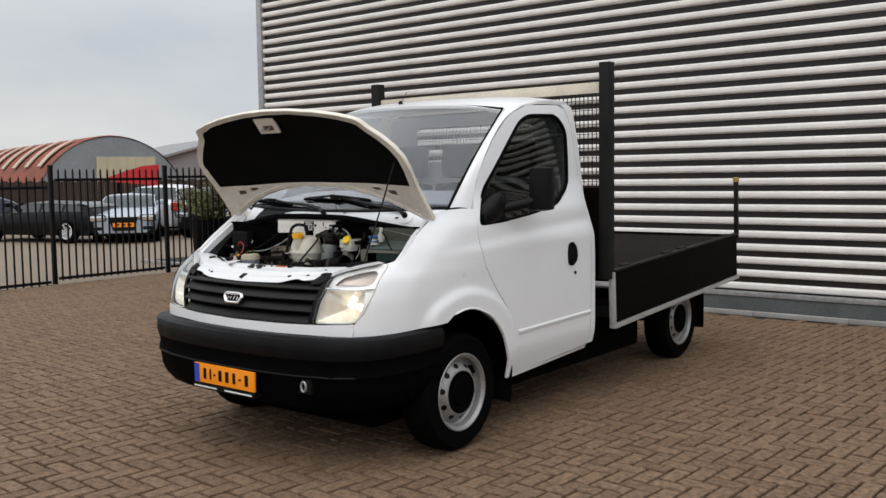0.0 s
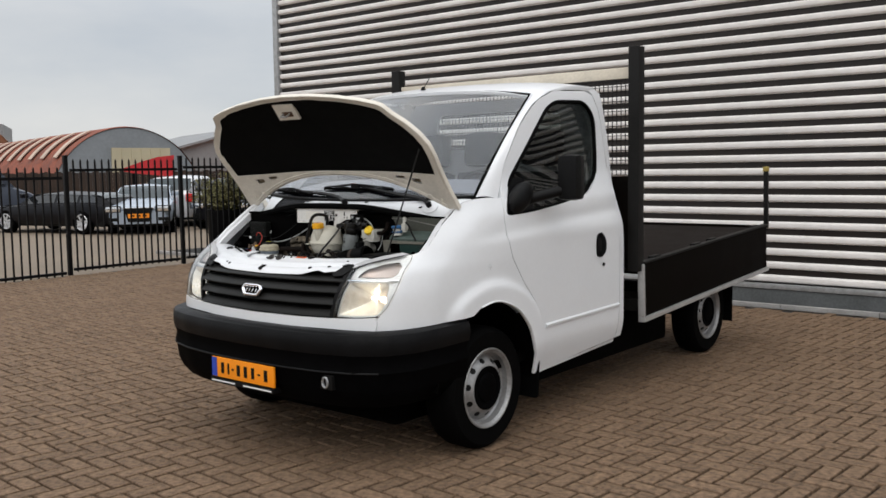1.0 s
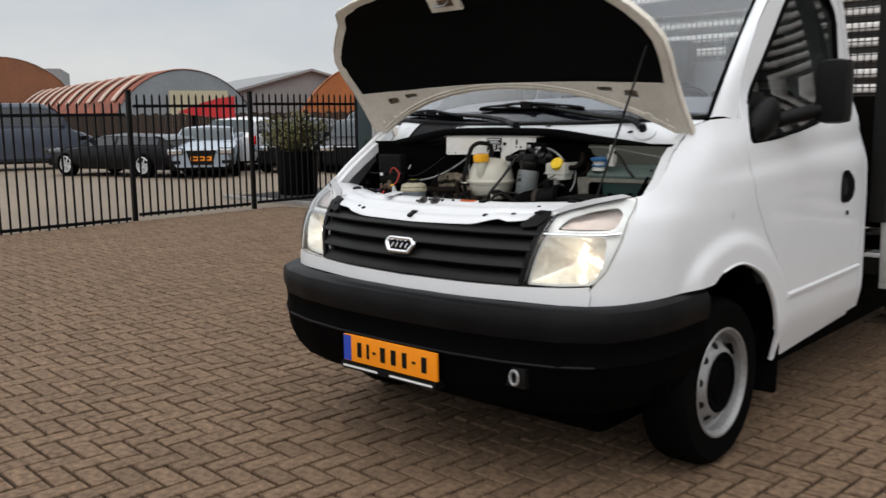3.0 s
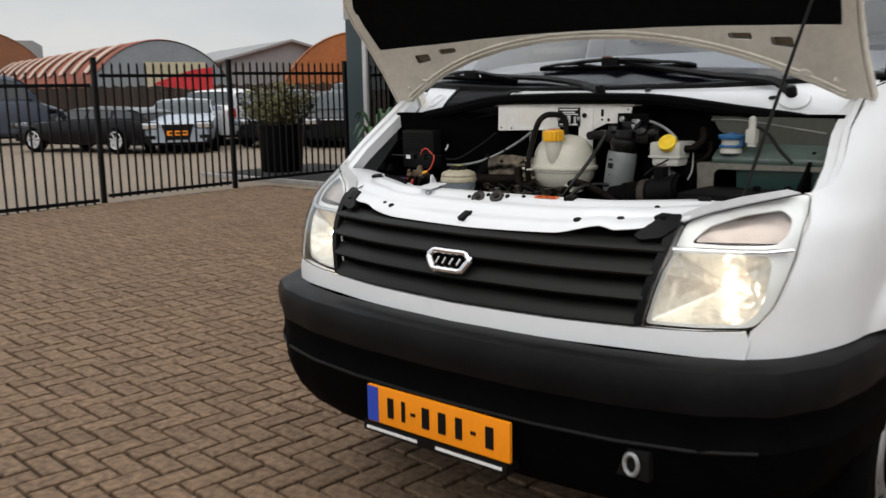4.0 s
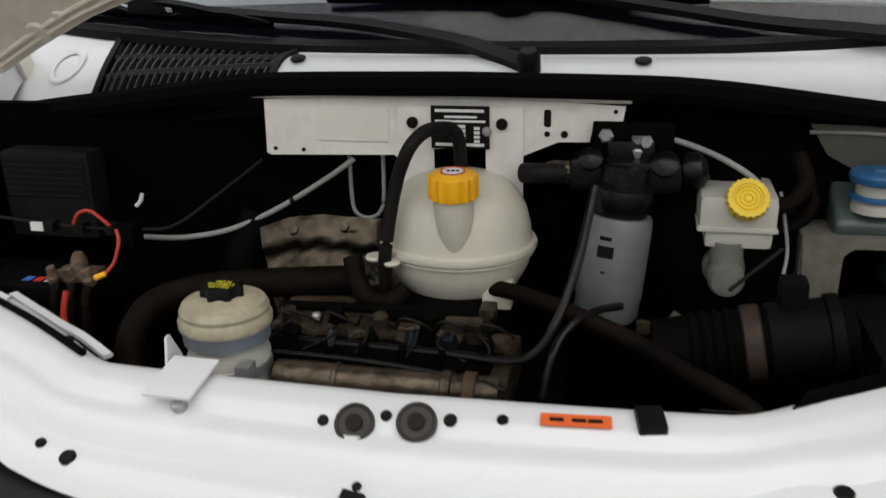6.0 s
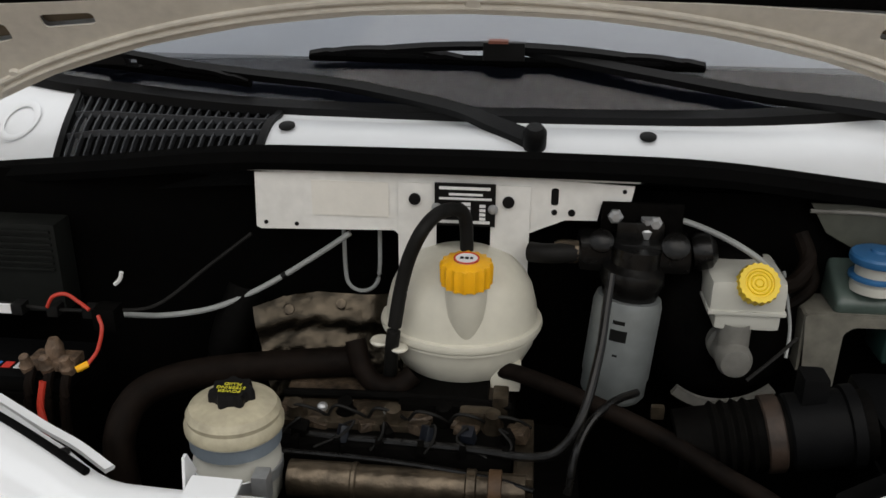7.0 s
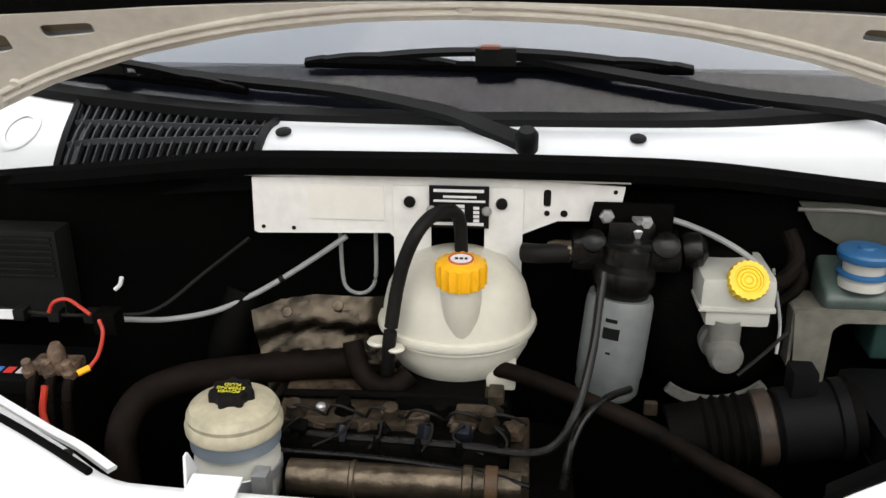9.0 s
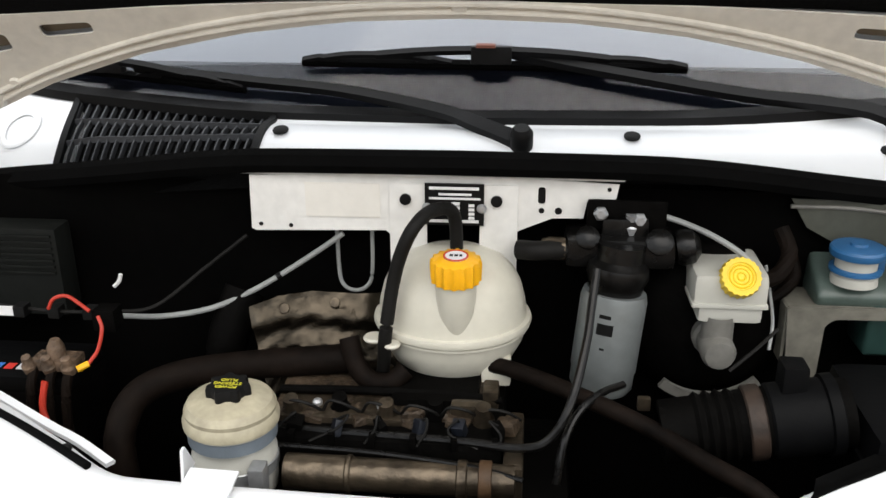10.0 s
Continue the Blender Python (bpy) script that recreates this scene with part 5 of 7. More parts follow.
for i in range(29):
    u = i / 28
    col = []
    for j in range(23):
        v = j / 22
        top = Vector((-0.286 + 0.186 * u, 0.602 + 0.058 * u, 1.150 + 0.016 * u + 0.010 * math.sin(5 * u)))
        fold = 0.004 * math.exp(-((v - 0.20 - 0.10 * u) / 0.10) ** 2) - 0.003 * math.exp(-((v - 0.36 - 0.12 * u) / 0.09) ** 2) + 0.003 * math.sin(9 * u + 4 * v) + 0.0012 * math.sin(31 * u + 17 * v) * math.sin(23 * v)
        p = top + Vector((0.030 * v, -0.040 * v - fold, -0.118 * v + 0.3 * fold))
        p += Vector((rs.uniform(-1, 1), rs.uniform(-1, 1), rs.uniform(-1, 1))) * 0.0008
        col.append(bm.verts.new(p))
    rows.append(col)
for a, b in zip(rows, rows[1:]):
    for j in range(22):
        bm.faces.new((a[j], b[j], b[j + 1], a[j + 1]))
bmesh.ops.recalc_face_normals(bm, faces=bm.faces)
thicken(bm, 0.0015)
hs = part("heat_shield", bm, mat("foil", (0.052, 0.043, 0.032), 0.24, 0.95, vary=0.65, scale=18, fine=70, bump=0.28, bump_scale=34), truck, "crumpled dull metal heat shield", shade_angle=70)
for x, y, z in ((-0.235, 0.60, 1.150), (-0.17, 0.63, 1.148)):
    part("shield_bolt", lathe([(0.007, 0.0), (0.007, 0.005), (0.0, 0.006)], Matrix.Translation((x, y, z)) @ pose(0, 0, 0, 60, 0, 0), 8), M_ENGINE, hs)
part("lifting_loop", tube([(-0.175, 0.685, 1.26), (-0.174, 0.683, 1.18), (-0.168, 0.68, 1.155), (-0.150, 0.678, 1.147), (-0.132, 0.68, 1.155), (-0.125, 0.683, 1.18), (-0.124, 0.685, 1.26)], 0.003, 8), M_GREYPIPE, truck)

# engine top
M_RUSTCLIP = mat("rusty_clip", (0.065, 0.034, 0.015), 0.6, metal=0.3, vary=0.4, scale=30, bump=0.1)
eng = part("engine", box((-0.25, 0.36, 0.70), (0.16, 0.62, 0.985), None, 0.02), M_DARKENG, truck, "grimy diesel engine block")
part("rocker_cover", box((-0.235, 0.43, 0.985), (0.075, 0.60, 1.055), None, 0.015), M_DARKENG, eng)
part("cover_plate", box((-0.215, 0.465, 1.046), (-0.055, 0.520, 1.064), pose(0, 0, 0), 0.005), M_ENGINE, eng)
for x in (-0.17, -0.085):
    part("cover_bolt", lathe([(0.007, 0.0), (0.007, 0.006), (0.004, 0.009), (0.0, 0.009)], Matrix.Translation((x, 0.495, 1.063)), 8), M_GALV, eng)
part("pipe_clip", lathe([(0.0225, -0.008), (0.0245, -0.007), (0.0245, 0.007), (0.0225, 0.008)], Matrix.Translation((0.055, 0.400, 1.026)) @ pose(0, 0, 0, 0, 90, 0), 20), M_RUSTCLIP, eng)
rs = random.Random(33)
M_LEDGE = mat("oily_brown_alloy", (0.075, 0.052, 0.034), 0.5, metal=0.35, vary=0.75, scale=26, fine=140, bump=0.5, bump_scale=90)
bm = bmesh.new()
rows = []
for k in range(41):
    x = -0.225 + 0.27 * k / 40
    y0 = 0.470 + 0.02 * k / 40 + 0.006 * math.sin(k * 0.9) + rs.uniform(-0.003, 0.003)
    rows.append([bm.verts.new((x, y, z + rs.uniform(-0.0012, 0.0012))) for y, z in ((y0, 1.045), (y0 + 0.001, 1.060), (y0 + 0.006, 1.064), (0.52, 1.063), (0.545, 1.068), (0.575, 1.066), (0.60, 1.058), (0.605, 1.045))])
for p, q in zip(rows, rows[1:]):
    for i in range(7):
        bm.faces.new((p[i], q[i], q[i + 1], p[i + 1]))
bmesh.ops.recalc_face_normals(bm, faces=bm.faces)
part("cover_edge", bm, M_LEDGE, eng)
for k in range(5):
    x = -0.20 + k * 0.062
    part("injector", lathe([(0.014, 0.0), (0.014, 0.02), (0.010, 0.026), (0.010, 0.04), (0.0, 0.042)], Matrix.Translation((x, 0.485 + 0.01 * (k % 2), 1.045)) @ pose(0, 0, 0, 15, 0, 0), 12), M_ENGINE if k % 2 == 0 else M_DARKENG, eng)
    part("injector_clamp", box((-0.014, -0.012, -0.010), (0.014, 0.012, 0.006), pose(x + 0.03, 0.475, 1.058, rs.uniform(-15, 15), rs.uniform(-15, 15), rs.uniform(-35, 35)), 0.004), M_LEDGE, eng)
rs = random.Random(21)
M_BLUEPLUG = mat("dark_blue_plug", (0.007, 0.009, 0.014), 0.45, vary=0.3, scale=20, bump=0.05, spec=0.3)
for k in range(6):
    x = -0.19 + k * 0.051
    part("leak_off_pipe", tube([(x - 0.02, 0.478, 1.066), (x - 0.008, 0.470, 1.082 + rs.uniform(0, 0.006)), (x + 0.014, 0.472, 1.078), (x + 0.03, 0.482, 1.062)], 0.0022, 6), M_HOSE, eng)
    e, d = rs.uniform(0.005, 0.012), rs.uniform(-0.008, 0.008)
    part("plug_body", box((-e, -0.010, -0.018), (e, rs.uniform(0.006, 0.014), rs.uniform(0.002, 0.010)), pose(x + d, 0.450 + d * 0.4, 1.066, rs.uniform(-25, 25), rs.uniform(-20, 20), rs.uniform(-40, 40)), 0.003), M_BLUEPLUG if k in (1, 3, 4) else M_DARKENG, eng)
    part("plug_wire", tube([(x + d, 0.452, 1.070), (x + d + rs.uniform(-0.02, 0.02), 0.446, 1.080), (x + rs.uniform(-0.03, 0.03), 0.438, 1.066), (x + rs.uniform(-0.03, 0.03), 0.43, 1.050)], 0.0018, 6), M_HOSE, eng)
    part("cover_nut", lathe([(0.0055, 0.0), (0.0055, 0.005), (0.003, 0.007), (0.0, 0.007)], Matrix.Translation((x + rs.uniform(-0.01, 0.01), 0.592, 1.066)), 6), M_ENGINE, eng)
    part("rail_clip", box((x - 0.004, 0.428, 1.046), (x + 0.004, 0.440, 1.062), None, 0.001), M_DARKENG, eng)
part("fuel_rail", tube([(-0.225, 0.520, 1.070), (-0.10, 0.522, 1.072), (0.0, 0.520, 1.072), (0.07, 0.515, 1.070)], 0.006, 10), M_DARKENG, eng)
part("rail_bracket", box((0.045, 0.51, 1.055), (0.066, 0.545, 1.084), pose(0, 0, 0), 0.005), M_ENGINE, eng)
part("cable_tip", tube([(0.315, 0.345, 1.058), (0.36, 0.340, 1.062), (0.395, 0.338, 1.064)], 0.0016, 6), M_HOSE, eng)
part("cable_end", tube([(0.395, 0.338, 1.064), (0.408, 0.338, 1.065)], 0.0024, 6, smooth=False), M_WHITEINK, eng)
part("engine_mount", box((0.005, 0.48, 1.05), (0.05, 0.50, 1.080), pose(0, 0, 0), 0.008), M_ENGINE, eng)
part("engine_plate", box((0.075, 0.40, 0.99), (0.10, 0.53, 1.045), None, 0.006), M_ENGINE, eng)
part("tank_tray", box((-0.075, 0.50, 1.055), (0.04, 0.60, 1.075), None, 0.008), M_DARKENG, eng)
part("intake_pipe", lathe([(0.022, -0.15), (0.022, -0.075), (0.0235, -0.073), (0.0235, -0.069), (0.021, -0.067), (0.021, 0.06), (0.024, 0.062), (0.024, 0.072), (0.021, 0.074), (0.021, 0.13), (0.0, 0.132)], Matrix.Translation((-0.04, 0.400, 1.026)) @ pose(0, 0, 0, 0, 90, 0), 24), M_ENGINE, eng)
part("fuel_pipe", tube([(-0.23, 0.455, 1.052), (-0.10, 0.445, 1.055), (0.02, 0.437, 1.056), (0.095, 0.425, 1.058), (0.130, 0.425, 1.072), (0.154, 0.44, 1.112), (0.172, 0.49, 1.165), (0.180, 0.53, 1.205), (0.186, 0.56, 1.24)], 0.0056, 10), M_GLOSSBLK, truck)
part("fuel_pipe", tube([(-0.22, 0.42, 1.05), (-0.08, 0.412, 1.05), (0.04, 0.40, 1.045), (0.10, 0.385, 1.04)], 0.0034, 8), M_GLOSSBLK, truck)
part("fuel_pipe", tube([(0.225, 0.52, 1.098), (0.195, 0.49, 1.102), (0.165, 0.455, 1.092), (0.148, 0.43, 1.065), (0.140, 0.41, 1.02)], 0.0052, 10), M_GLOSSBLK, truck)
part("coolant_hose", tube([(-0.42, 0.44, 0.95), (-0.43, 0.46, 1.02), (-0.42, 0.50, 1.058), (-0.375, 0.53, 1.075), (-0.30, 0.55, 1.083), (-0.21, 0.57, 1.085), (-0.14, 0.58, 1.088)], 0.0205, 14), M_HOSEBR, truck)
part("coolant_hose", tube([(0.045, 0.58, 1.086), (0.077, 0.56, 1.093), (0.15, 0.50, 1.099), (0.252, 0.45, 1.079), (0.31, 0.40, 1.069), (0.361, 0.36, 1.060), (0.40, 0.33, 1.035)], 0.0112, 12), M_HOSEBR, truck)
part("coolant_hose", tube([(-0.14, 0.57, 1.125), (-0.13, 0.555, 1.095), (-0.11, 0.545, 1.075), (-0.08, 0.54, 1.075), (-0.06, 0.55, 1.09)], 0.014, 12), M_HOSEBR, truck)
part("dark_hose", tube([(-0.34, 0.62, 1.02), (-0.33, 0.63, 1.09), (-0.31, 0.66, 1.15)], 0.03, 12), M_DARKENG, truck)
M_RUSTBR = mat("rusty_band", (0.030, 0.018, 0.012), 0.6, metal=0.3, vary=0.5, scale=30, bump=0.1)
prof = [(0.030, 0.036), (0.040, 0.038)]
for k in range(4):
    prof += [(0.041, 0.078 + k * 0.013), (0.0455, 0.083 + k * 0.013), (0.041, 0.089 + k * 0.013)]
ih = lathe(prof + [(0.042, 0.13), (0.042, 0.26)], Matrix.Translation((0.232, 0.47, 1.055)) @ Vector((0.27, 0.0, 0.05)).to_track_quat("Z", "Y").to_matrix().to_4x4(), 28)
air = part("air_hose", ih, M_DARKENG, truck, "ribbed black air intake hose")
mh = Matrix.Translation((0.232, 0.47, 1.055)) @ Vector((0.27, 0.0, 0.05)).to_track_quat("Z", "Y").to_matrix().to_4x4()
part("hose_clip", lathe([(0.044, 0.138), (0.0465, 0.140), (0.0465, 0.158), (0.044, 0.160)], mh, 28), M_RUSTBR, air)
part("flow_sensor", lathe([(0.043, 0.165), (0.046, 0.168), (0.046, 0.23), (0.050, 0.232), (0.050, 0.245), (0.044, 0.247)], mh, 28), M_GREYBOX, air)
part("sensor_plug", box((0.402, 0.455, 1.125), (0.432, 0.49, 1.165), pose(0, 0, 0), 0.005), M_GREYBOX, air)
part("hose_clamp_bolt", box((0.245, 0.52, 1.06), (0.262, 0.53, 1.078), pose(0, 0, 0), 0.003), M_ENGINE, truck)
part("thin_wire", tube([(0.420, 0.655, 1.215), (0.428, 0.645, 1.175), (0.432, 0.63, 1.14), (0.426, 0.61, 1.11)], 0.0024, 6), M_GREYPIPE, truck)
part("thin_wire", tube([(0.35, 0.50, 1.135), (0.38, 0.51, 1.16), (0.41, 0.53, 1.18)], 0.0025, 6), M_HOSE, truck)
part("brake_pipe", tube([(0.41, 0.655, 1.16), (0.44, 0.665, 1.165), (0.465, 0.675, 1.19), (0.46, 0.69, 1.22)], 0.009, 10), M_HOSEBR, truck)
part("dark_pipe", tube([(0.395, 0.62, 1.205), (0.43, 0.64, 1.205), (0.45, 0.66, 1.23), (0.44, 0.68, 1.26)], 0.011, 10), M_HOSEBR, truck)
part("bottle_wire", tube([(0.62, 0.63, 1.27), (0.66, 0.61, 1.25), (0.70, 0.59, 1.21), (0.74, 0.57, 1.18)], 0.005, 8), M_HOSE, truck)


# ---- nose: grille, lamps, slam panel, bonnet ----
def out_front(o):
    return lambda x, z: nose_at(x, z, o)


grille_out = [(-0.535, 0.806), (-0.3, 0.803), (0, 0.802), (0.3, 0.803), (0.535, 0.806), (0.555, 0.89), (0.578, 0.97), (0.592, 1.045), (0.585, 1.066), (0.53, 1.06), (0.50, 1.034), (0.43, 1.028), (0.41, 1.036), (0.28, 1.012), (0.0, 1.006), (-0.28, 1.008), (-0.40, 1.02), (-0.45, 1.03), (-0.50, 1.034), (-0.53, 1.06), (-0.585, 1.066), (-0.592, 1.045), (-0.578, 0.97), (-0.555, 0.89)]
grille = part("grille", panel(grille_out, out_front(-0.045), step=0.05, thick=0.006), M_PAD, truck, "dark plastic grille with broad slats")
for z0, z1 in ((0.806, 0.845), (0.868, 0.905), (0.930, 0.965), (0.985, 1.008)):
    bm = bmesh.new()
    rows = []
    for k in range(33):
        u = -1 + k / 16
        w = 0.535 + 0.055 * (z0 - 0.80) / 0.2
        x = u * w
        ring = [(-0.044, z0 + 0.004), (0.002, z0 - 0.002), (0.007, z0 + 0.004), (0.003, z0 + 0.014), (-0.014, z1 - 0.004), (-0.022, z1), (-0.044, z1 + 0.002)]
        rows.append([bm.verts.new(nose_at(x, z, o)) for o, z in ring])
    for a, b in zip(rows, rows[1:]):
        for i in range(6):
            bm.faces.new((a[i], b[i], b[i + 1], a[i + 1]))
    bmesh.ops.recalc_face_normals(bm, faces=bm.faces)
    part("slat", bm, M_GRILLE, grille)
for s in (1, -1):
    side = [(s * x, z) for x, z in ((0.53, 0.806), (0.552, 0.806), (0.574, 0.90), (0.596, 0.99), (0.597, 1.045), (0.572, 1.045), (0.572, 0.99), (0.551, 0.90))]
    part("grille_side", panel(side, out_front(0.004), step=0.04, thick=0.02), M_BLACK, grille)
for s in (1, -1):
    horn = [(s * x, z) for x, z in ((0.500, 1.022), (0.520, 1.040), (0.542, 1.062), (0.556, 1.070), (0.592, 1.072), (0.598, 1.045), (0.57, 1.02), (0.52, 1.012))]
    part("grille_corner", panel(round2(horn, 0.008), out_front(0.010), step=0.03, thick=0.016), M_BLACK, grille)


def emb_at(o):
    return lambda x, z: nose_at(x * 1.1, 0.93 + (z - 0.94) * 1.0, o) + Vector((-0.014, 0, -0.014))


EMB = [(-0.068, 0.948), (-0.052, 0.964), (0.052, 0.964), (0.068, 0.948), (0.046, 0.914), (-0.046, 0.914)]
bm = bmesh.new()
add_sweep(bm, [emb_at(0.016)(x, z) for x, z in refine(round2(EMB, 0.008), 0.02)], ring2(0.0105, 10), (0, 1, 0), closed=True)
emb = part("emblem", bm, M_CHROME, truck, "chrome six-sided emblem with dark field")
part("emblem_field", panel(EMB, emb_at(0.012), step=0.03, thick=0.014), M_LOWER, emb)
for x0 in (-0.034, -0.011, 0.012, 0.035):
    bm = bmesh.new()
    add_sweep(bm, [emb_at(0.016)(x, z) for x, z in ((x0 - 0.004, 0.930), (x0, 0.939), (x0 + 0.004, 0.948))], ring2(0.0042, 8), (0, 1, 0))
    part("emblem_mark", bm, M_CHROME, emb)

LAMP = [(0.545, 0.805), (0.67, 0.808), (0.785, 0.818), (0.812, 0.835), (0.835, 0.872), (0.85, 0.93), (0.857, 0.985), (0.857, 1.03), (0.85, 1.08), (0.838, 1.122), (0.80, 1.114), (0.72, 1.093), (0.65, 1.073), (0.603, 1.052), (0.59, 0.98), (0.565, 0.89)]
LMAIN = round2([(0.556, 0.813), (0.67, 0.816), (0.770, 0.824), (0.796, 0.85), (0.810, 0.90), (0.812, 0.965), (0.800, 0.984), (0.70, 0.983), (0.600, 0.980), (0.578, 0.90)], 0.014)
LTURN = round2([(0.625, 1.005), (0.72, 1.004), (0.81, 1.008), (0.828, 1.03), (0.822, 1.065), (0.79, 1.084), (0.72, 1.070), (0.655, 1.045)], 0.012)
LAMP = round2(LAMP, 0.014)
for s in (1, -1):
    def F(x, z, o=0.0, s=s):
        p = nose_at(x, z, o)
        return Vector((s * p.x, p.y, p.z))

    lamp = part("headlamp", panel(LAMP, lambda x, z: F(x, z, -0.035), [LMAIN, LTURN], step=0.04, thick=0.004), M_LAMPWHITE, truck, "clear headlamp, lit, with warm bulb")
    bm = bmesh.new()
    ring = refine(LMAIN, 0.014)
    c = (0.70, 0.895)
    mid = F(c[0], c[1]) + Vector((0, 0.115, 0))
    rim_pts = [F(x, z) + Vector((0, 0.035, 0)) for x, z in ring]
    rows = [[bm.verts.new((mid.x + (q.x - mid.x) * f, mid.y + (q.y - mid.y) * f ** 1.7, mid.z + (q.z - mid.z) * f)) for q in rim_pts] for f in (1.0, 0.93, 0.84, 0.72, 0.58, 0.42, 0.2)]
    for a, b in zip(rows, rows[1:]):
        for k in range(len(ring)):
            bm.faces.new((a[k], a[(k + 1) % len(ring)], b[(k + 1) % len(ring)], b[k]))
    bm.faces.new(rows[-1])
    part("reflector_bowl", bm, M_REFLECT, lamp, shade_angle=50)
    p = F(c[0] + 0.01, c[1] + 0.01) + Vector((0, 0.088, 0))
    part("bulb", lathe([(0.0, -0.008), (0.004, -0.006), (0.005, 0.0), (0.005, 0.012), (0.004, 0.030), (0.0, 0.031)], Matrix.Translation(p) @ pose(0, 0, 0, -90, 0, 0), 14), M_BULB, lamp)
    part("turn_reflector", panel(LTURN, lambda x, z: F(x, z, -0.05 - 0.03 * math.sin((x - 0.62) * 14)), step=0.03, thick=0.003), M_AMBER, lamp)
    bm = bmesh.new()
    add_sweep(bm, [F(x, z, -0.012) for x, z in ((0.598, 0.993), (0.66, 0.994), (0.74, 0.995), (0.80, 0.996), (0.845, 1.0))], ring2(0.010, 8, 0.006))
    part("chrome_bar", bm, M_CHROME, lamp)
    g = part("lens", panel(LAMP, lambda x, z: F(x, z, 0.004), step=0.04, thick=0.003), M_LENS, lamp)
    g.visible_shadow = False
    bm = bmesh.new()
    add_sweep(bm, [F(x, z, 0.002) for x, z in refine(LAMP, 0.04)], ring2(0.0015, 6), (0, 1, 0), closed=True)
    part("lamp_gasket", bm, M_POST, lamp)
    # grey plastic ledge above the lamp
    ledge = [(0.598, 1.056), (0.65, 1.078), (0.72, 1.098), (0.79, 1.115), (0.82, 1.122), (0.79, 1.130), (0.70, 1.112), (0.62, 1.088), (0.585, 1.07)]
    part("lamp_ledge", panel(ledge, lambda x, z: F(x, z, -0.004), step=0.04, thick=0.006), mat("lamp_ledge_grey", (0.42, 0.42, 0.43), 0.5), lamp)
    rep = part("side_repeater", lathe([(0.0, 0.008), (0.012, 0.007), (0.017, 0.003), (0.018, -0.004)], Matrix.Translation((s * side_x(0.906, 1.021), 0.906, 1.021)) @ pose(0, 0, 0, 0, 90 * s, 0), 16), M_LENS, truck)
    part("repeater_base", lathe([(0.0, 0.002), (0.02, 0.002), (0.021, -0.003)], Matrix.Translation((s * side_x(0.906, 1.021), 0.906, 1.021)) @ pose(0, 0, 0, 0, 90 * s, 0), 16), M_WHITE, rep)

# slam panel over the radiator: stepped white sheet
SLAM_Y = [(0.0, 0.283), (0.34, 0.295), (0.45, 0.357), (0.56, 0.425), (0.667, 0.478), (0.80, 0.545)]
SLAM_LOW = [(-0.62, 1.05), (-0.50, 1.032), (-0.45, 1.03), (-0.40, 1.018), (-0.28, 1.006), (0.0, 1.004), (0.28, 1.010), (0.41, 1.034), (0.43, 1.026), (0.50, 1.032), (0.62, 1.06)]


def slam_at(x, v):
    """v from 0 at the grille to 1 at the engine bay's edge."""
    zl = lerp_table(SLAM_LOW, x) if abs(x) < 0.62 else 1.055
    p0 = nose_at(x, zl, -0.006)
    y1 = lerp_table(SLAM_Y, abs(x))
    y = p0.y + (max(y1, p0.y + 0.02) - p0.y) * v
    z1 = 1.084 + 0.02 * max(0, abs(x) - 0.4)
    prof = [(0, 0.0), (0.12, 0.30), (0.32, 0.42), (0.40, 0.70), (0.62, 0.80), (0.70, 0.95), (0.92, 1.0), (1.0, 0.9)]
    return Vector((x, y, zl + (z1 - zl) * lerp_table(prof, v)))


bm = bmesh.new()
rows = [[bm.verts.new(slam_at(-0.61 + 1.22 * k / 64, j / 16)) for j in range(17)] for k in range(65)]
for a, b in zip(rows, rows[1:]):
    for j in range(16):
        bm.faces.new((a[j], b[j], b[j + 1], a[j + 1]))
bmesh.ops.recalc_face_normals(bm, faces=bm.faces)
thicken(bm, -0.004)
slam = part("slam_panel", bm, M_WHITE, truck, "white front crossmember with holes and clips")


def on_slam(x, y):
    best = min((j / 40 for j in range(41)), key=lambda v: abs(slam_at(x, v).y - y))
    return slam_at(x, best), (slam_at(x, min(1, best + 0.04)) - slam_at(x, max(0, best - 0.04))).normalized()


def stud(name, x, y, prof, material, seg=20):
    p, t = on_slam(x, y)
    n = Vector((1, 0, 0)).cross(t).normalized()
    m = Matrix.Translation(p) @ n.to_track_quat("Z", "Y").to_matrix().to_4x4()
    return part(name, lathe(prof, m, seg), material, slam)


HOLE = [(1.0, 0.0), (1.0, 0.010), (0.92, 0.0115), (0.82, 0.010), (0.80, 0.0085), (0.0, 0.0085)]
for x, y, r in ((-0.031, 0.23, 0.021), (0.033, 0.232, 0.021)):
    stud("hole_rim", x, y, [(r * a, h) for a, h in HOLE], mat("hole_shadow", (0.03, 0.025, 0.022), 0.6))
    stud("hole_bush", x, y, [(r * 0.42, 0.003), (r * 0.42, 0.0125), (0.0, 0.0125)], M_POST)
for x, y, r in ((-0.066, 0.228, 0.006), (0.0, 0.236, 0.006), (0.066, 0.238, 0.007), (0.118, 0.243, 0.006), (-0.33, 0.17, 0.009), (-0.37, 0.185, 0.006), (-0.43, 0.335, 0.006), (0.334, 0.18, 0.011), (0.437, 0.225, 0.010), (0.50, 0.30, 0.007), (-0.014, 0.17, 0.005), (-0.60, 0.40, 0.010)):
    stud("bolt", x, y, [(r, 0.0), (r, 0.006), (r * 0.8, 0.008), (r * 0.4, 0.0085), (0.0, 0.0075)], M_INK, 14)
p, t = on_slam(0.19, 0.25)
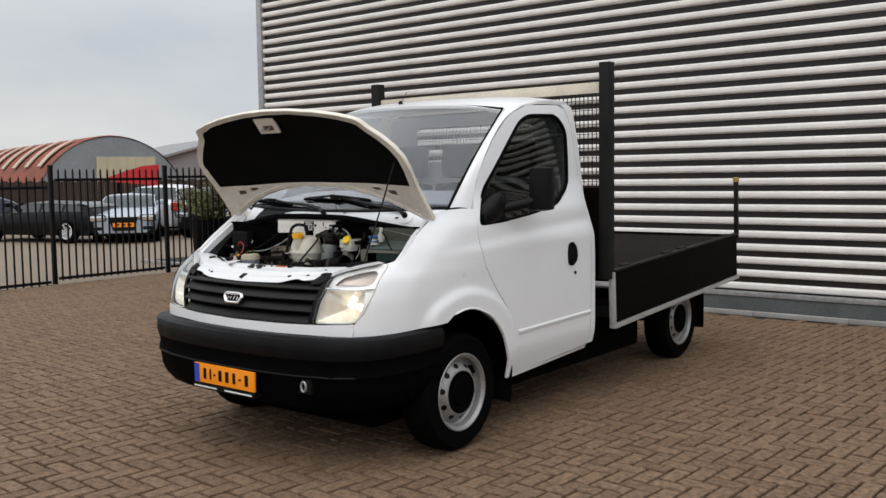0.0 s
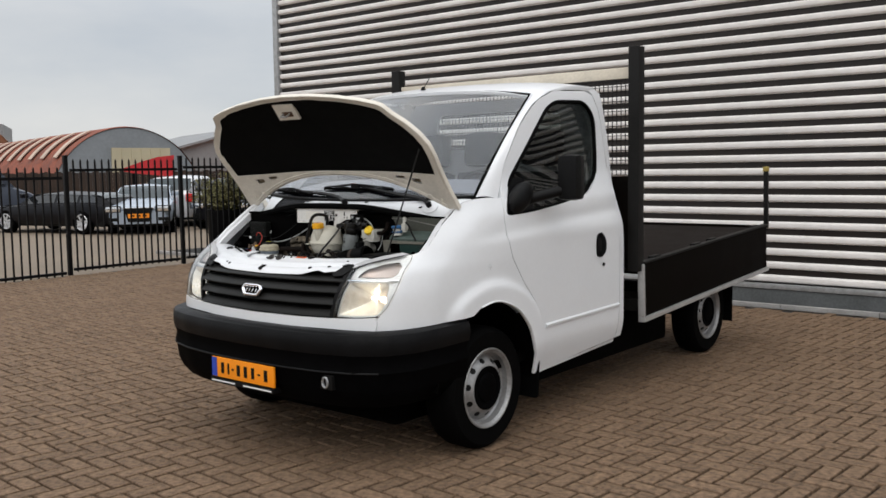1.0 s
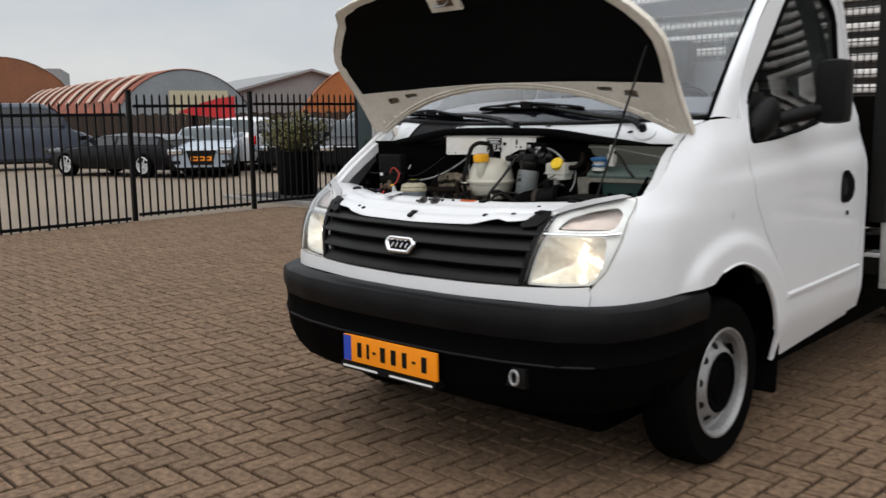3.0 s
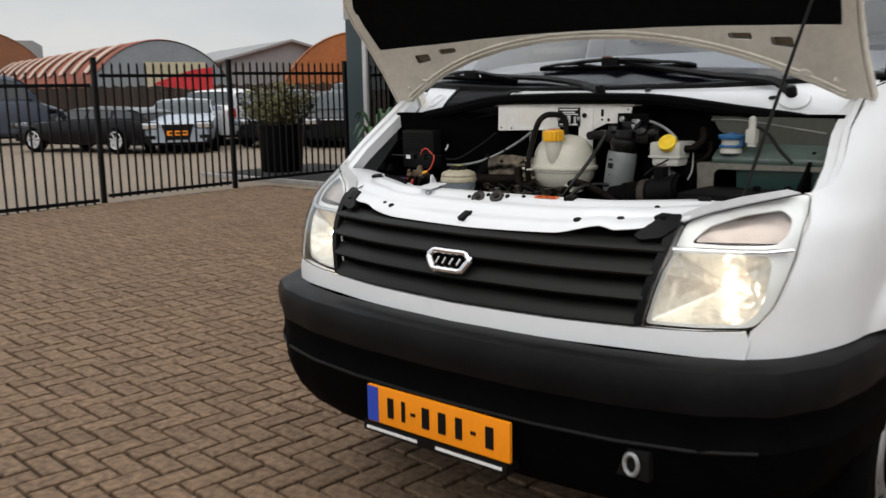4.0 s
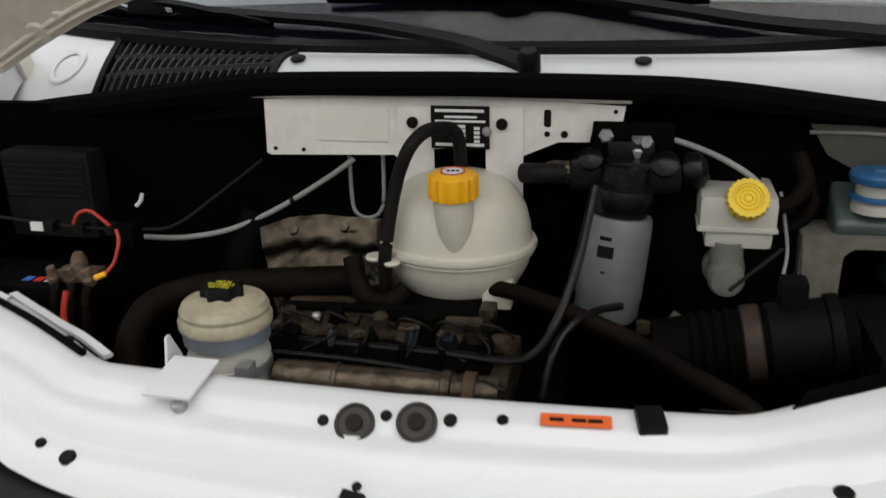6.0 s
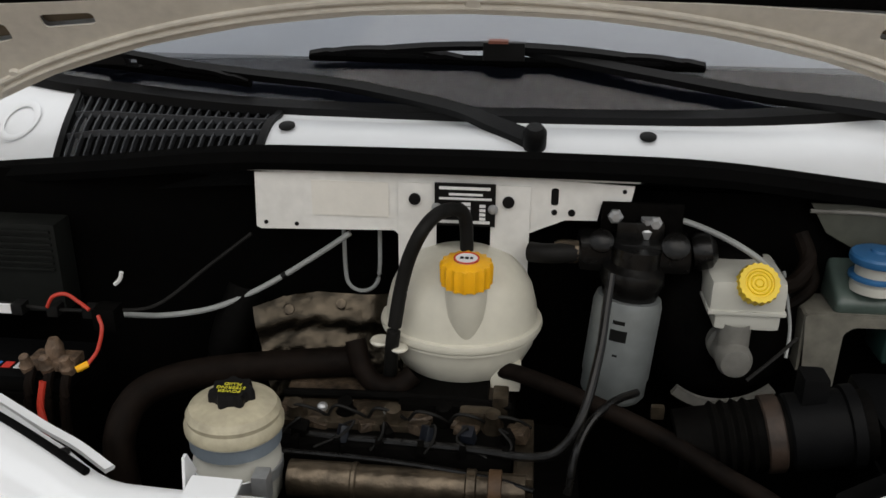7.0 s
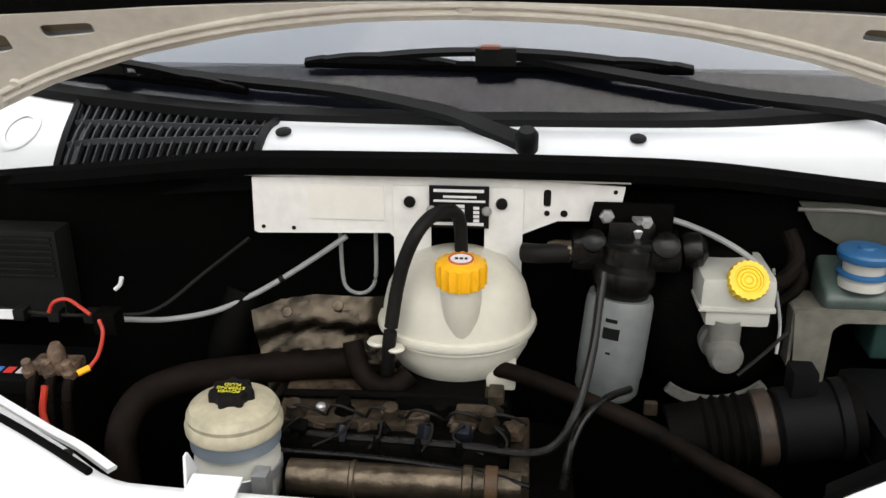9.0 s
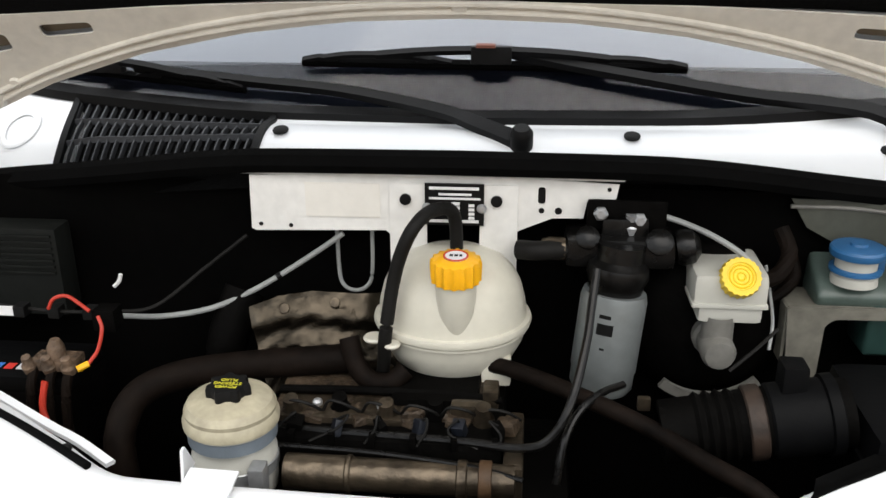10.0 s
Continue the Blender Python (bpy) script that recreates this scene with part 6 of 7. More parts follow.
m = Matrix.Translation(p + Vector((0, -0.001, 0.006))) @ pose(0, 0, 0, math.degrees(math.asin(t.z)), 0, 4)
part("warning_sticker", box((-0.035, -0.009, 0), (0.035, 0.009, 0.0012), m), mat("sticker_orange", (0.75, 0.13, 0.03), 0.5), slam)
for k in (-0.018, 0.004, 0.02):
    part("sticker_mark", box((k - 0.008, -0.003, 0.0013), (k + 0.006, 0.002, 0.0018), m), M_INK, slam)
for x, y, w, a in ((0.262, 0.262, 0.014, 10), (-0.014, 0.145, 0.012, -12), (0.545, 0.245, 0.016, -8), (0.585, 0.40, 0.016, 12), (-0.545, 0.225, 0.016, 14), (-0.62, 0.40, 0.012, 20)):
    p, t = on_slam(x, y)
    bm = box((-w, -0.018, 0.0), (w, 0.018, 0.012), Matrix.Translation(p) @ pose(0, 0, 0, math.degrees(math.asin(t.z)), 0, a), 0.003)
    part("plastic_clip", bm, M_BLACK, slam)
# white bracket tab and dark rubber buffers
p, t = on_slam(-0.245, 0.275)
part("bracket_tab", box((-0.028, -0.036, 0.0), (0.028, 0.036, 0.004), Matrix.Translation(p + Vector((0.008, -0.020, 0.009))) @ pose(0, 0, 0, 8, 0, -2), 0.001), M_WHITE, slam)
part("tab_ear", panel([(-0.035, 0.0), (0.012, 0.0), (0.004, 0.036), (-0.006, 0.036)], lambda u, v: Vector((-0.272 + 0.02 * u, 0.292 - u * 0.8, 1.088 + v)), step=0.03, thick=0.003), M_WHITE, slam)
stud("tab_bolt", -0.228, 0.232, [(0.008, 0.003), (0.008, 0.014), (0.006, 0.016), (0.0, 0.016)], M_GALV)
lip = smooth_path([(-0.378, 0.334, 1.070), (-0.43, 0.366, 1.076), (-0.477, 0.392, 1.077), (-0.53, 0.422, 1.080), (-0.60, 0.462, 1.084)], 4)
bm = bmesh.new()
add_sweep(bm, lip, [(-0.006, -0.003), (0.005, -0.003), (0.007, 0.0), (0.005, 0.003), (-0.006, 0.003)])
part("flange_lip", bm, M_WHITE, slam)
part("rubber_edge", tube([slam_at(-0.385, 0.90) + Vector((0, 0, 0.008)), slam_at(-0.45, 0.89) + Vector((0, 0, 0.008)), slam_at(-0.52, 0.89) + Vector((0, 0, 0.008)), slam_at(-0.60, 0.89) + Vector((0, 0, 0.008))], 0.0048), M_RUBBER, slam)
part("rubber_flap", panel([(0.40, 0.90), (0.60, 0.90), (0.60, 1.06), (0.42, 1.06)], lambda x, v: slam_at(x, min(1, v)) + Vector((0, max(0, v - 1) * 0.3, 0.006)), step=0.04, thick=0.004), M_RUBBER, slam)
for s in (1, -1):
    for x, y in ((0.67, 0.52), (0.74, 0.55)):
        part("rubber_buffer", lathe([(0.016, 0.0), (0.016, 0.006), (0.011, 0.009), (0.010, 0.018), (0.006, 0.021), (0.0, 0.021)], Matrix.Translation((s * x, y, 1.10)), 16), M_RUBBER, slam)

# white shelf between lamp and engine bay
for s in (1, -1):
    bm = bmesh.new()
    rows = []
    for k in range(9):
        x = 0.585 + 0.215 * k / 8
        zt = lerp_table([(0.585, 1.062), (0.63, 1.076), (0.70, 1.093), (0.775, 1.106), (0.81, 1.112)], x)
        a = nose_at(x, zt, -0.006)
        b = Vector((x, max(lerp_table(SLAM_Y, x), a.y + 0.03), 1.088 + 0.02 * (x - 0.4)))
        rows.append([bm.verts.new((s * p.x, p.y, p.z)) for p in (a, a.lerp(b, 0.3) + Vector((0, 0, 0.004)), a.lerp(b, 0.7) + Vector((0, 0, 0.004)), b, b - Vector((0, 0, 0.03)))])
    for p, q in zip(rows, rows[1:]):
        for i in range(4):
            bm.faces.new((p[i], q[i], q[i + 1], p[i + 1]))
    bmesh.ops.recalc_face_normals(bm, faces=bm.faces)
    part("lamp_shelf", bm, M_WHITE, slam)

# inner edge of the wing beside the bay
for s in (1, -1):
    bm = bmesh.new()
    rows = []
    for y, z in ((0.46, 1.115), (0.50, 1.142), (0.56, 1.19), (0.66, 1.268), (0.76, 1.335), (0.83, 1.374), (0.90, 1.388)):
        x = side_x(y, z)
        rows.append([bm.verts.new((s * xx, y + dy, zz)) for xx, dy, zz in ((x, 0, z), (x - 0.016, 0, z - 0.003), (x - 0.021, 0, z - 0.014), (x - 0.046, 0.0, z - 0.016), (x - 0.05, 0, z - 0.06))])
    for a, b in zip(rows, rows[1:]):
        for i in range(4):
            bm.faces.new((a[i], b[i], b[i + 1], a[i + 1]))
    bmesh.ops.recalc_face_normals(bm, faces=bm.faces)
    part("wing_gutter", bm, M_WHITE, truck)

# ---- raised bonnet ----
HINGE_Y, HINGE_Z, OPEN = 0.82, 1.385, 127.0
BO = [(0.0, 0.775), (0.2, 0.767), (0.4, 0.744), (0.56, 0.714), (0.665, 0.686), (0.695, 0.668), (0.725, 0.612), (0.785, 0.556), (0.845, 0.487), (0.878, 0.42), (0.882, 0.34), (0.872, 0.25), (0.868, 0.13), (0.874, -0.01)]
REAR = [(0.80, -0.012), (0.72, 0.03), (0.60, 0.086), (0.45, 0.136), (0.30, 0.168), (0.15, 0.186), (0.0, 0.191)]
bon_out = [(-x, s) for x, s in BO[::-1]][:-1] + BO + REAR[:-1] + [(-x, s) for x, s in REAR[::-1]]
D = Vector((0, math.cos(radians(OPEN)), math.sin(radians(OPEN))))
N = Vector((0, math.sin(radians(OPEN)), -math.cos(radians(OPEN))))


def bon_at(x, s, h=0.0):
    """On the open bonnet: s along it from the hinge, h out of its skin."""
    camber = 0.02 - 0.06 * (x / 0.87) ** 2 - 0.05 * max(0, s - 0.5) ** 2 / 0.06
    return Vector((x, HINGE_Y, HINGE_Z)) + D * s + N * (camber + h)


bonnet = part("bonnet", panel(bon_out, lambda x, s: bon_at(x, s), step=0.05, thick=0.003), M_WHITE, truck, "raised white bonnet with cream frame and black lining")
PADO = [(0.0, 0.750), (0.2, 0.742), (0.4, 0.718), (0.54, 0.690), (0.64, 0.660), (0.672, 0.640), (0.70, 0.592), (0.76, 0.535), (0.815, 0.470), (0.842, 0.41), (0.845, 0.34), (0.835, 0.25), (0.83, 0.222)]
pad_out = [(-x, s) for x, s in PADO[::-1]][:-1] + PADO + [(0.6, 0.216), (0.3, 0.216), (0.0, 0.216), (-0.3, 0.216), (-0.6, 0.216)]
holes = []
for s in (1, -1):
    for cx, cs, w, h, sk in ((0.54, 0.184, 0.036, 0.011, 0.10), (0.66, 0.165, 0.032, 0.017, 0.25)):
        holes.append(round2([(s * (cx - w), cs - h + sk * w * 0.5), (s * (cx + w), cs - h - sk * w * 0.5), (s * (cx + w), cs + h), (s * (cx - w), cs + h)], 0.008))


def frame_h(x, s):
    """Relief of the pressed inner frame."""
    return -0.022


part("inner_frame", panel(bon_out, lambda x, s: bon_at(x * 0.992, s * 0.992 + 0.003, frame_h(x, s)), [pad_out] + holes, step=0.045, thick=0.003), M_CREAM, bonnet, "cream pressed inner frame with slots")
for k, h in enumerate(holes):
    part("frame_slot", panel(h, lambda x, s: bon_at(x, s, -0.010), step=0.05, thick=0.002), mat("slot_brown", (0.16, 0.13, 0.09), 0.7) if k == 0 else bpy.data.materials["slot_brown"], bonnet)
part("lining", panel(pad_out, lambda x, s: bon_at(x, s, -0.016 - 0.006 * math.sin(9 * x) * math.sin(11 * s)), step=0.06, thick=0.004), M_PAD, bonnet, "black sound-deadening lining")
bm = bmesh.new()
edge = [bon_at(x, s, -0.011) for x, s in refine(bon_out, 0.05)]
add_sweep(bm, edge, [(-0.004, -0.013), (0.004, -0.013), (0.005, 0.0), (0.003, 0.013), (-0.004, 0.013)], tuple(N), closed=True)
part("folded_edge", bm, M_CREAM, bonnet)
# double rib along the rear arch
for off in (0.010, 0.024):
    bm = bmesh.new()
    rr = [(x, s + off) for x, s in REAR] + [(-x, s + off) for x, s in REAR[::-1][1:]]
    add_sweep(bm, smooth_path([bon_at(x, s, -0.026) for x, s in rr], 3), ring2(0.0045, 8), tuple(N))
    part("frame_rib", bm, M_CREAM, bonnet)
m = Matrix.Translation(bon_at(-0.06, 0.665, -0.028)) @ Matrix((Vector((1, 0, 0)), D, -N)).transposed().to_4x4()
latch = part("latch_plate", box((-0.085, -0.055, -0.004), (0.085, 0.05, 0.010), m, 0.004), M_CREAM, bonnet)
part("latch_slot", box((-0.03, -0.03, 0.0102), (0.05, 0.0, 0.014), m), mat("latch_rust", (0.10, 0.055, 0.03), 0.7), latch)
part("striker", tube([m @ Vector((-0.02, -0.01, 0.01)), m @ Vector((-0.02, -0.01, 0.045)), m @ Vector((0.03, -0.01, 0.045)), m @ Vector((0.03, -0.01, 0.01))], 0.005, smooth=False), M_GALV, latch)
for x, s, r in ((-0.70, 0.06, 0.022), (0.70, 0.06, 0.022), (-0.65, 0.09, 0.01), (0.0, 0.205, 0.012)):
    part("frame_dimple", lathe([(r, 0.0), (r * 0.8, 0.005), (0.0, 0.006)], Matrix.Translation(bon_at(x, s, -0.024)) @ (-N).to_track_quat("Z", "Y").to_matrix().to_4x4(), 20), M_CREAM, bonnet)
for s in (1, -1):
    h0 = Vector((s * 0.80, HINGE_Y + 0.01, HINGE_Z - 0.025))
    bm = bmesh.new()
    add_sweep(bm, smooth_path([h0 + Vector((0, 0.02, -0.04)), h0, h0 + Vector((0, -0.03, 0.02)), bon_at(s * 0.78, 0.06, -0.02)], 5), [(-0.016, -0.003), (0.016, -0.003), (0.016, 0.003), (-0.016, 0.003)], (1, 0, 0))
    part("hinge", bm, M_CREAM, bonnet)
part("prop_rod", tube([(0.676, 0.391, 1.07), (0.704, 0.424, 1.20), (0.757, 0.487, 1.45), bon_at(0.806, 0.394, -0.03)], 0.0045, 8), M_POST, truck, "thin black bonnet prop rod")

# ---- cowl, vent, seal, wipers ----
COWL0 = [(0.0, 0.668, 1.347), (0.25, 0.675, 1.343), (0.55, 0.72, 1.305), (0.70, 0.75, 1.283), (0.84, 0.80, 1.255)]
COWL1 = [(0.0, 0.79, 1.374), (0.28, 0.797, 1.376), (0.605, 0.85, 1.388), (0.75, 0.90, 1.395), (0.845, 0.945, 1.40)]


def curve3(tab, x):
    return Vector((x, lerp_table([(a, b) for a, b, _ in tab], abs(x)), lerp_table([(a, c) for a, _, c in tab], abs(x))))


def cowl_at(x, v):
    a, b = curve3(COWL0, x), curve3(COWL1, x)
    p = a.lerp(b, v)
    p.z += 0.012 * math.sin(math.pi * min(1, v * 1.2)) * (1 if abs(x) < 0.6 else 0.5)
    return p


M_VENT = mat("weathered_vent_plastic", (0.034, 0.036, 0.040), 0.45, vary=0.25, scale=14, bump=0.05, spec=0.35)
vent2 = [(-0.612, 0.02), (-0.289, 0.02), (-0.285, 0.98), (-0.617, 0.98)]
cowl = part("cowl_panel", panel([(-0.84, 0.0), (0.84, 0.0), (0.84, 1.0), (-0.84, 1.0)], cowl_at, [vent2], step=0.06, thick=0.003), M_WHITE, truck, "white cowl panel below the windscreen")
vent = part("cowl_vent", panel(vent2, lambda x, v: cowl_at(x, v) + Vector((0, 0.01, -0.045)), step=0.08, thick=0.003), M_PAD, truck, "black plastic cowl vent with slats")
for k in range(21):
    x = -0.607 + k * 0.0154
    bm = bmesh.new()
    add_sweep(bm, [cowl_at(x - 0.008 * (1 - j / 4) ** 2 - 0.004 * j / 4, 0.06 + 0.88 * j / 4) + Vector((0, 0, -0.004)) for j in range(5)], [(-0.0013, -0.006), (0.0013, -0.006), (0.0013, 0.003), (-0.0013, 0.003)])
    part("vent_slat", bm, M_VENT, vent)
for v in (0.36, 0.66):
    bm = bmesh.new()
    add_sweep(bm, [cowl_at(-0.608 + 0.316 * j / 6, v) + Vector((0, 0, -0.002)) for j in range(7)], [(-0.0022, -0.005), (0.0022, -0.005), (0.0022, 0.004), (-0.0022, 0.004)])
    part("vent_bar", bm, M_VENT, vent)
bm = bmesh.new()
add_sweep(bm, [cowl_at(x, v) + Vector((0, 0, 0.002)) for x, v in refine(vent2, 0.09)], [(-0.006, -0.004), (0.006, -0.004), (0.005, 0.004), (-0.005, 0.004)], (0, 0, 1), closed=True)
part("vent_rim", bm, M_BLACK, vent)
bm = bmesh.new()
add_sweep(bm, smooth_path([curve3(COWL0, -0.84 + 1.68 * k / 24) + Vector((0, -0.012, 0.004)) for k in range(25)], 2), [(-0.018, -0.012), (-0.006, -0.018), (0.012, -0.016), (0.018, -0.004), (0.014, 0.010), (0.002, 0.016), (-0.012, 0.012)])
part("cowl_seal", bm, M_RUBBER, truck, "black rubber seal along the cowl")
bm = bmesh.new()
add_sweep(bm, smooth_path([curve3(COWL1, -0.84 + 1.68 * k / 24) + Vector((0, 0.006, 0.002)) for k in range(25)], 2), [(-0.016, -0.008), (0.016, -0.008), (0.016, 0.006), (-0.010, 0.012)])
part("cowl_trim", bm, M_BLACK, truck)
for x in (-0.259, 0.237, 0.60):
    part("cowl_clip", lathe([(0.0115, 0.0), (0.0115, 0.002), (0.008, 0.004), (0.0, 0.0045)], Matrix.Translation(cowl_at(x, 0.42) + Vector((0, 0, 0.003))) @ pose(0, 0, 0, 18, 0, 0), 18), M_INK, cowl)


def on_cowl(x, v, lift):
    """A frame lying on the cowl at x, v, its z out of the panel."""
    n = (cowl_at(x + 0.02, v) - cowl_at(x - 0.02, v)).cross(cowl_at(x, v + 0.1) - cowl_at(x, v - 0.1)).normalized()
    return Matrix.Translation(cowl_at(x, v) + n * lift) @ n.to_track_quat("Z", "Y").to_matrix().to_4x4()


part("cowl_dimple", lathe([(0.038, 0.0), (0.035, 0.0010), (0.031, 0.0010), (0.027, 0.0)], on_cowl(-0.705, 0.5, 0.0016), 32), M_WHITE, cowl)
part("pivot_dimple", lathe([(0.045, 0.0), (0.043, 0.003), (0.036, 0.004), (0.0, 0.004)], on_cowl(0.655, 0.45, 0.0015), 28), M_WHITE, cowl)


def wiper(pivot, arm, blade, label):
    w = part("wiper", lathe([(0.016, -0.01), (0.016, 0.014), (0.011, 0.022), (0.0, 0.022)], Matrix.Translation(pivot) @ pose(0, 0, 0, 20, 0, 0), 18), M_BLACK, truck, label)
    path = smooth_path([pivot] + arm, 5)
    bm = bmesh.new()
    n = len(path)
    up = Vector((0, -0.6, 0.8))
    rings = []
    for k, q in enumerate(path):
        d = (path[min(k + 1, n - 1)] - path[max(k - 1, 0)]).normalized()
        sd = d.cross(up).normalized()
        tw = 0.014 - 0.008 * k / n
        rings.append([bm.verts.new(q + sd * a * tw + up * b) for a, b in ((-1, -0.005), (1, -0.005), (0.8, 0.006), (-0.8, 0.006))])
    for a, b in zip(rings, rings[1:]):
        for i in range(4):
            bm.faces.new((a[i], a[(i + 1) % 4], b[(i + 1) % 4], b[i]))
    bm.faces.new(rings[0]), bm.faces.new(rings[-1][::-1])
    part("wiper_arm", bm, M_BLACK, w)
    a, b = blade
    mid = (a + b) / 2 + up * 0.024
    bm = bmesh.new()
    add_sweep(bm, smooth_path([a.lerp(b, 0.20) + up * 0.010, a.lerp(b, 0.34) + up * 0.020, mid, a.lerp(b, 0.66) + up * 0.020, a.lerp(b, 0.80) + up * 0.010], 5), [(-0.006, -0.004), (0.006, -0.004), (0.005, 0.004), (-0.005, 0.004)], tuple(up))
    part("blade_bow", bm, M_BLACK, w)
    for t in (0.20, 0.80):
        bm = bmesh.new()
        add_sweep(bm, smooth_path([a.lerp(b, t - 0.15) + up * 0.001, a.lerp(b, t - 0.08) + up * 0.009, a.lerp(b, t) + up * 0.011, a.lerp(b, t + 0.08) + up * 0.009, a.lerp(b, t + 0.15) + up * 0.001], 4), [(-0.005, -0.003), (0.005, -0.003), (0.004, 0.003), (-0.004, 0.003)], tuple(up))
        part("blade_yoke", bm, M_BLACK, w)
    for t in (0.05, 0.35, 0.65, 0.95):
        bm = bmesh.new()
        add_sweep(bm, [a.lerp(b, t - 0.045) - up * 0.003, a.lerp(b, t) + up * 0.004, a.lerp(b, t + 0.045) - up * 0.003], [(-0.005, -0.003), (0.005, -0.003), (0.004, 0.003), (-0.004, 0.003)], tuple(up))
        part("blade_claw", bm, M_BLACK, w)
    bm = bmesh.new()
    add_sweep(bm, [a.lerp(b, k / 10) - up * 0.007 for k in range(11)], [(-0.003, -0.008), (0.003, -0.008), (0.006, 0.002), (0.005, 0.005), (-0.005, 0.005), (-0.006, 0.002)], tuple(up))
    part("blade_rubber", bm, M_RUBBER, w)
    part("blade_link", box((-0.03, -0.009, -0.020), (0.03, 0.009, 0.006), Matrix.Translation(mid), 0.002), M_BLACK, w)
    return w


G = lambda u, v: ws_at(u, v) + Vector((0, -0.014, 0.014))  # noqa: E731
w = wiper(cowl_at(0.645, 0.5) + Vector((0, 0, 0.01)), [Vector((0.58, 0.812, 1.395)), G(0.48, 0.022), G(0.32, 0.052), G(0.18, 0.078), G(0.07, 0.100)], (G(-0.30, 0.082), G(0.385, 0.074)), "black wiper with blade at rest on the glass")
part("link_rivet", box((-0.028, -0.011, 0.012), (0.0, 0.011, 0.016), Matrix.Translation(G(0.05, 0.083) + Vector((0, -0.010, 0.012)))), mat("worn_red_brown", (0.16, 0.05, 0.03), 0.6), w)
wiper(Vector((0.085, 0.697, 1.370)), [Vector((0.02, 0.738, 1.384)), Vector((-0.04, 0.778, 1.394)), G(-0.22, 0.030), G(-0.40, 0.038), G(-0.62, 0.046)], (G(-0.95, 0.035), G(-0.40, 0.03)), "black wiper with cranked arm at rest")

# ---- bumper details ----
for x0, x1, z in ((0.48, 0.62, 0.552), (0.52, 0.62, 0.585), (0.30, 0.36, 0.615), (-0.62, -0.48, 0.552)):
    bm = bmesh.new()
    add_sweep(bm, [Vector((x, bump_plan(x / 1.0 * 0.98, 0.022).y, z)) for x in (x0, (x0 + x1) / 2, x1)], ring2(0.005, 6))
    part("bumper_rib", bm, M_GREYBUMP, bumper)
bm = bmesh.new()
add_sweep(bm, [bump_plan(-0.72 + 1.26 * k / 20, 0.012) + Vector((0, 0, 0.546)) for k in range(21)], ring2(0.006, 6))
part("bumper_ridge", bm, M_GREYBUMP, bumper)
bm = bmesh.new()
ringp = [Vector((0.59 + 0.018 * math.cos(a), 0.026, 0.492 + 0.026 * math.sin(a))) for a in [2 * math.pi * k / 20 for k in range(20)]]
add_sweep(bm, ringp, ring2(0.006, 8), (0, 1, 0), closed=True)
part("towing_eye", bm, M_GALV, bumper, "small steel towing eye")
part("eye_recess", box((0.545, 0.030, 0.455), (0.635, 0.07, 0.53), None, 0.004), M_INK, bumper)

# ---- mirrors, antenna, cab interior ----
for s in (1, -1):
    mirror = part("door_mirror", box((s * 1.145 - 0.068, 1.44, 1.365), (s * 1.145 + 0.068, 1.55, 1.632), pose(0, 0, 0), 0.045), M_BLACK, truck, "black plastic door mirror")
    part("mirror_glass", box((s * 1.145 - 0.052, 1.550, 1.39), (s * 1.145 + 0.052, 1.553, 1.61), None, 0.001), M_MIRROR, mirror)
    part("mirror_arm", tube([(s * 0.90, 1.30, 1.36), (s * 1.0, 1.36, 1.39), (s * 1.09, 1.46, 1.42), (s * 1.16, 1.50, 1.44)], 0.032, 12), M_BLACK, mirror)
    tri = [(1.083, 1.288), (1.40, 1.31), (1.42, 1.40), (1.36, 1.50), (1.25, 1.505)]
    bm = panel(tri, lambda y, z, s=s: Vector((s * (side_x(y, z) + 0.003), y, z)), step=0.05, thick=0.012)
    part("mirror_base", bm, M_BLACK, mirror)
    dome = lathe([(0.0, -1.0), (0.5, -0.87), (0.87, -0.5), (1.0, 0.0), (0.87, 0.5), (0.5, 0.87), (0.0, 1.0)], Matrix.Translation((s * 0.950, 1.255, 1.388)) @ pose(0, 0, 0, 34, 0, 0) @ Matrix.Diagonal((0.055, 0.125, 0.075, 1.0)), 24)
    part("mirror_foot", dome, M_BLACK, mirror)
ant = part("antenna", lathe([(0.017, 0.0), (0.014, 0.012), (0.008, 0.022), (0.0, 0.024)], Matrix.Translation((-0.009, 1.54, roof_z(0, 1.54) + 0.001)), 16), M_BLACK, truck, "short black roof antenna")
part("antenna_rod", tube([(-0.009, 1.54, 2.08), (-0.005, 1.60, 2.16)], 0.003, 6, smooth=False), M_BLACK, ant)
M_DASHTOP = mat("pale_dash_top", (0.27, 0.285, 0.315), 0.55, vary=0.08, scale=4, bump=0.03)
dash = part("dashboard", panel([(-0.80, 0.0), (0.80, 0.0), (0.84, 0.5), (0.84, 1.0), (-0.84, 1.0), (-0.84, 0.5)], lambda x, v: Vector((x, 0.905 + 0.12 * (x / 0.8) ** 2 + 0.40 * v, 1.437 + 0.062 * v - 0.03 * x * x)), step=0.08, thick=0.02), M_DASHTOP, truck, "pale grey dashboard top")
part("dash_front", box((-0.84, 1.27, 0.9), (0.84, 1.36, 1.44), None, 0.03), M_DASH, dash)
bm = bmesh.new()
ringp = [Vector((0.42, 1.50, 1.36)) + Vector((0.19 * math.cos(a), 0.08 * math.sin(a), 0.17 * math.sin(a))) for a in [2 * math.pi * k / 32 for k in range(32)]]
add_sweep(bm, ringp, ring2(0.015, 10), (0, -0.9, 0.43), closed=True)
sw = part("steering_wheel", bm, M_BLACK, truck)
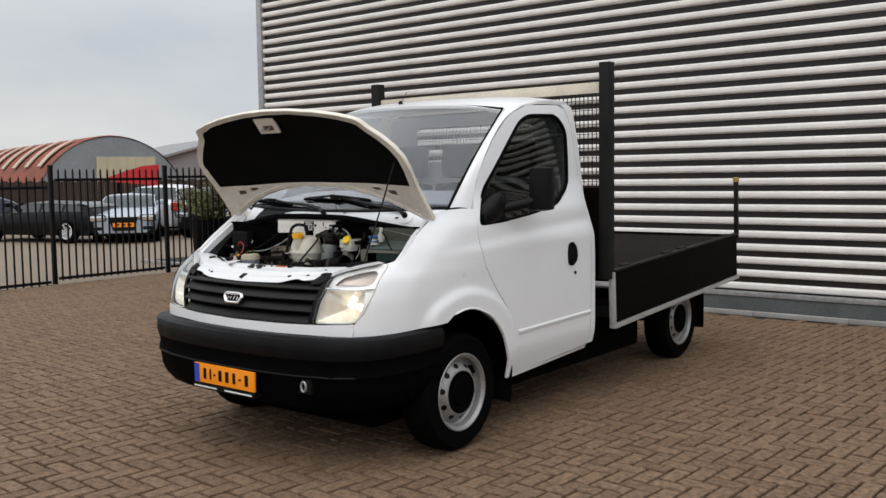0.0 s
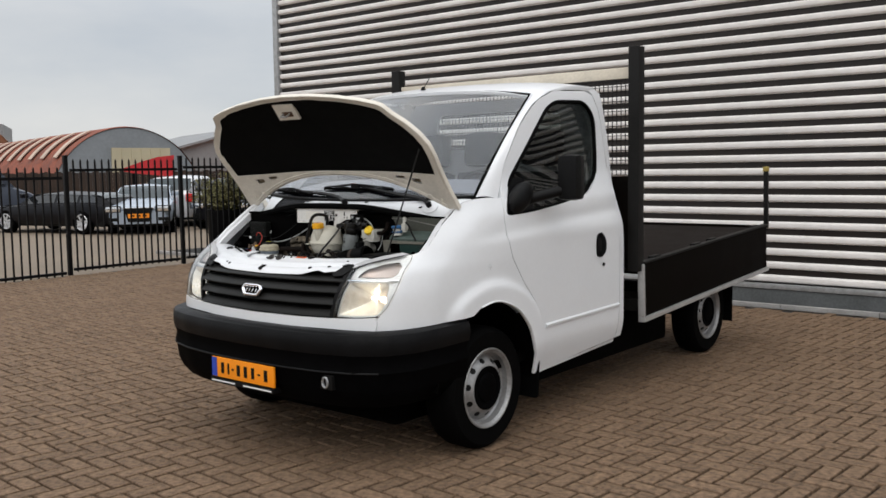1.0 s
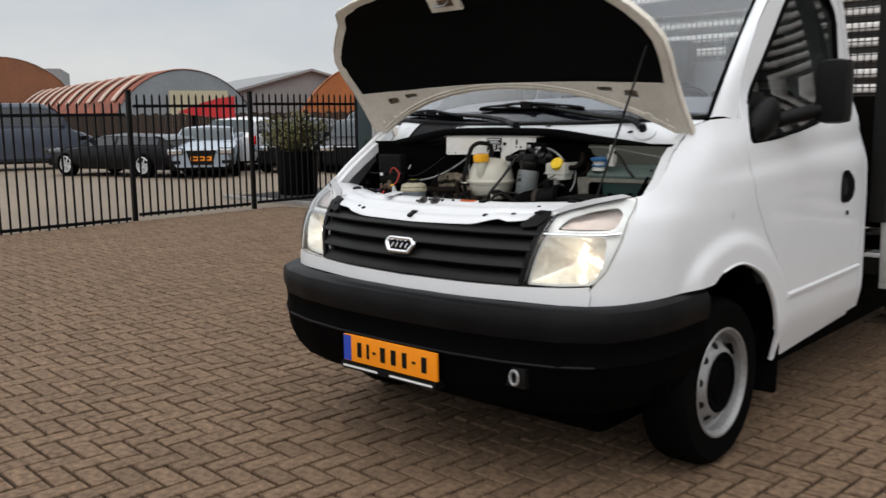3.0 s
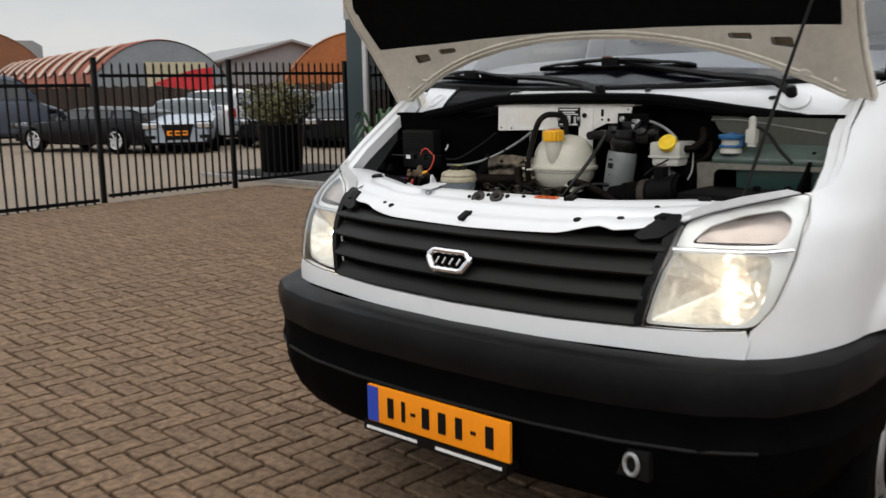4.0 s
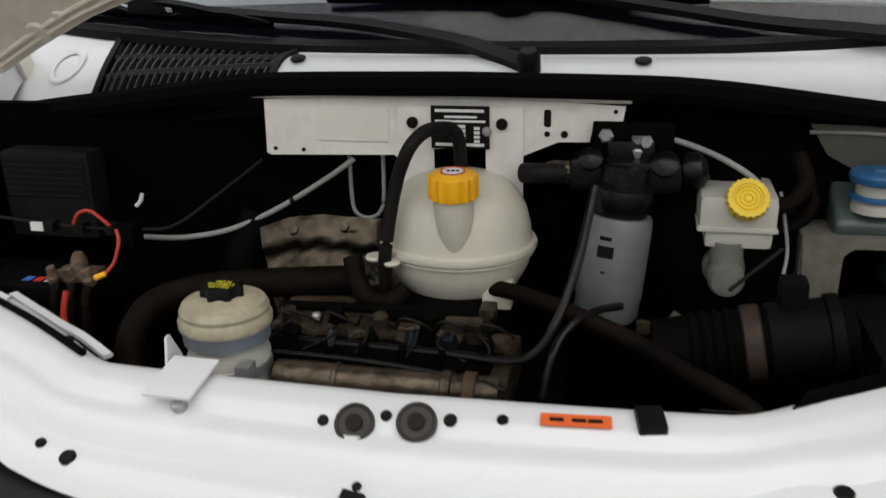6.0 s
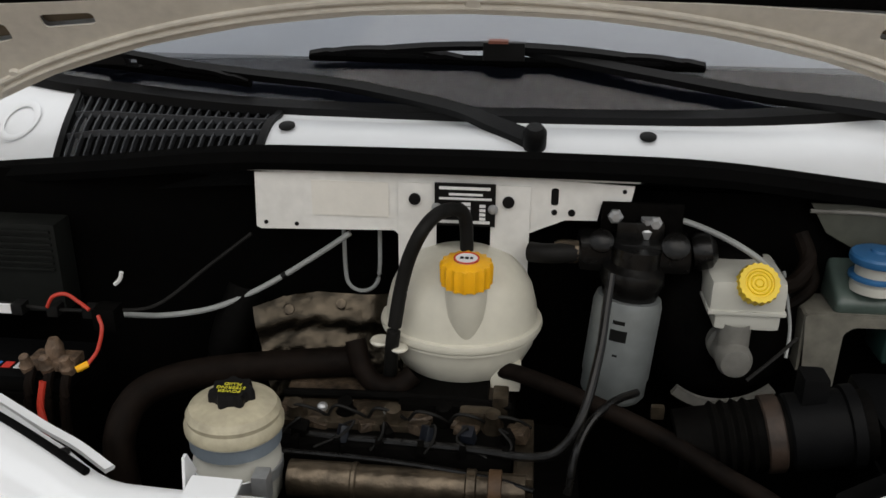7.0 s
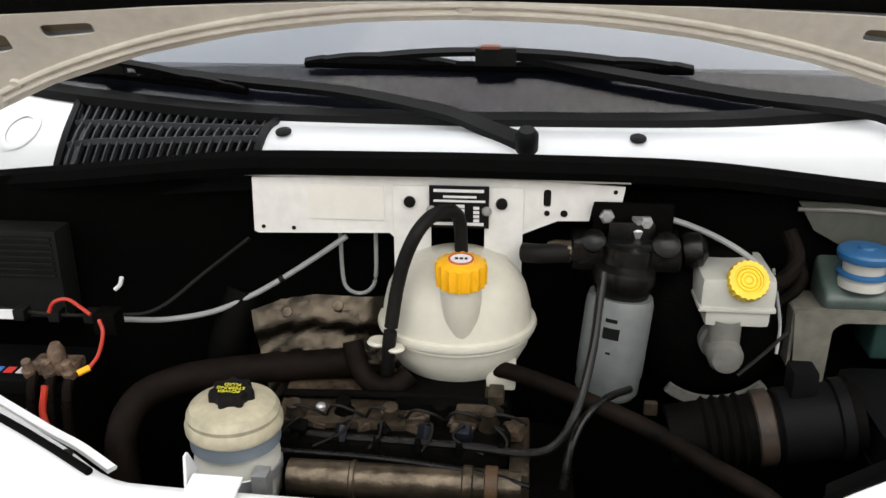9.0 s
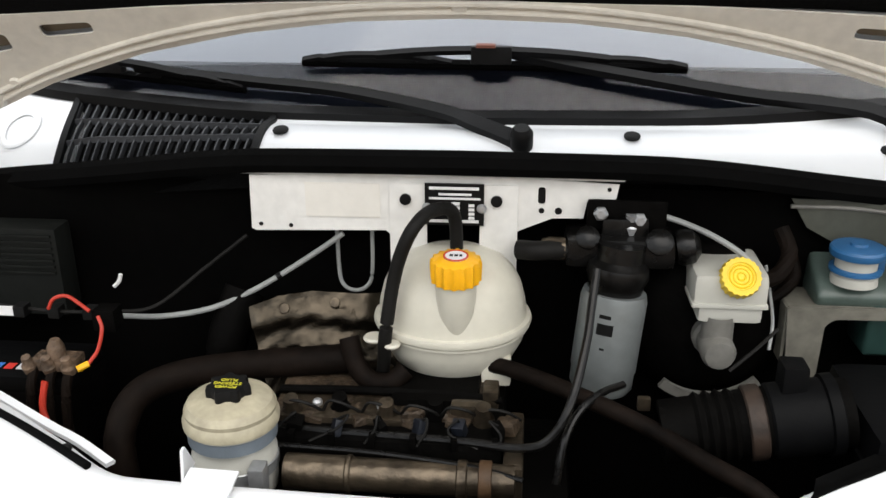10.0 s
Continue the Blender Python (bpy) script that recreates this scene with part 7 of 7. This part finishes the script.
part("steering_hub", box((0.24, 1.49, 1.33), (0.60, 1.52, 1.39), None, 0.012), M_BLACK, sw)
for x0, x1 in ((0.24, 0.70), (-0.25, 0.19), (-0.74, -0.30)):
    c = (x0 + x1) / 2
    seat = part("seat", box((x0 + 0.015, 1.62, 0.82), (x1 - 0.015, 2.12, 0.98), None, 0.05), M_SEAT, truck, "dark grey cloth cab seat")
    part("backrest", box((x0 + 0.02, 0, 0), (x1 - 0.02, 0.13, 0.60), Matrix.Translation((0, 2.06, 0.95)) @ pose(0, 0, 0, -10), 0.05), M_SEAT, seat)
    part("headrest", box((c - 0.15, 0, 0), (c + 0.15, 0.12, 0.25), Matrix.Translation((0, 2.17, 1.575)) @ pose(0, 0, 0, -6), 0.058), M_SEAT, seat)


# ---- the neighbouring yard: parked cars, planter, trailer ----
def carpaint(name, c, rough=0.25, metal=0.3, coat=0.5):
    return mat(name, c, rough, metal=metal, vary=0.06, scale=3, bump=0.005, coat=coat, spec=0.2 if max(c) < 0.1 else 0.5)


M_SILVER, M_CARBLACK, M_CARWHITE = carpaint("silver_car_paint", (0.36, 0.42, 0.50)), carpaint("black_car_paint", (0.003, 0.003, 0.005), 0.3, 0.0, 0.0), carpaint("white_car_paint", (0.7, 0.7, 0.72), metal=0.0)
M_VANGREY, M_BLUEGREY = carpaint("grey_van_paint", (0.055, 0.064, 0.085), 0.35, 0.1, 0.05), carpaint("blue_grey_car_paint", (0.24, 0.30, 0.38))
M_CARGLASS = mat("dark_car_glass", (0.012, 0.014, 0.016), 0.04, vary=0.05, bump=0, spec=0.9)
M_SCREEN = mat("car_windscreen", (0.030, 0.042, 0.046), 0.06, vary=0.1, bump=0, spec=0.5)
M_TAIL = mat("red_tail_lamp", (0.65, 0.02, 0.02), 0.25, vary=0.1, bump=0)
M_RIM = mat("alloy_rim", (0.62, 0.63, 0.65), 0.3, metal=0.6, vary=0.1, bump=0)


def car(name, label, paint, at, turn, L=4.7, W=1.82, H=1.45, kind="estate", front_plate=True, red_lamps=True, low=1.0):
    """A parked car facing -y at turn 0: lofted body, glass, wheels, lamps."""
    th = base(name, label, "van" if kind == "van" else "car", at, turn=turn, group="parked vehicles in the yard")
    hood, belt = (0.78, 0.92) if kind != "van" else (1.15, 1.25)
    # along the car, from nose (0) to tail (1): lower body's top line and roof line
    if kind == "van":
        top = [(0, 0.75), (0.04, 0.95), (0.14, 1.15), (0.20, 1.25), (0.97, 1.25), (1, 1.2)]
        roof = [(0.14, 1.15), (0.26, H * 0.93), (0.34, H), (0.96, H), (1.0, H * 0.95)]
        g0, g1 = 0.14, 1.0
    elif kind == "hatch":
        top = [(0, 0.60), (0.05, 0.72), (0.2, 0.86), (0.28, 0.92), (0.9, 0.98), (1, 0.92)]
        roof = [(0.25, 0.90), (0.42, H * 0.96), (0.55, H), (0.85, H * 0.97), (0.95, 1.15), (1.0, 0.93)]
        g0, g1 = 0.25, 1.0
    else:
        top = [(0, 0.58), (0.03, 0.68), (0.15, 0.80), (0.26, 0.88), (0.9, 0.95), (1, 0.88)]
        roof = [(0.26, 0.88), (0.40, H * 0.95), (0.50, H), (0.80, H * 0.97), (0.93, 1.15), (0.99, 0.90)]
        g0, g1 = 0.26, 0.99
    top, roof, H = [(t, z * low) for t, z in top], [(t, z * low) for t, z in roof], H * low
    n = 44
    bm = bmesh.new()
    rows = []
    for k in range(n + 1):
        t = k / n
        y = -L / 2 + t * L
        plan = min(1.0, (1 - abs(2 * t - 1) ** 5 * 0.22))
        w = W / 2 * plan
        zt = lerp_table(top, t)
        zb = 0.26 + 0.12 * max(0, abs(2 * t - 1) - 0.8)
        prof = [(w * 0.90, zb), (w * 0.985, zb + 0.10), (w, (zb + zt) * 0.5), (w * 0.985, zt - 0.08), (w * 0.95, zt - 0.015), (w * 0.88, zt)]
        if g0 <= t <= g1:
            zr = max(zt, lerp_table(roof, t))
            f = (zr - zt) / (H - zt + 1e-6)
            prof += [(w * (0.88 - 0.12 * f), zt + (zr - zt) * 0.85), (w * (0.80 - 0.16 * f), zr - 0.02 * f), (0.0, zr + 0.02 * f)]
        else:
            prof += [(w * 0.7, zt + 0.012), (w * 0.4, zt + 0.03), (0.0, zt + 0.035)]
        full = [Vector((x, y, z)) for x, z in prof] + [Vector((-x, y, z)) for x, z in prof[-2::-1]]
        rows.append([bm.verts.new(p) for p in full])
    for a, b in zip(rows, rows[1:]):
        for i in range(len(a) - 1):
            bm.faces.new((a[i], a[i + 1], b[i + 1], b[i]))
    bm.faces.new(rows[0])
    bm.faces.new(rows[-1][::-1])
    body = part("body", bm, paint, th)

    def skin_x(t, f):
        w = W / 2 * min(1.0, (1 - abs(2 * t - 1) ** 5 * 0.22))
        zt = lerp_table(top, t)
        zr = max(zt, lerp_table(roof, t))
        ff = (zr - zt) / (H - zt + 1e-6)
        return w * (0.88 - 0.12 * ff * f / 0.85) + 0.006, zt + (zr - zt) * f

    if kind == "van":
        spans = [(0.20, 0.36), (0.39, 0.64), (0.67, 0.93)]
    elif kind == "hatch":
        spans = [(0.36, 0.60), (0.62, 0.86)]
    else:
        spans = [(0.35, 0.57), (0.59, 0.75), (0.77, 0.89)]
    for s in (1, -1):
        for t0, t1 in spans:
            bm = bmesh.new()
            lo, hi = [], []
            for k in range(7):
                t = t0 + (t1 - t0) * k / 6
                xa, za = skin_x(t, 0.10)
                xb, zb2 = skin_x(t, 0.80)
                lo.append(bm.verts.new((s * xa, -L / 2 + t * L, za)))
                hi.append(bm.verts.new((s * xb, -L / 2 + t * L, zb2)))
            for k in range(6):
                bm.faces.new((lo[k], lo[k + 1], hi[k + 1], hi[k]))
            thicken(bm, 0.004)
            part("side_window", bm, M_CARGLASS, body)
        for t in (0.185, 0.80):
            r = 0.32 if kind != "van" else 0.34
            m = pose(s * (W / 2 - 0.02), -L / 2 + t * L, r, 0, 90 * s, 0)
            wh = part("wheel", lathe([(0.2, 0.0), (r - 0.02, 0.005), (r, -0.03), (r, -0.18), (r - 0.03, -0.2), (0.2, -0.2)], m, 28), M_RUBBER, th)
            bm = lathe([(0.215, 0.003), (0.205, 0.010), (0.19, 0.004), (0.185, -0.03), (0.05, -0.04), (0.0, -0.02)], m, 24)
            for k in range(7):
                a = 360 * k / 7
                add_box(bm, (0.03, -0.022, -0.035), (0.2, 0.022, 0.006), m @ pose(0, 0, 0, 0, 0, a), 0.004)
            part("rim", bm, M_RIM, wh)
        part("wing_mirror", box((s * (W / 2 - 0.04) - 0.09, -L / 2 + (0.34 if kind != "van" else 0.20) * L, 0.96 if kind != "van" else 1.3), (s * (W / 2 - 0.04) + 0.13, -L / 2 + (0.34 if kind != "van" else 0.20) * L + 0.10, 1.08 if kind != "van" else 1.55), None, 0.03), paint, body)
        part("headlight", box((s * W * 0.36 - 0.19, -L / 2 - 0.008, 0.60), (s * W * 0.36 + 0.17, -L / 2 + 0.16, 0.74), pose(0, 0, 0), 0.03), M_CHROME, body)
        if red_lamps:
            part("tail_light", box((s * W * 0.40 - 0.10, L / 2 - 0.12, 0.74), (s * W * 0.40 + 0.09, L / 2 + 0.012, 0.98), None, 0.03), M_TAIL, body)

    def screen(ta, tb, tag):
        bm = bmesh.new()
        rows = []
        for t in [ta + (tb - ta) * k / 5 for k in range(6)]:
            w = W / 2
            zt = lerp_table(top, t)
            zr = max(zt, lerp_table(roof, t))
            ff = (zr - zt) / (H - zt + 1e-6)
            hw = w * (0.86 - 0.18 * ff)
            rows.append([bm.verts.new((u * hw, -L / 2 + t * L, zr + 0.02 * ff * (1 - u * u) + 0.008)) for u in (-1, -0.6, 0, 0.6, 1)])
        for a, b in zip(rows, rows[1:]):
            for i in range(4):
                bm.faces.new((a[i], a[i + 1], b[i + 1], b[i]))
        thicken(bm, 0.004)
        part(tag, bm, M_SCREEN, body)

    if kind == "van":
        screen(0.15, 0.27, "windscreen")
    else:
        screen(roof[0][0] + 0.012, roof[1][0] + 0.01, "windscreen")
        screen(roof[3][0] + 0.03, roof[4][0] + 0.02, "rear_screen")
    grl = bmesh.new()
    fr = [grl.verts.new((x, -L / 2 - 0.016, z)) for x, z in ((-0.26, 0.34), (0.26, 0.34), (0.36, 0.69), (-0.36, 0.69))]
    bk = [grl.verts.new((x, -L / 2 + 0.06, z)) for x, z in ((-0.26, 0.34), (0.26, 0.34), (0.36, 0.69), (-0.36, 0.69))]
    grl.faces.new(fr), grl.faces.new(bk[::-1])
    for k in range(4):
        grl.faces.new((fr[k], fr[(k + 1) % 4], bk[(k + 1) % 4], bk[k]))
    part("front_grille", grl, M_INK, body)
    part("bonnet_gap", box((-W * 0.36, -L / 2 + 0.03, 0.705), (W * 0.36, -L / 2 + 0.10, 0.715), None, 0.002), M_INK, body)
    for s in (1, -1):
        part("fog_intake", box((s * W * 0.36 - 0.14, -L / 2 - 0.004, 0.36), (s * W * 0.36 + 0.12, -L / 2 + 0.10, 0.45), None, 0.015), M_INK, body)
        part("lamp_surround", box((s * W * 0.36 - 0.21, -L / 2 - 0.004, 0.585), (s * W * 0.36 + 0.19, -L / 2 + 0.14, 0.755), None, 0.02), M_CARGLASS, body)
    part("grille_rim", box((-0.39, -L / 2 - 0.010, 0.68), (0.39, -L / 2 + 0.05, 0.715), None, 0.012), M_CHROME, body)
    part("lower_intake", box((-0.75, -L / 2 + 0.01, 0.27), (0.75, -L / 2 + 0.12, 0.36), None, 0.02), M_INK, body)
    if front_plate:
        part("number_plate", box((-0.26, -L / 2 - 0.022, 0.44), (0.26, -L / 2 - 0.012, 0.55)), M_PLATE, body)
        for x in (-0.15, 0.0, 0.15):
            part("plate_mark", box((x - 0.05, -L / 2 - 0.025, 0.475), (x + 0.05, -L / 2 - 0.022, 0.52)), M_INK, body)
    part("rear_plate", box((-0.26, L / 2 - 0.01, 0.72), (0.26, L / 2 + 0.012, 0.83)), M_PLATE, body)
    part("underside", box((-W / 2 * 0.86, -L / 2 + 0.25, 0.20), (W / 2 * 0.86, L / 2 - 0.25, 0.45), None, 0.03), M_INK, body)
    return th


def place_front(front, turn, L):
    """The middle of a car whose nose stands at a point."""
    a = radians(turn)
    return (front[0] - math.sin(a) * L / 2, front[1] + math.cos(a) * L / 2, -0.03)


car("parked_estate", "silver estate car parked nose-on with orange plate", M_SILVER, place_front((-16.9, 10.1), 52, 4.8), 52, L=4.8, W=1.72, H=1.27)
car("parked_wagon", "black estate car parked side-on with alloy wheels", M_CARBLACK, (-20.0, 9.9, -0.03), -75, L=4.5, H=1.28, red_lamps=False, low=0.86)
car("parked_van", "dark grey delivery van parked behind the fence", M_VANGREY, (-26.0, 9.3, -0.03), 158, L=5.0, W=1.95, H=2.0, kind="van")
car("parked_hatchback", "white hatchback with red tail lamps", M_CARWHITE, (-20.2, 14.0, -0.03), 215, L=4.0, W=1.75, H=1.5, kind="hatch")
car("parked_hatchback", "black hatchback half hidden by the shrub", M_CARBLACK, (-17.9, 14.2, -0.03), 35, L=4.1, W=1.75, H=1.45, kind="hatch", front_plate=False)
car("parked_hatchback", "dark hatchback beside the shrub", M_CARBLACK, (-16.3, 14.9, -0.03), 40, L=4.1, W=1.75, H=1.42, kind="hatch", front_plate=False)
car("parked_car", "blue-grey car near the hall's corner", M_BLUEGREY, place_front((-18.2, 16.8), 42, 4.4), 42, L=4.4, W=1.8, H=1.65, kind="hatch", front_plate=False)

wall_bm = bmesh.new()
for k in range(120):
    add_box(wall_bm, (k * 0.12, -0.012 * (k % 2), 0.0), (k * 0.12 + 0.112, 0.03, 1.66 + 0.03 * math.sin(k * 1.7)))
yard_wall = tagged(part("board_fence", wall_bm, mat("dark_brown_boards", (0.035, 0.020, 0.013), 0.8, vary=0.4, scale=1.5, bump=0.1, random_tint=0.25), None, smooth=False), "dark brown board fence behind the parked cars", "board fence", kind="structure")
yard_wall.matrix_world = pose(-31.5, 10.2, -0.03, 0, 0, 49)
tr = base("tipper_trailer", "red tipper trailer with raised wedge body", "trailer", (-24.2, 15.2, -0.03), turn=57)
bm = bmesh.new()
pr = [(-1.0, 1.70), (-0.55, 1.60), (0.80, 1.45), (0.86, 2.20), (0.30, 2.14), (-0.25, 1.98)]
va = [bm.verts.new((x, -0.5, z)) for x, z in pr]
vb = [bm.verts.new((x, 0.9, z)) for x, z in pr]
bm.faces.new(va), bm.faces.new(vb[::-1])
for k in range(6):
    bm.faces.new((va[k], vb[k], vb[(k + 1) % 6], va[(k + 1) % 6]))
part("tipper_body", bm, M_REDTARP, tr, smooth=False)
part("body_rib", box((0.28, -0.53, 1.54), (0.34, -0.501, 2.12)), M_REDTARP, tr)
part("body_rib", box((0.78, -0.54, 1.48), (0.85, -0.501, 2.18)), M_REDTARP, tr)
part("chassis", box((-1.0, -0.3, 0.7), (1.0, 0.7, 0.85), None, 0.02), M_INK, tr)
for x in (-0.5, 0.6):
    part("strut", box((x - 0.06, 0.1, 0.85), (x + 0.06, 0.3, 1.62), None, 0.01), M_INK, tr)
    for y in (-0.3, 0.75):
        part("wheel", lathe([(0.0, 0.0), (0.3, 0.0), (0.36, -0.03), (0.36, -0.17), (0.3, -0.2), (0.0, -0.2)], pose(x, y, 0.36, 90, 0, 0), 24), M_RUBBER, tr)

# planter with a scruffy shrub
pot = base("planter", "tall dark planter with a scruffy evergreen shrub", "planter", (-10.80, 8.20, 0.02))
part("pot", lathe([(0.0, 0.0), (0.33, 0.0), (0.35, 0.03), (0.39, 0.70), (0.40, 0.74), (0.40, 0.80), (0.37, 0.80), (0.365, 0.72), (0.0, 0.70)], None, 36), M_GREYBOX, pot)
rs = random.Random(11)
M_LEAF = mat("shrub_leaf", (0.115, 0.115, 0.034), 0.6, vary=0.4, scale=3, bump=0.05, random_tint=0.4, second=(0.085, 0.065, 0.024))
M_TWIG = mat("shrub_twig", (0.06, 0.045, 0.03), 0.8, vary=0.3)
bmt, lv, lf = bmesh.new(), [], []
for k in range(150):
    a, sp = rs.uniform(0, 2 * math.pi), rs.uniform(0.05, 0.70)
    h = rs.uniform(0.22, 0.80) * (1.05 - 0.45 * sp)
    p0 = Vector((0.1 * math.cos(a), 0.1 * math.sin(a), 0.70))
    p2 = Vector((sp * math.cos(a), sp * math.sin(a), 0.72 + h))
    p1 = p0.lerp(p2, 0.5) + Vector((0, 0, 0.10))
    path = smooth_path([p0, p1, p2], 4)
    add_sweep(bmt, path, ring2(0.005, 4))
    for j in range(34):
        q = path[rs.randint(2, len(path) - 1)] + Vector((rs.gauss(0, 0.05), rs.gauss(0, 0.05), rs.gauss(0, 0.05)))
        d = Vector((rs.gauss(0, 1), rs.gauss(0, 1), rs.gauss(0.3, 0.8))).normalized()
        s = d.orthogonal().normalized() * rs.uniform(0.012, 0.022)
        ln = d * rs.uniform(0.035, 0.075)
        b = len(lv)
        lv += [tuple(q), tuple(q + ln * 0.5 + s), tuple(q + ln), tuple(q + ln * 0.5 - s)]
        lf.append((b, b + 1, b + 2, b + 3))
part("twigs", bmt, M_TWIG, pot)
me = bpy.data.meshes.new("foliage")
me.from_pydata(lv, [], lf)
me.materials.append(M_LEAF)
ob = new("foliage", me)
ob.parent = pot


# added palm before the shop glass, standing in for leaves reflected in it
palm = base("reflection_palm", "green potted palm with long drooping leaves, added for a reflection in the glass", "plant", (-6.75, 6.50, 0.0))
part("pot", lathe([(0.0, 0.0), (0.15, 0.0), (0.16, 0.02), (0.20, 0.40), (0.21, 0.42), (0.19, 0.42), (0.185, 0.38), (0.0, 0.37)], None, 28), M_GREYBOX, palm)
M_PALM = mat("palm_leaf", (0.030, 0.085, 0.030), 0.45, vary=0.35, scale=5, bump=0.05, random_tint=0.25)
for k in range(26):
    a, reach, top = rs.uniform(0, 2 * math.pi), rs.uniform(0.22, 0.48), rs.uniform(0.75, 1.15)
    u = Vector((math.cos(a), math.sin(a), 0))
    path = smooth_path([Vector((0, 0, 0.38)), u * reach * 0.35 + Vector((0, 0, 0.38 + (top - 0.38) * 0.75)), u * reach * 0.7 + Vector((0, 0, top)), u * reach + Vector((0, 0, top - rs.uniform(0.06, 0.22)))], 4)
    bm = bmesh.new()
    side = Vector((-u.y, u.x, 0))
    lr = []
    for j, q in enumerate(path):
        w = 0.004 + 0.020 * math.sin(math.pi * min(1, j / (len(path) - 1)) ** 1.4)
        lr.append((bm.verts.new(q - side * w + Vector((0, 0, 0.006))), bm.verts.new(q), bm.verts.new(q + side * w + Vector((0, 0, 0.006)))))
    for p, q in zip(lr, lr[1:]):
        bm.faces.new((p[0], p[1], q[1], q[0]))
        bm.faces.new((p[1], p[2], q[2], q[1]))
    thicken(bm, 0.0015)
    part("leaf", bm, M_PALM, palm)


# ---- paving bricks: herringbone, the nearest as parts ----
def brick_bm(L, W):
    bm = bmesh.new()
    c, t = 0.0035, 0.026
    lo = [bm.verts.new((x, y, -t)) for x, y in ((-L, -W), (L, -W), (L, W), (-L, W))]
    hi = [bm.verts.new((x, y, -0.004)) for x, y in ((-L, -W), (L, -W), (L, W), (-L, W))]
    tp = [bm.verts.new((x, y, 0.0)) for x, y in ((-L + c, -W + c), (L - c, -W + c), (L - c, W - c), (-L + c, W - c))]
    for a, b in ((lo, hi), (hi, tp)):
        for k in range(4):
            bm.faces.new((a[k], a[(k + 1) % 4], b[(k + 1) % 4], b[k]))
    bm.faces.new(tp)
    return bm


U = 0.1045
LAID = pose(0, 0, 0, 0, 0, -4.0)
bx = part("brick", brick_bm(U - 0.0084, U / 2 - 0.0084), M_BRICK, sub, smooth=False)
bv, bf = [tuple(v.co) for v in bx.data.vertices], [tuple(p.vertices) for p in bx.data.polygons]
rnd = random.Random(4)
far_v, far_f, near_n = [], [], 0
for j in range(-88, 74):
    for i in range(-96, 86):
        if (i - j) % 4 == 0:
            cx, cy, turn = (i + 1) * U, (j + 0.5) * U, 0.0
        elif (i - j) % 4 == 3:
            cx, cy, turn = (i + 0.5) * U, (j + 1) * U, 90.0
        else:
            continue
        q = LAID @ Vector((cx, cy, 0))
        cx, cy, turn = q.x, q.y, turn - 4.0
        if not (-9.3 < cx < 6.4 and -6.0 < cy < WALL_Y - 0.22):
            continue
        z, tx, ty = rnd.uniform(-0.0025, 0.0015), rnd.uniform(-1.0, 1.0), rnd.uniform(-1.0, 1.0)
        m = pose(cx + rnd.uniform(-0.0012, 0.0012), cy + rnd.uniform(-0.0012, 0.0012), z, tx, ty, turn + rnd.uniform(-0.5, 0.5))
        if -0.9 < cx < 1.6 and -1.9 < cy < 0.4 and near_n < 300:
            ob = bx if near_n == 0 else new("brick", bx.data)
            ob.parent = sub
            ob.matrix_local = m
            near_n += 1
        else:
            s = len(far_v)
            far_v += [tuple(m @ Vector(v)) for v in bv]
            far_f += [tuple(s + k for k in f) for f in bf]
me = bpy.data.meshes.new("bricks")
me.from_pydata(far_v, [], far_f)
me.materials.append(M_BRICK)
ob = new("bricks", me)
ob.parent = sub
tagged(ob, "weathered brown paving bricks in herringbone", kind="stuff")
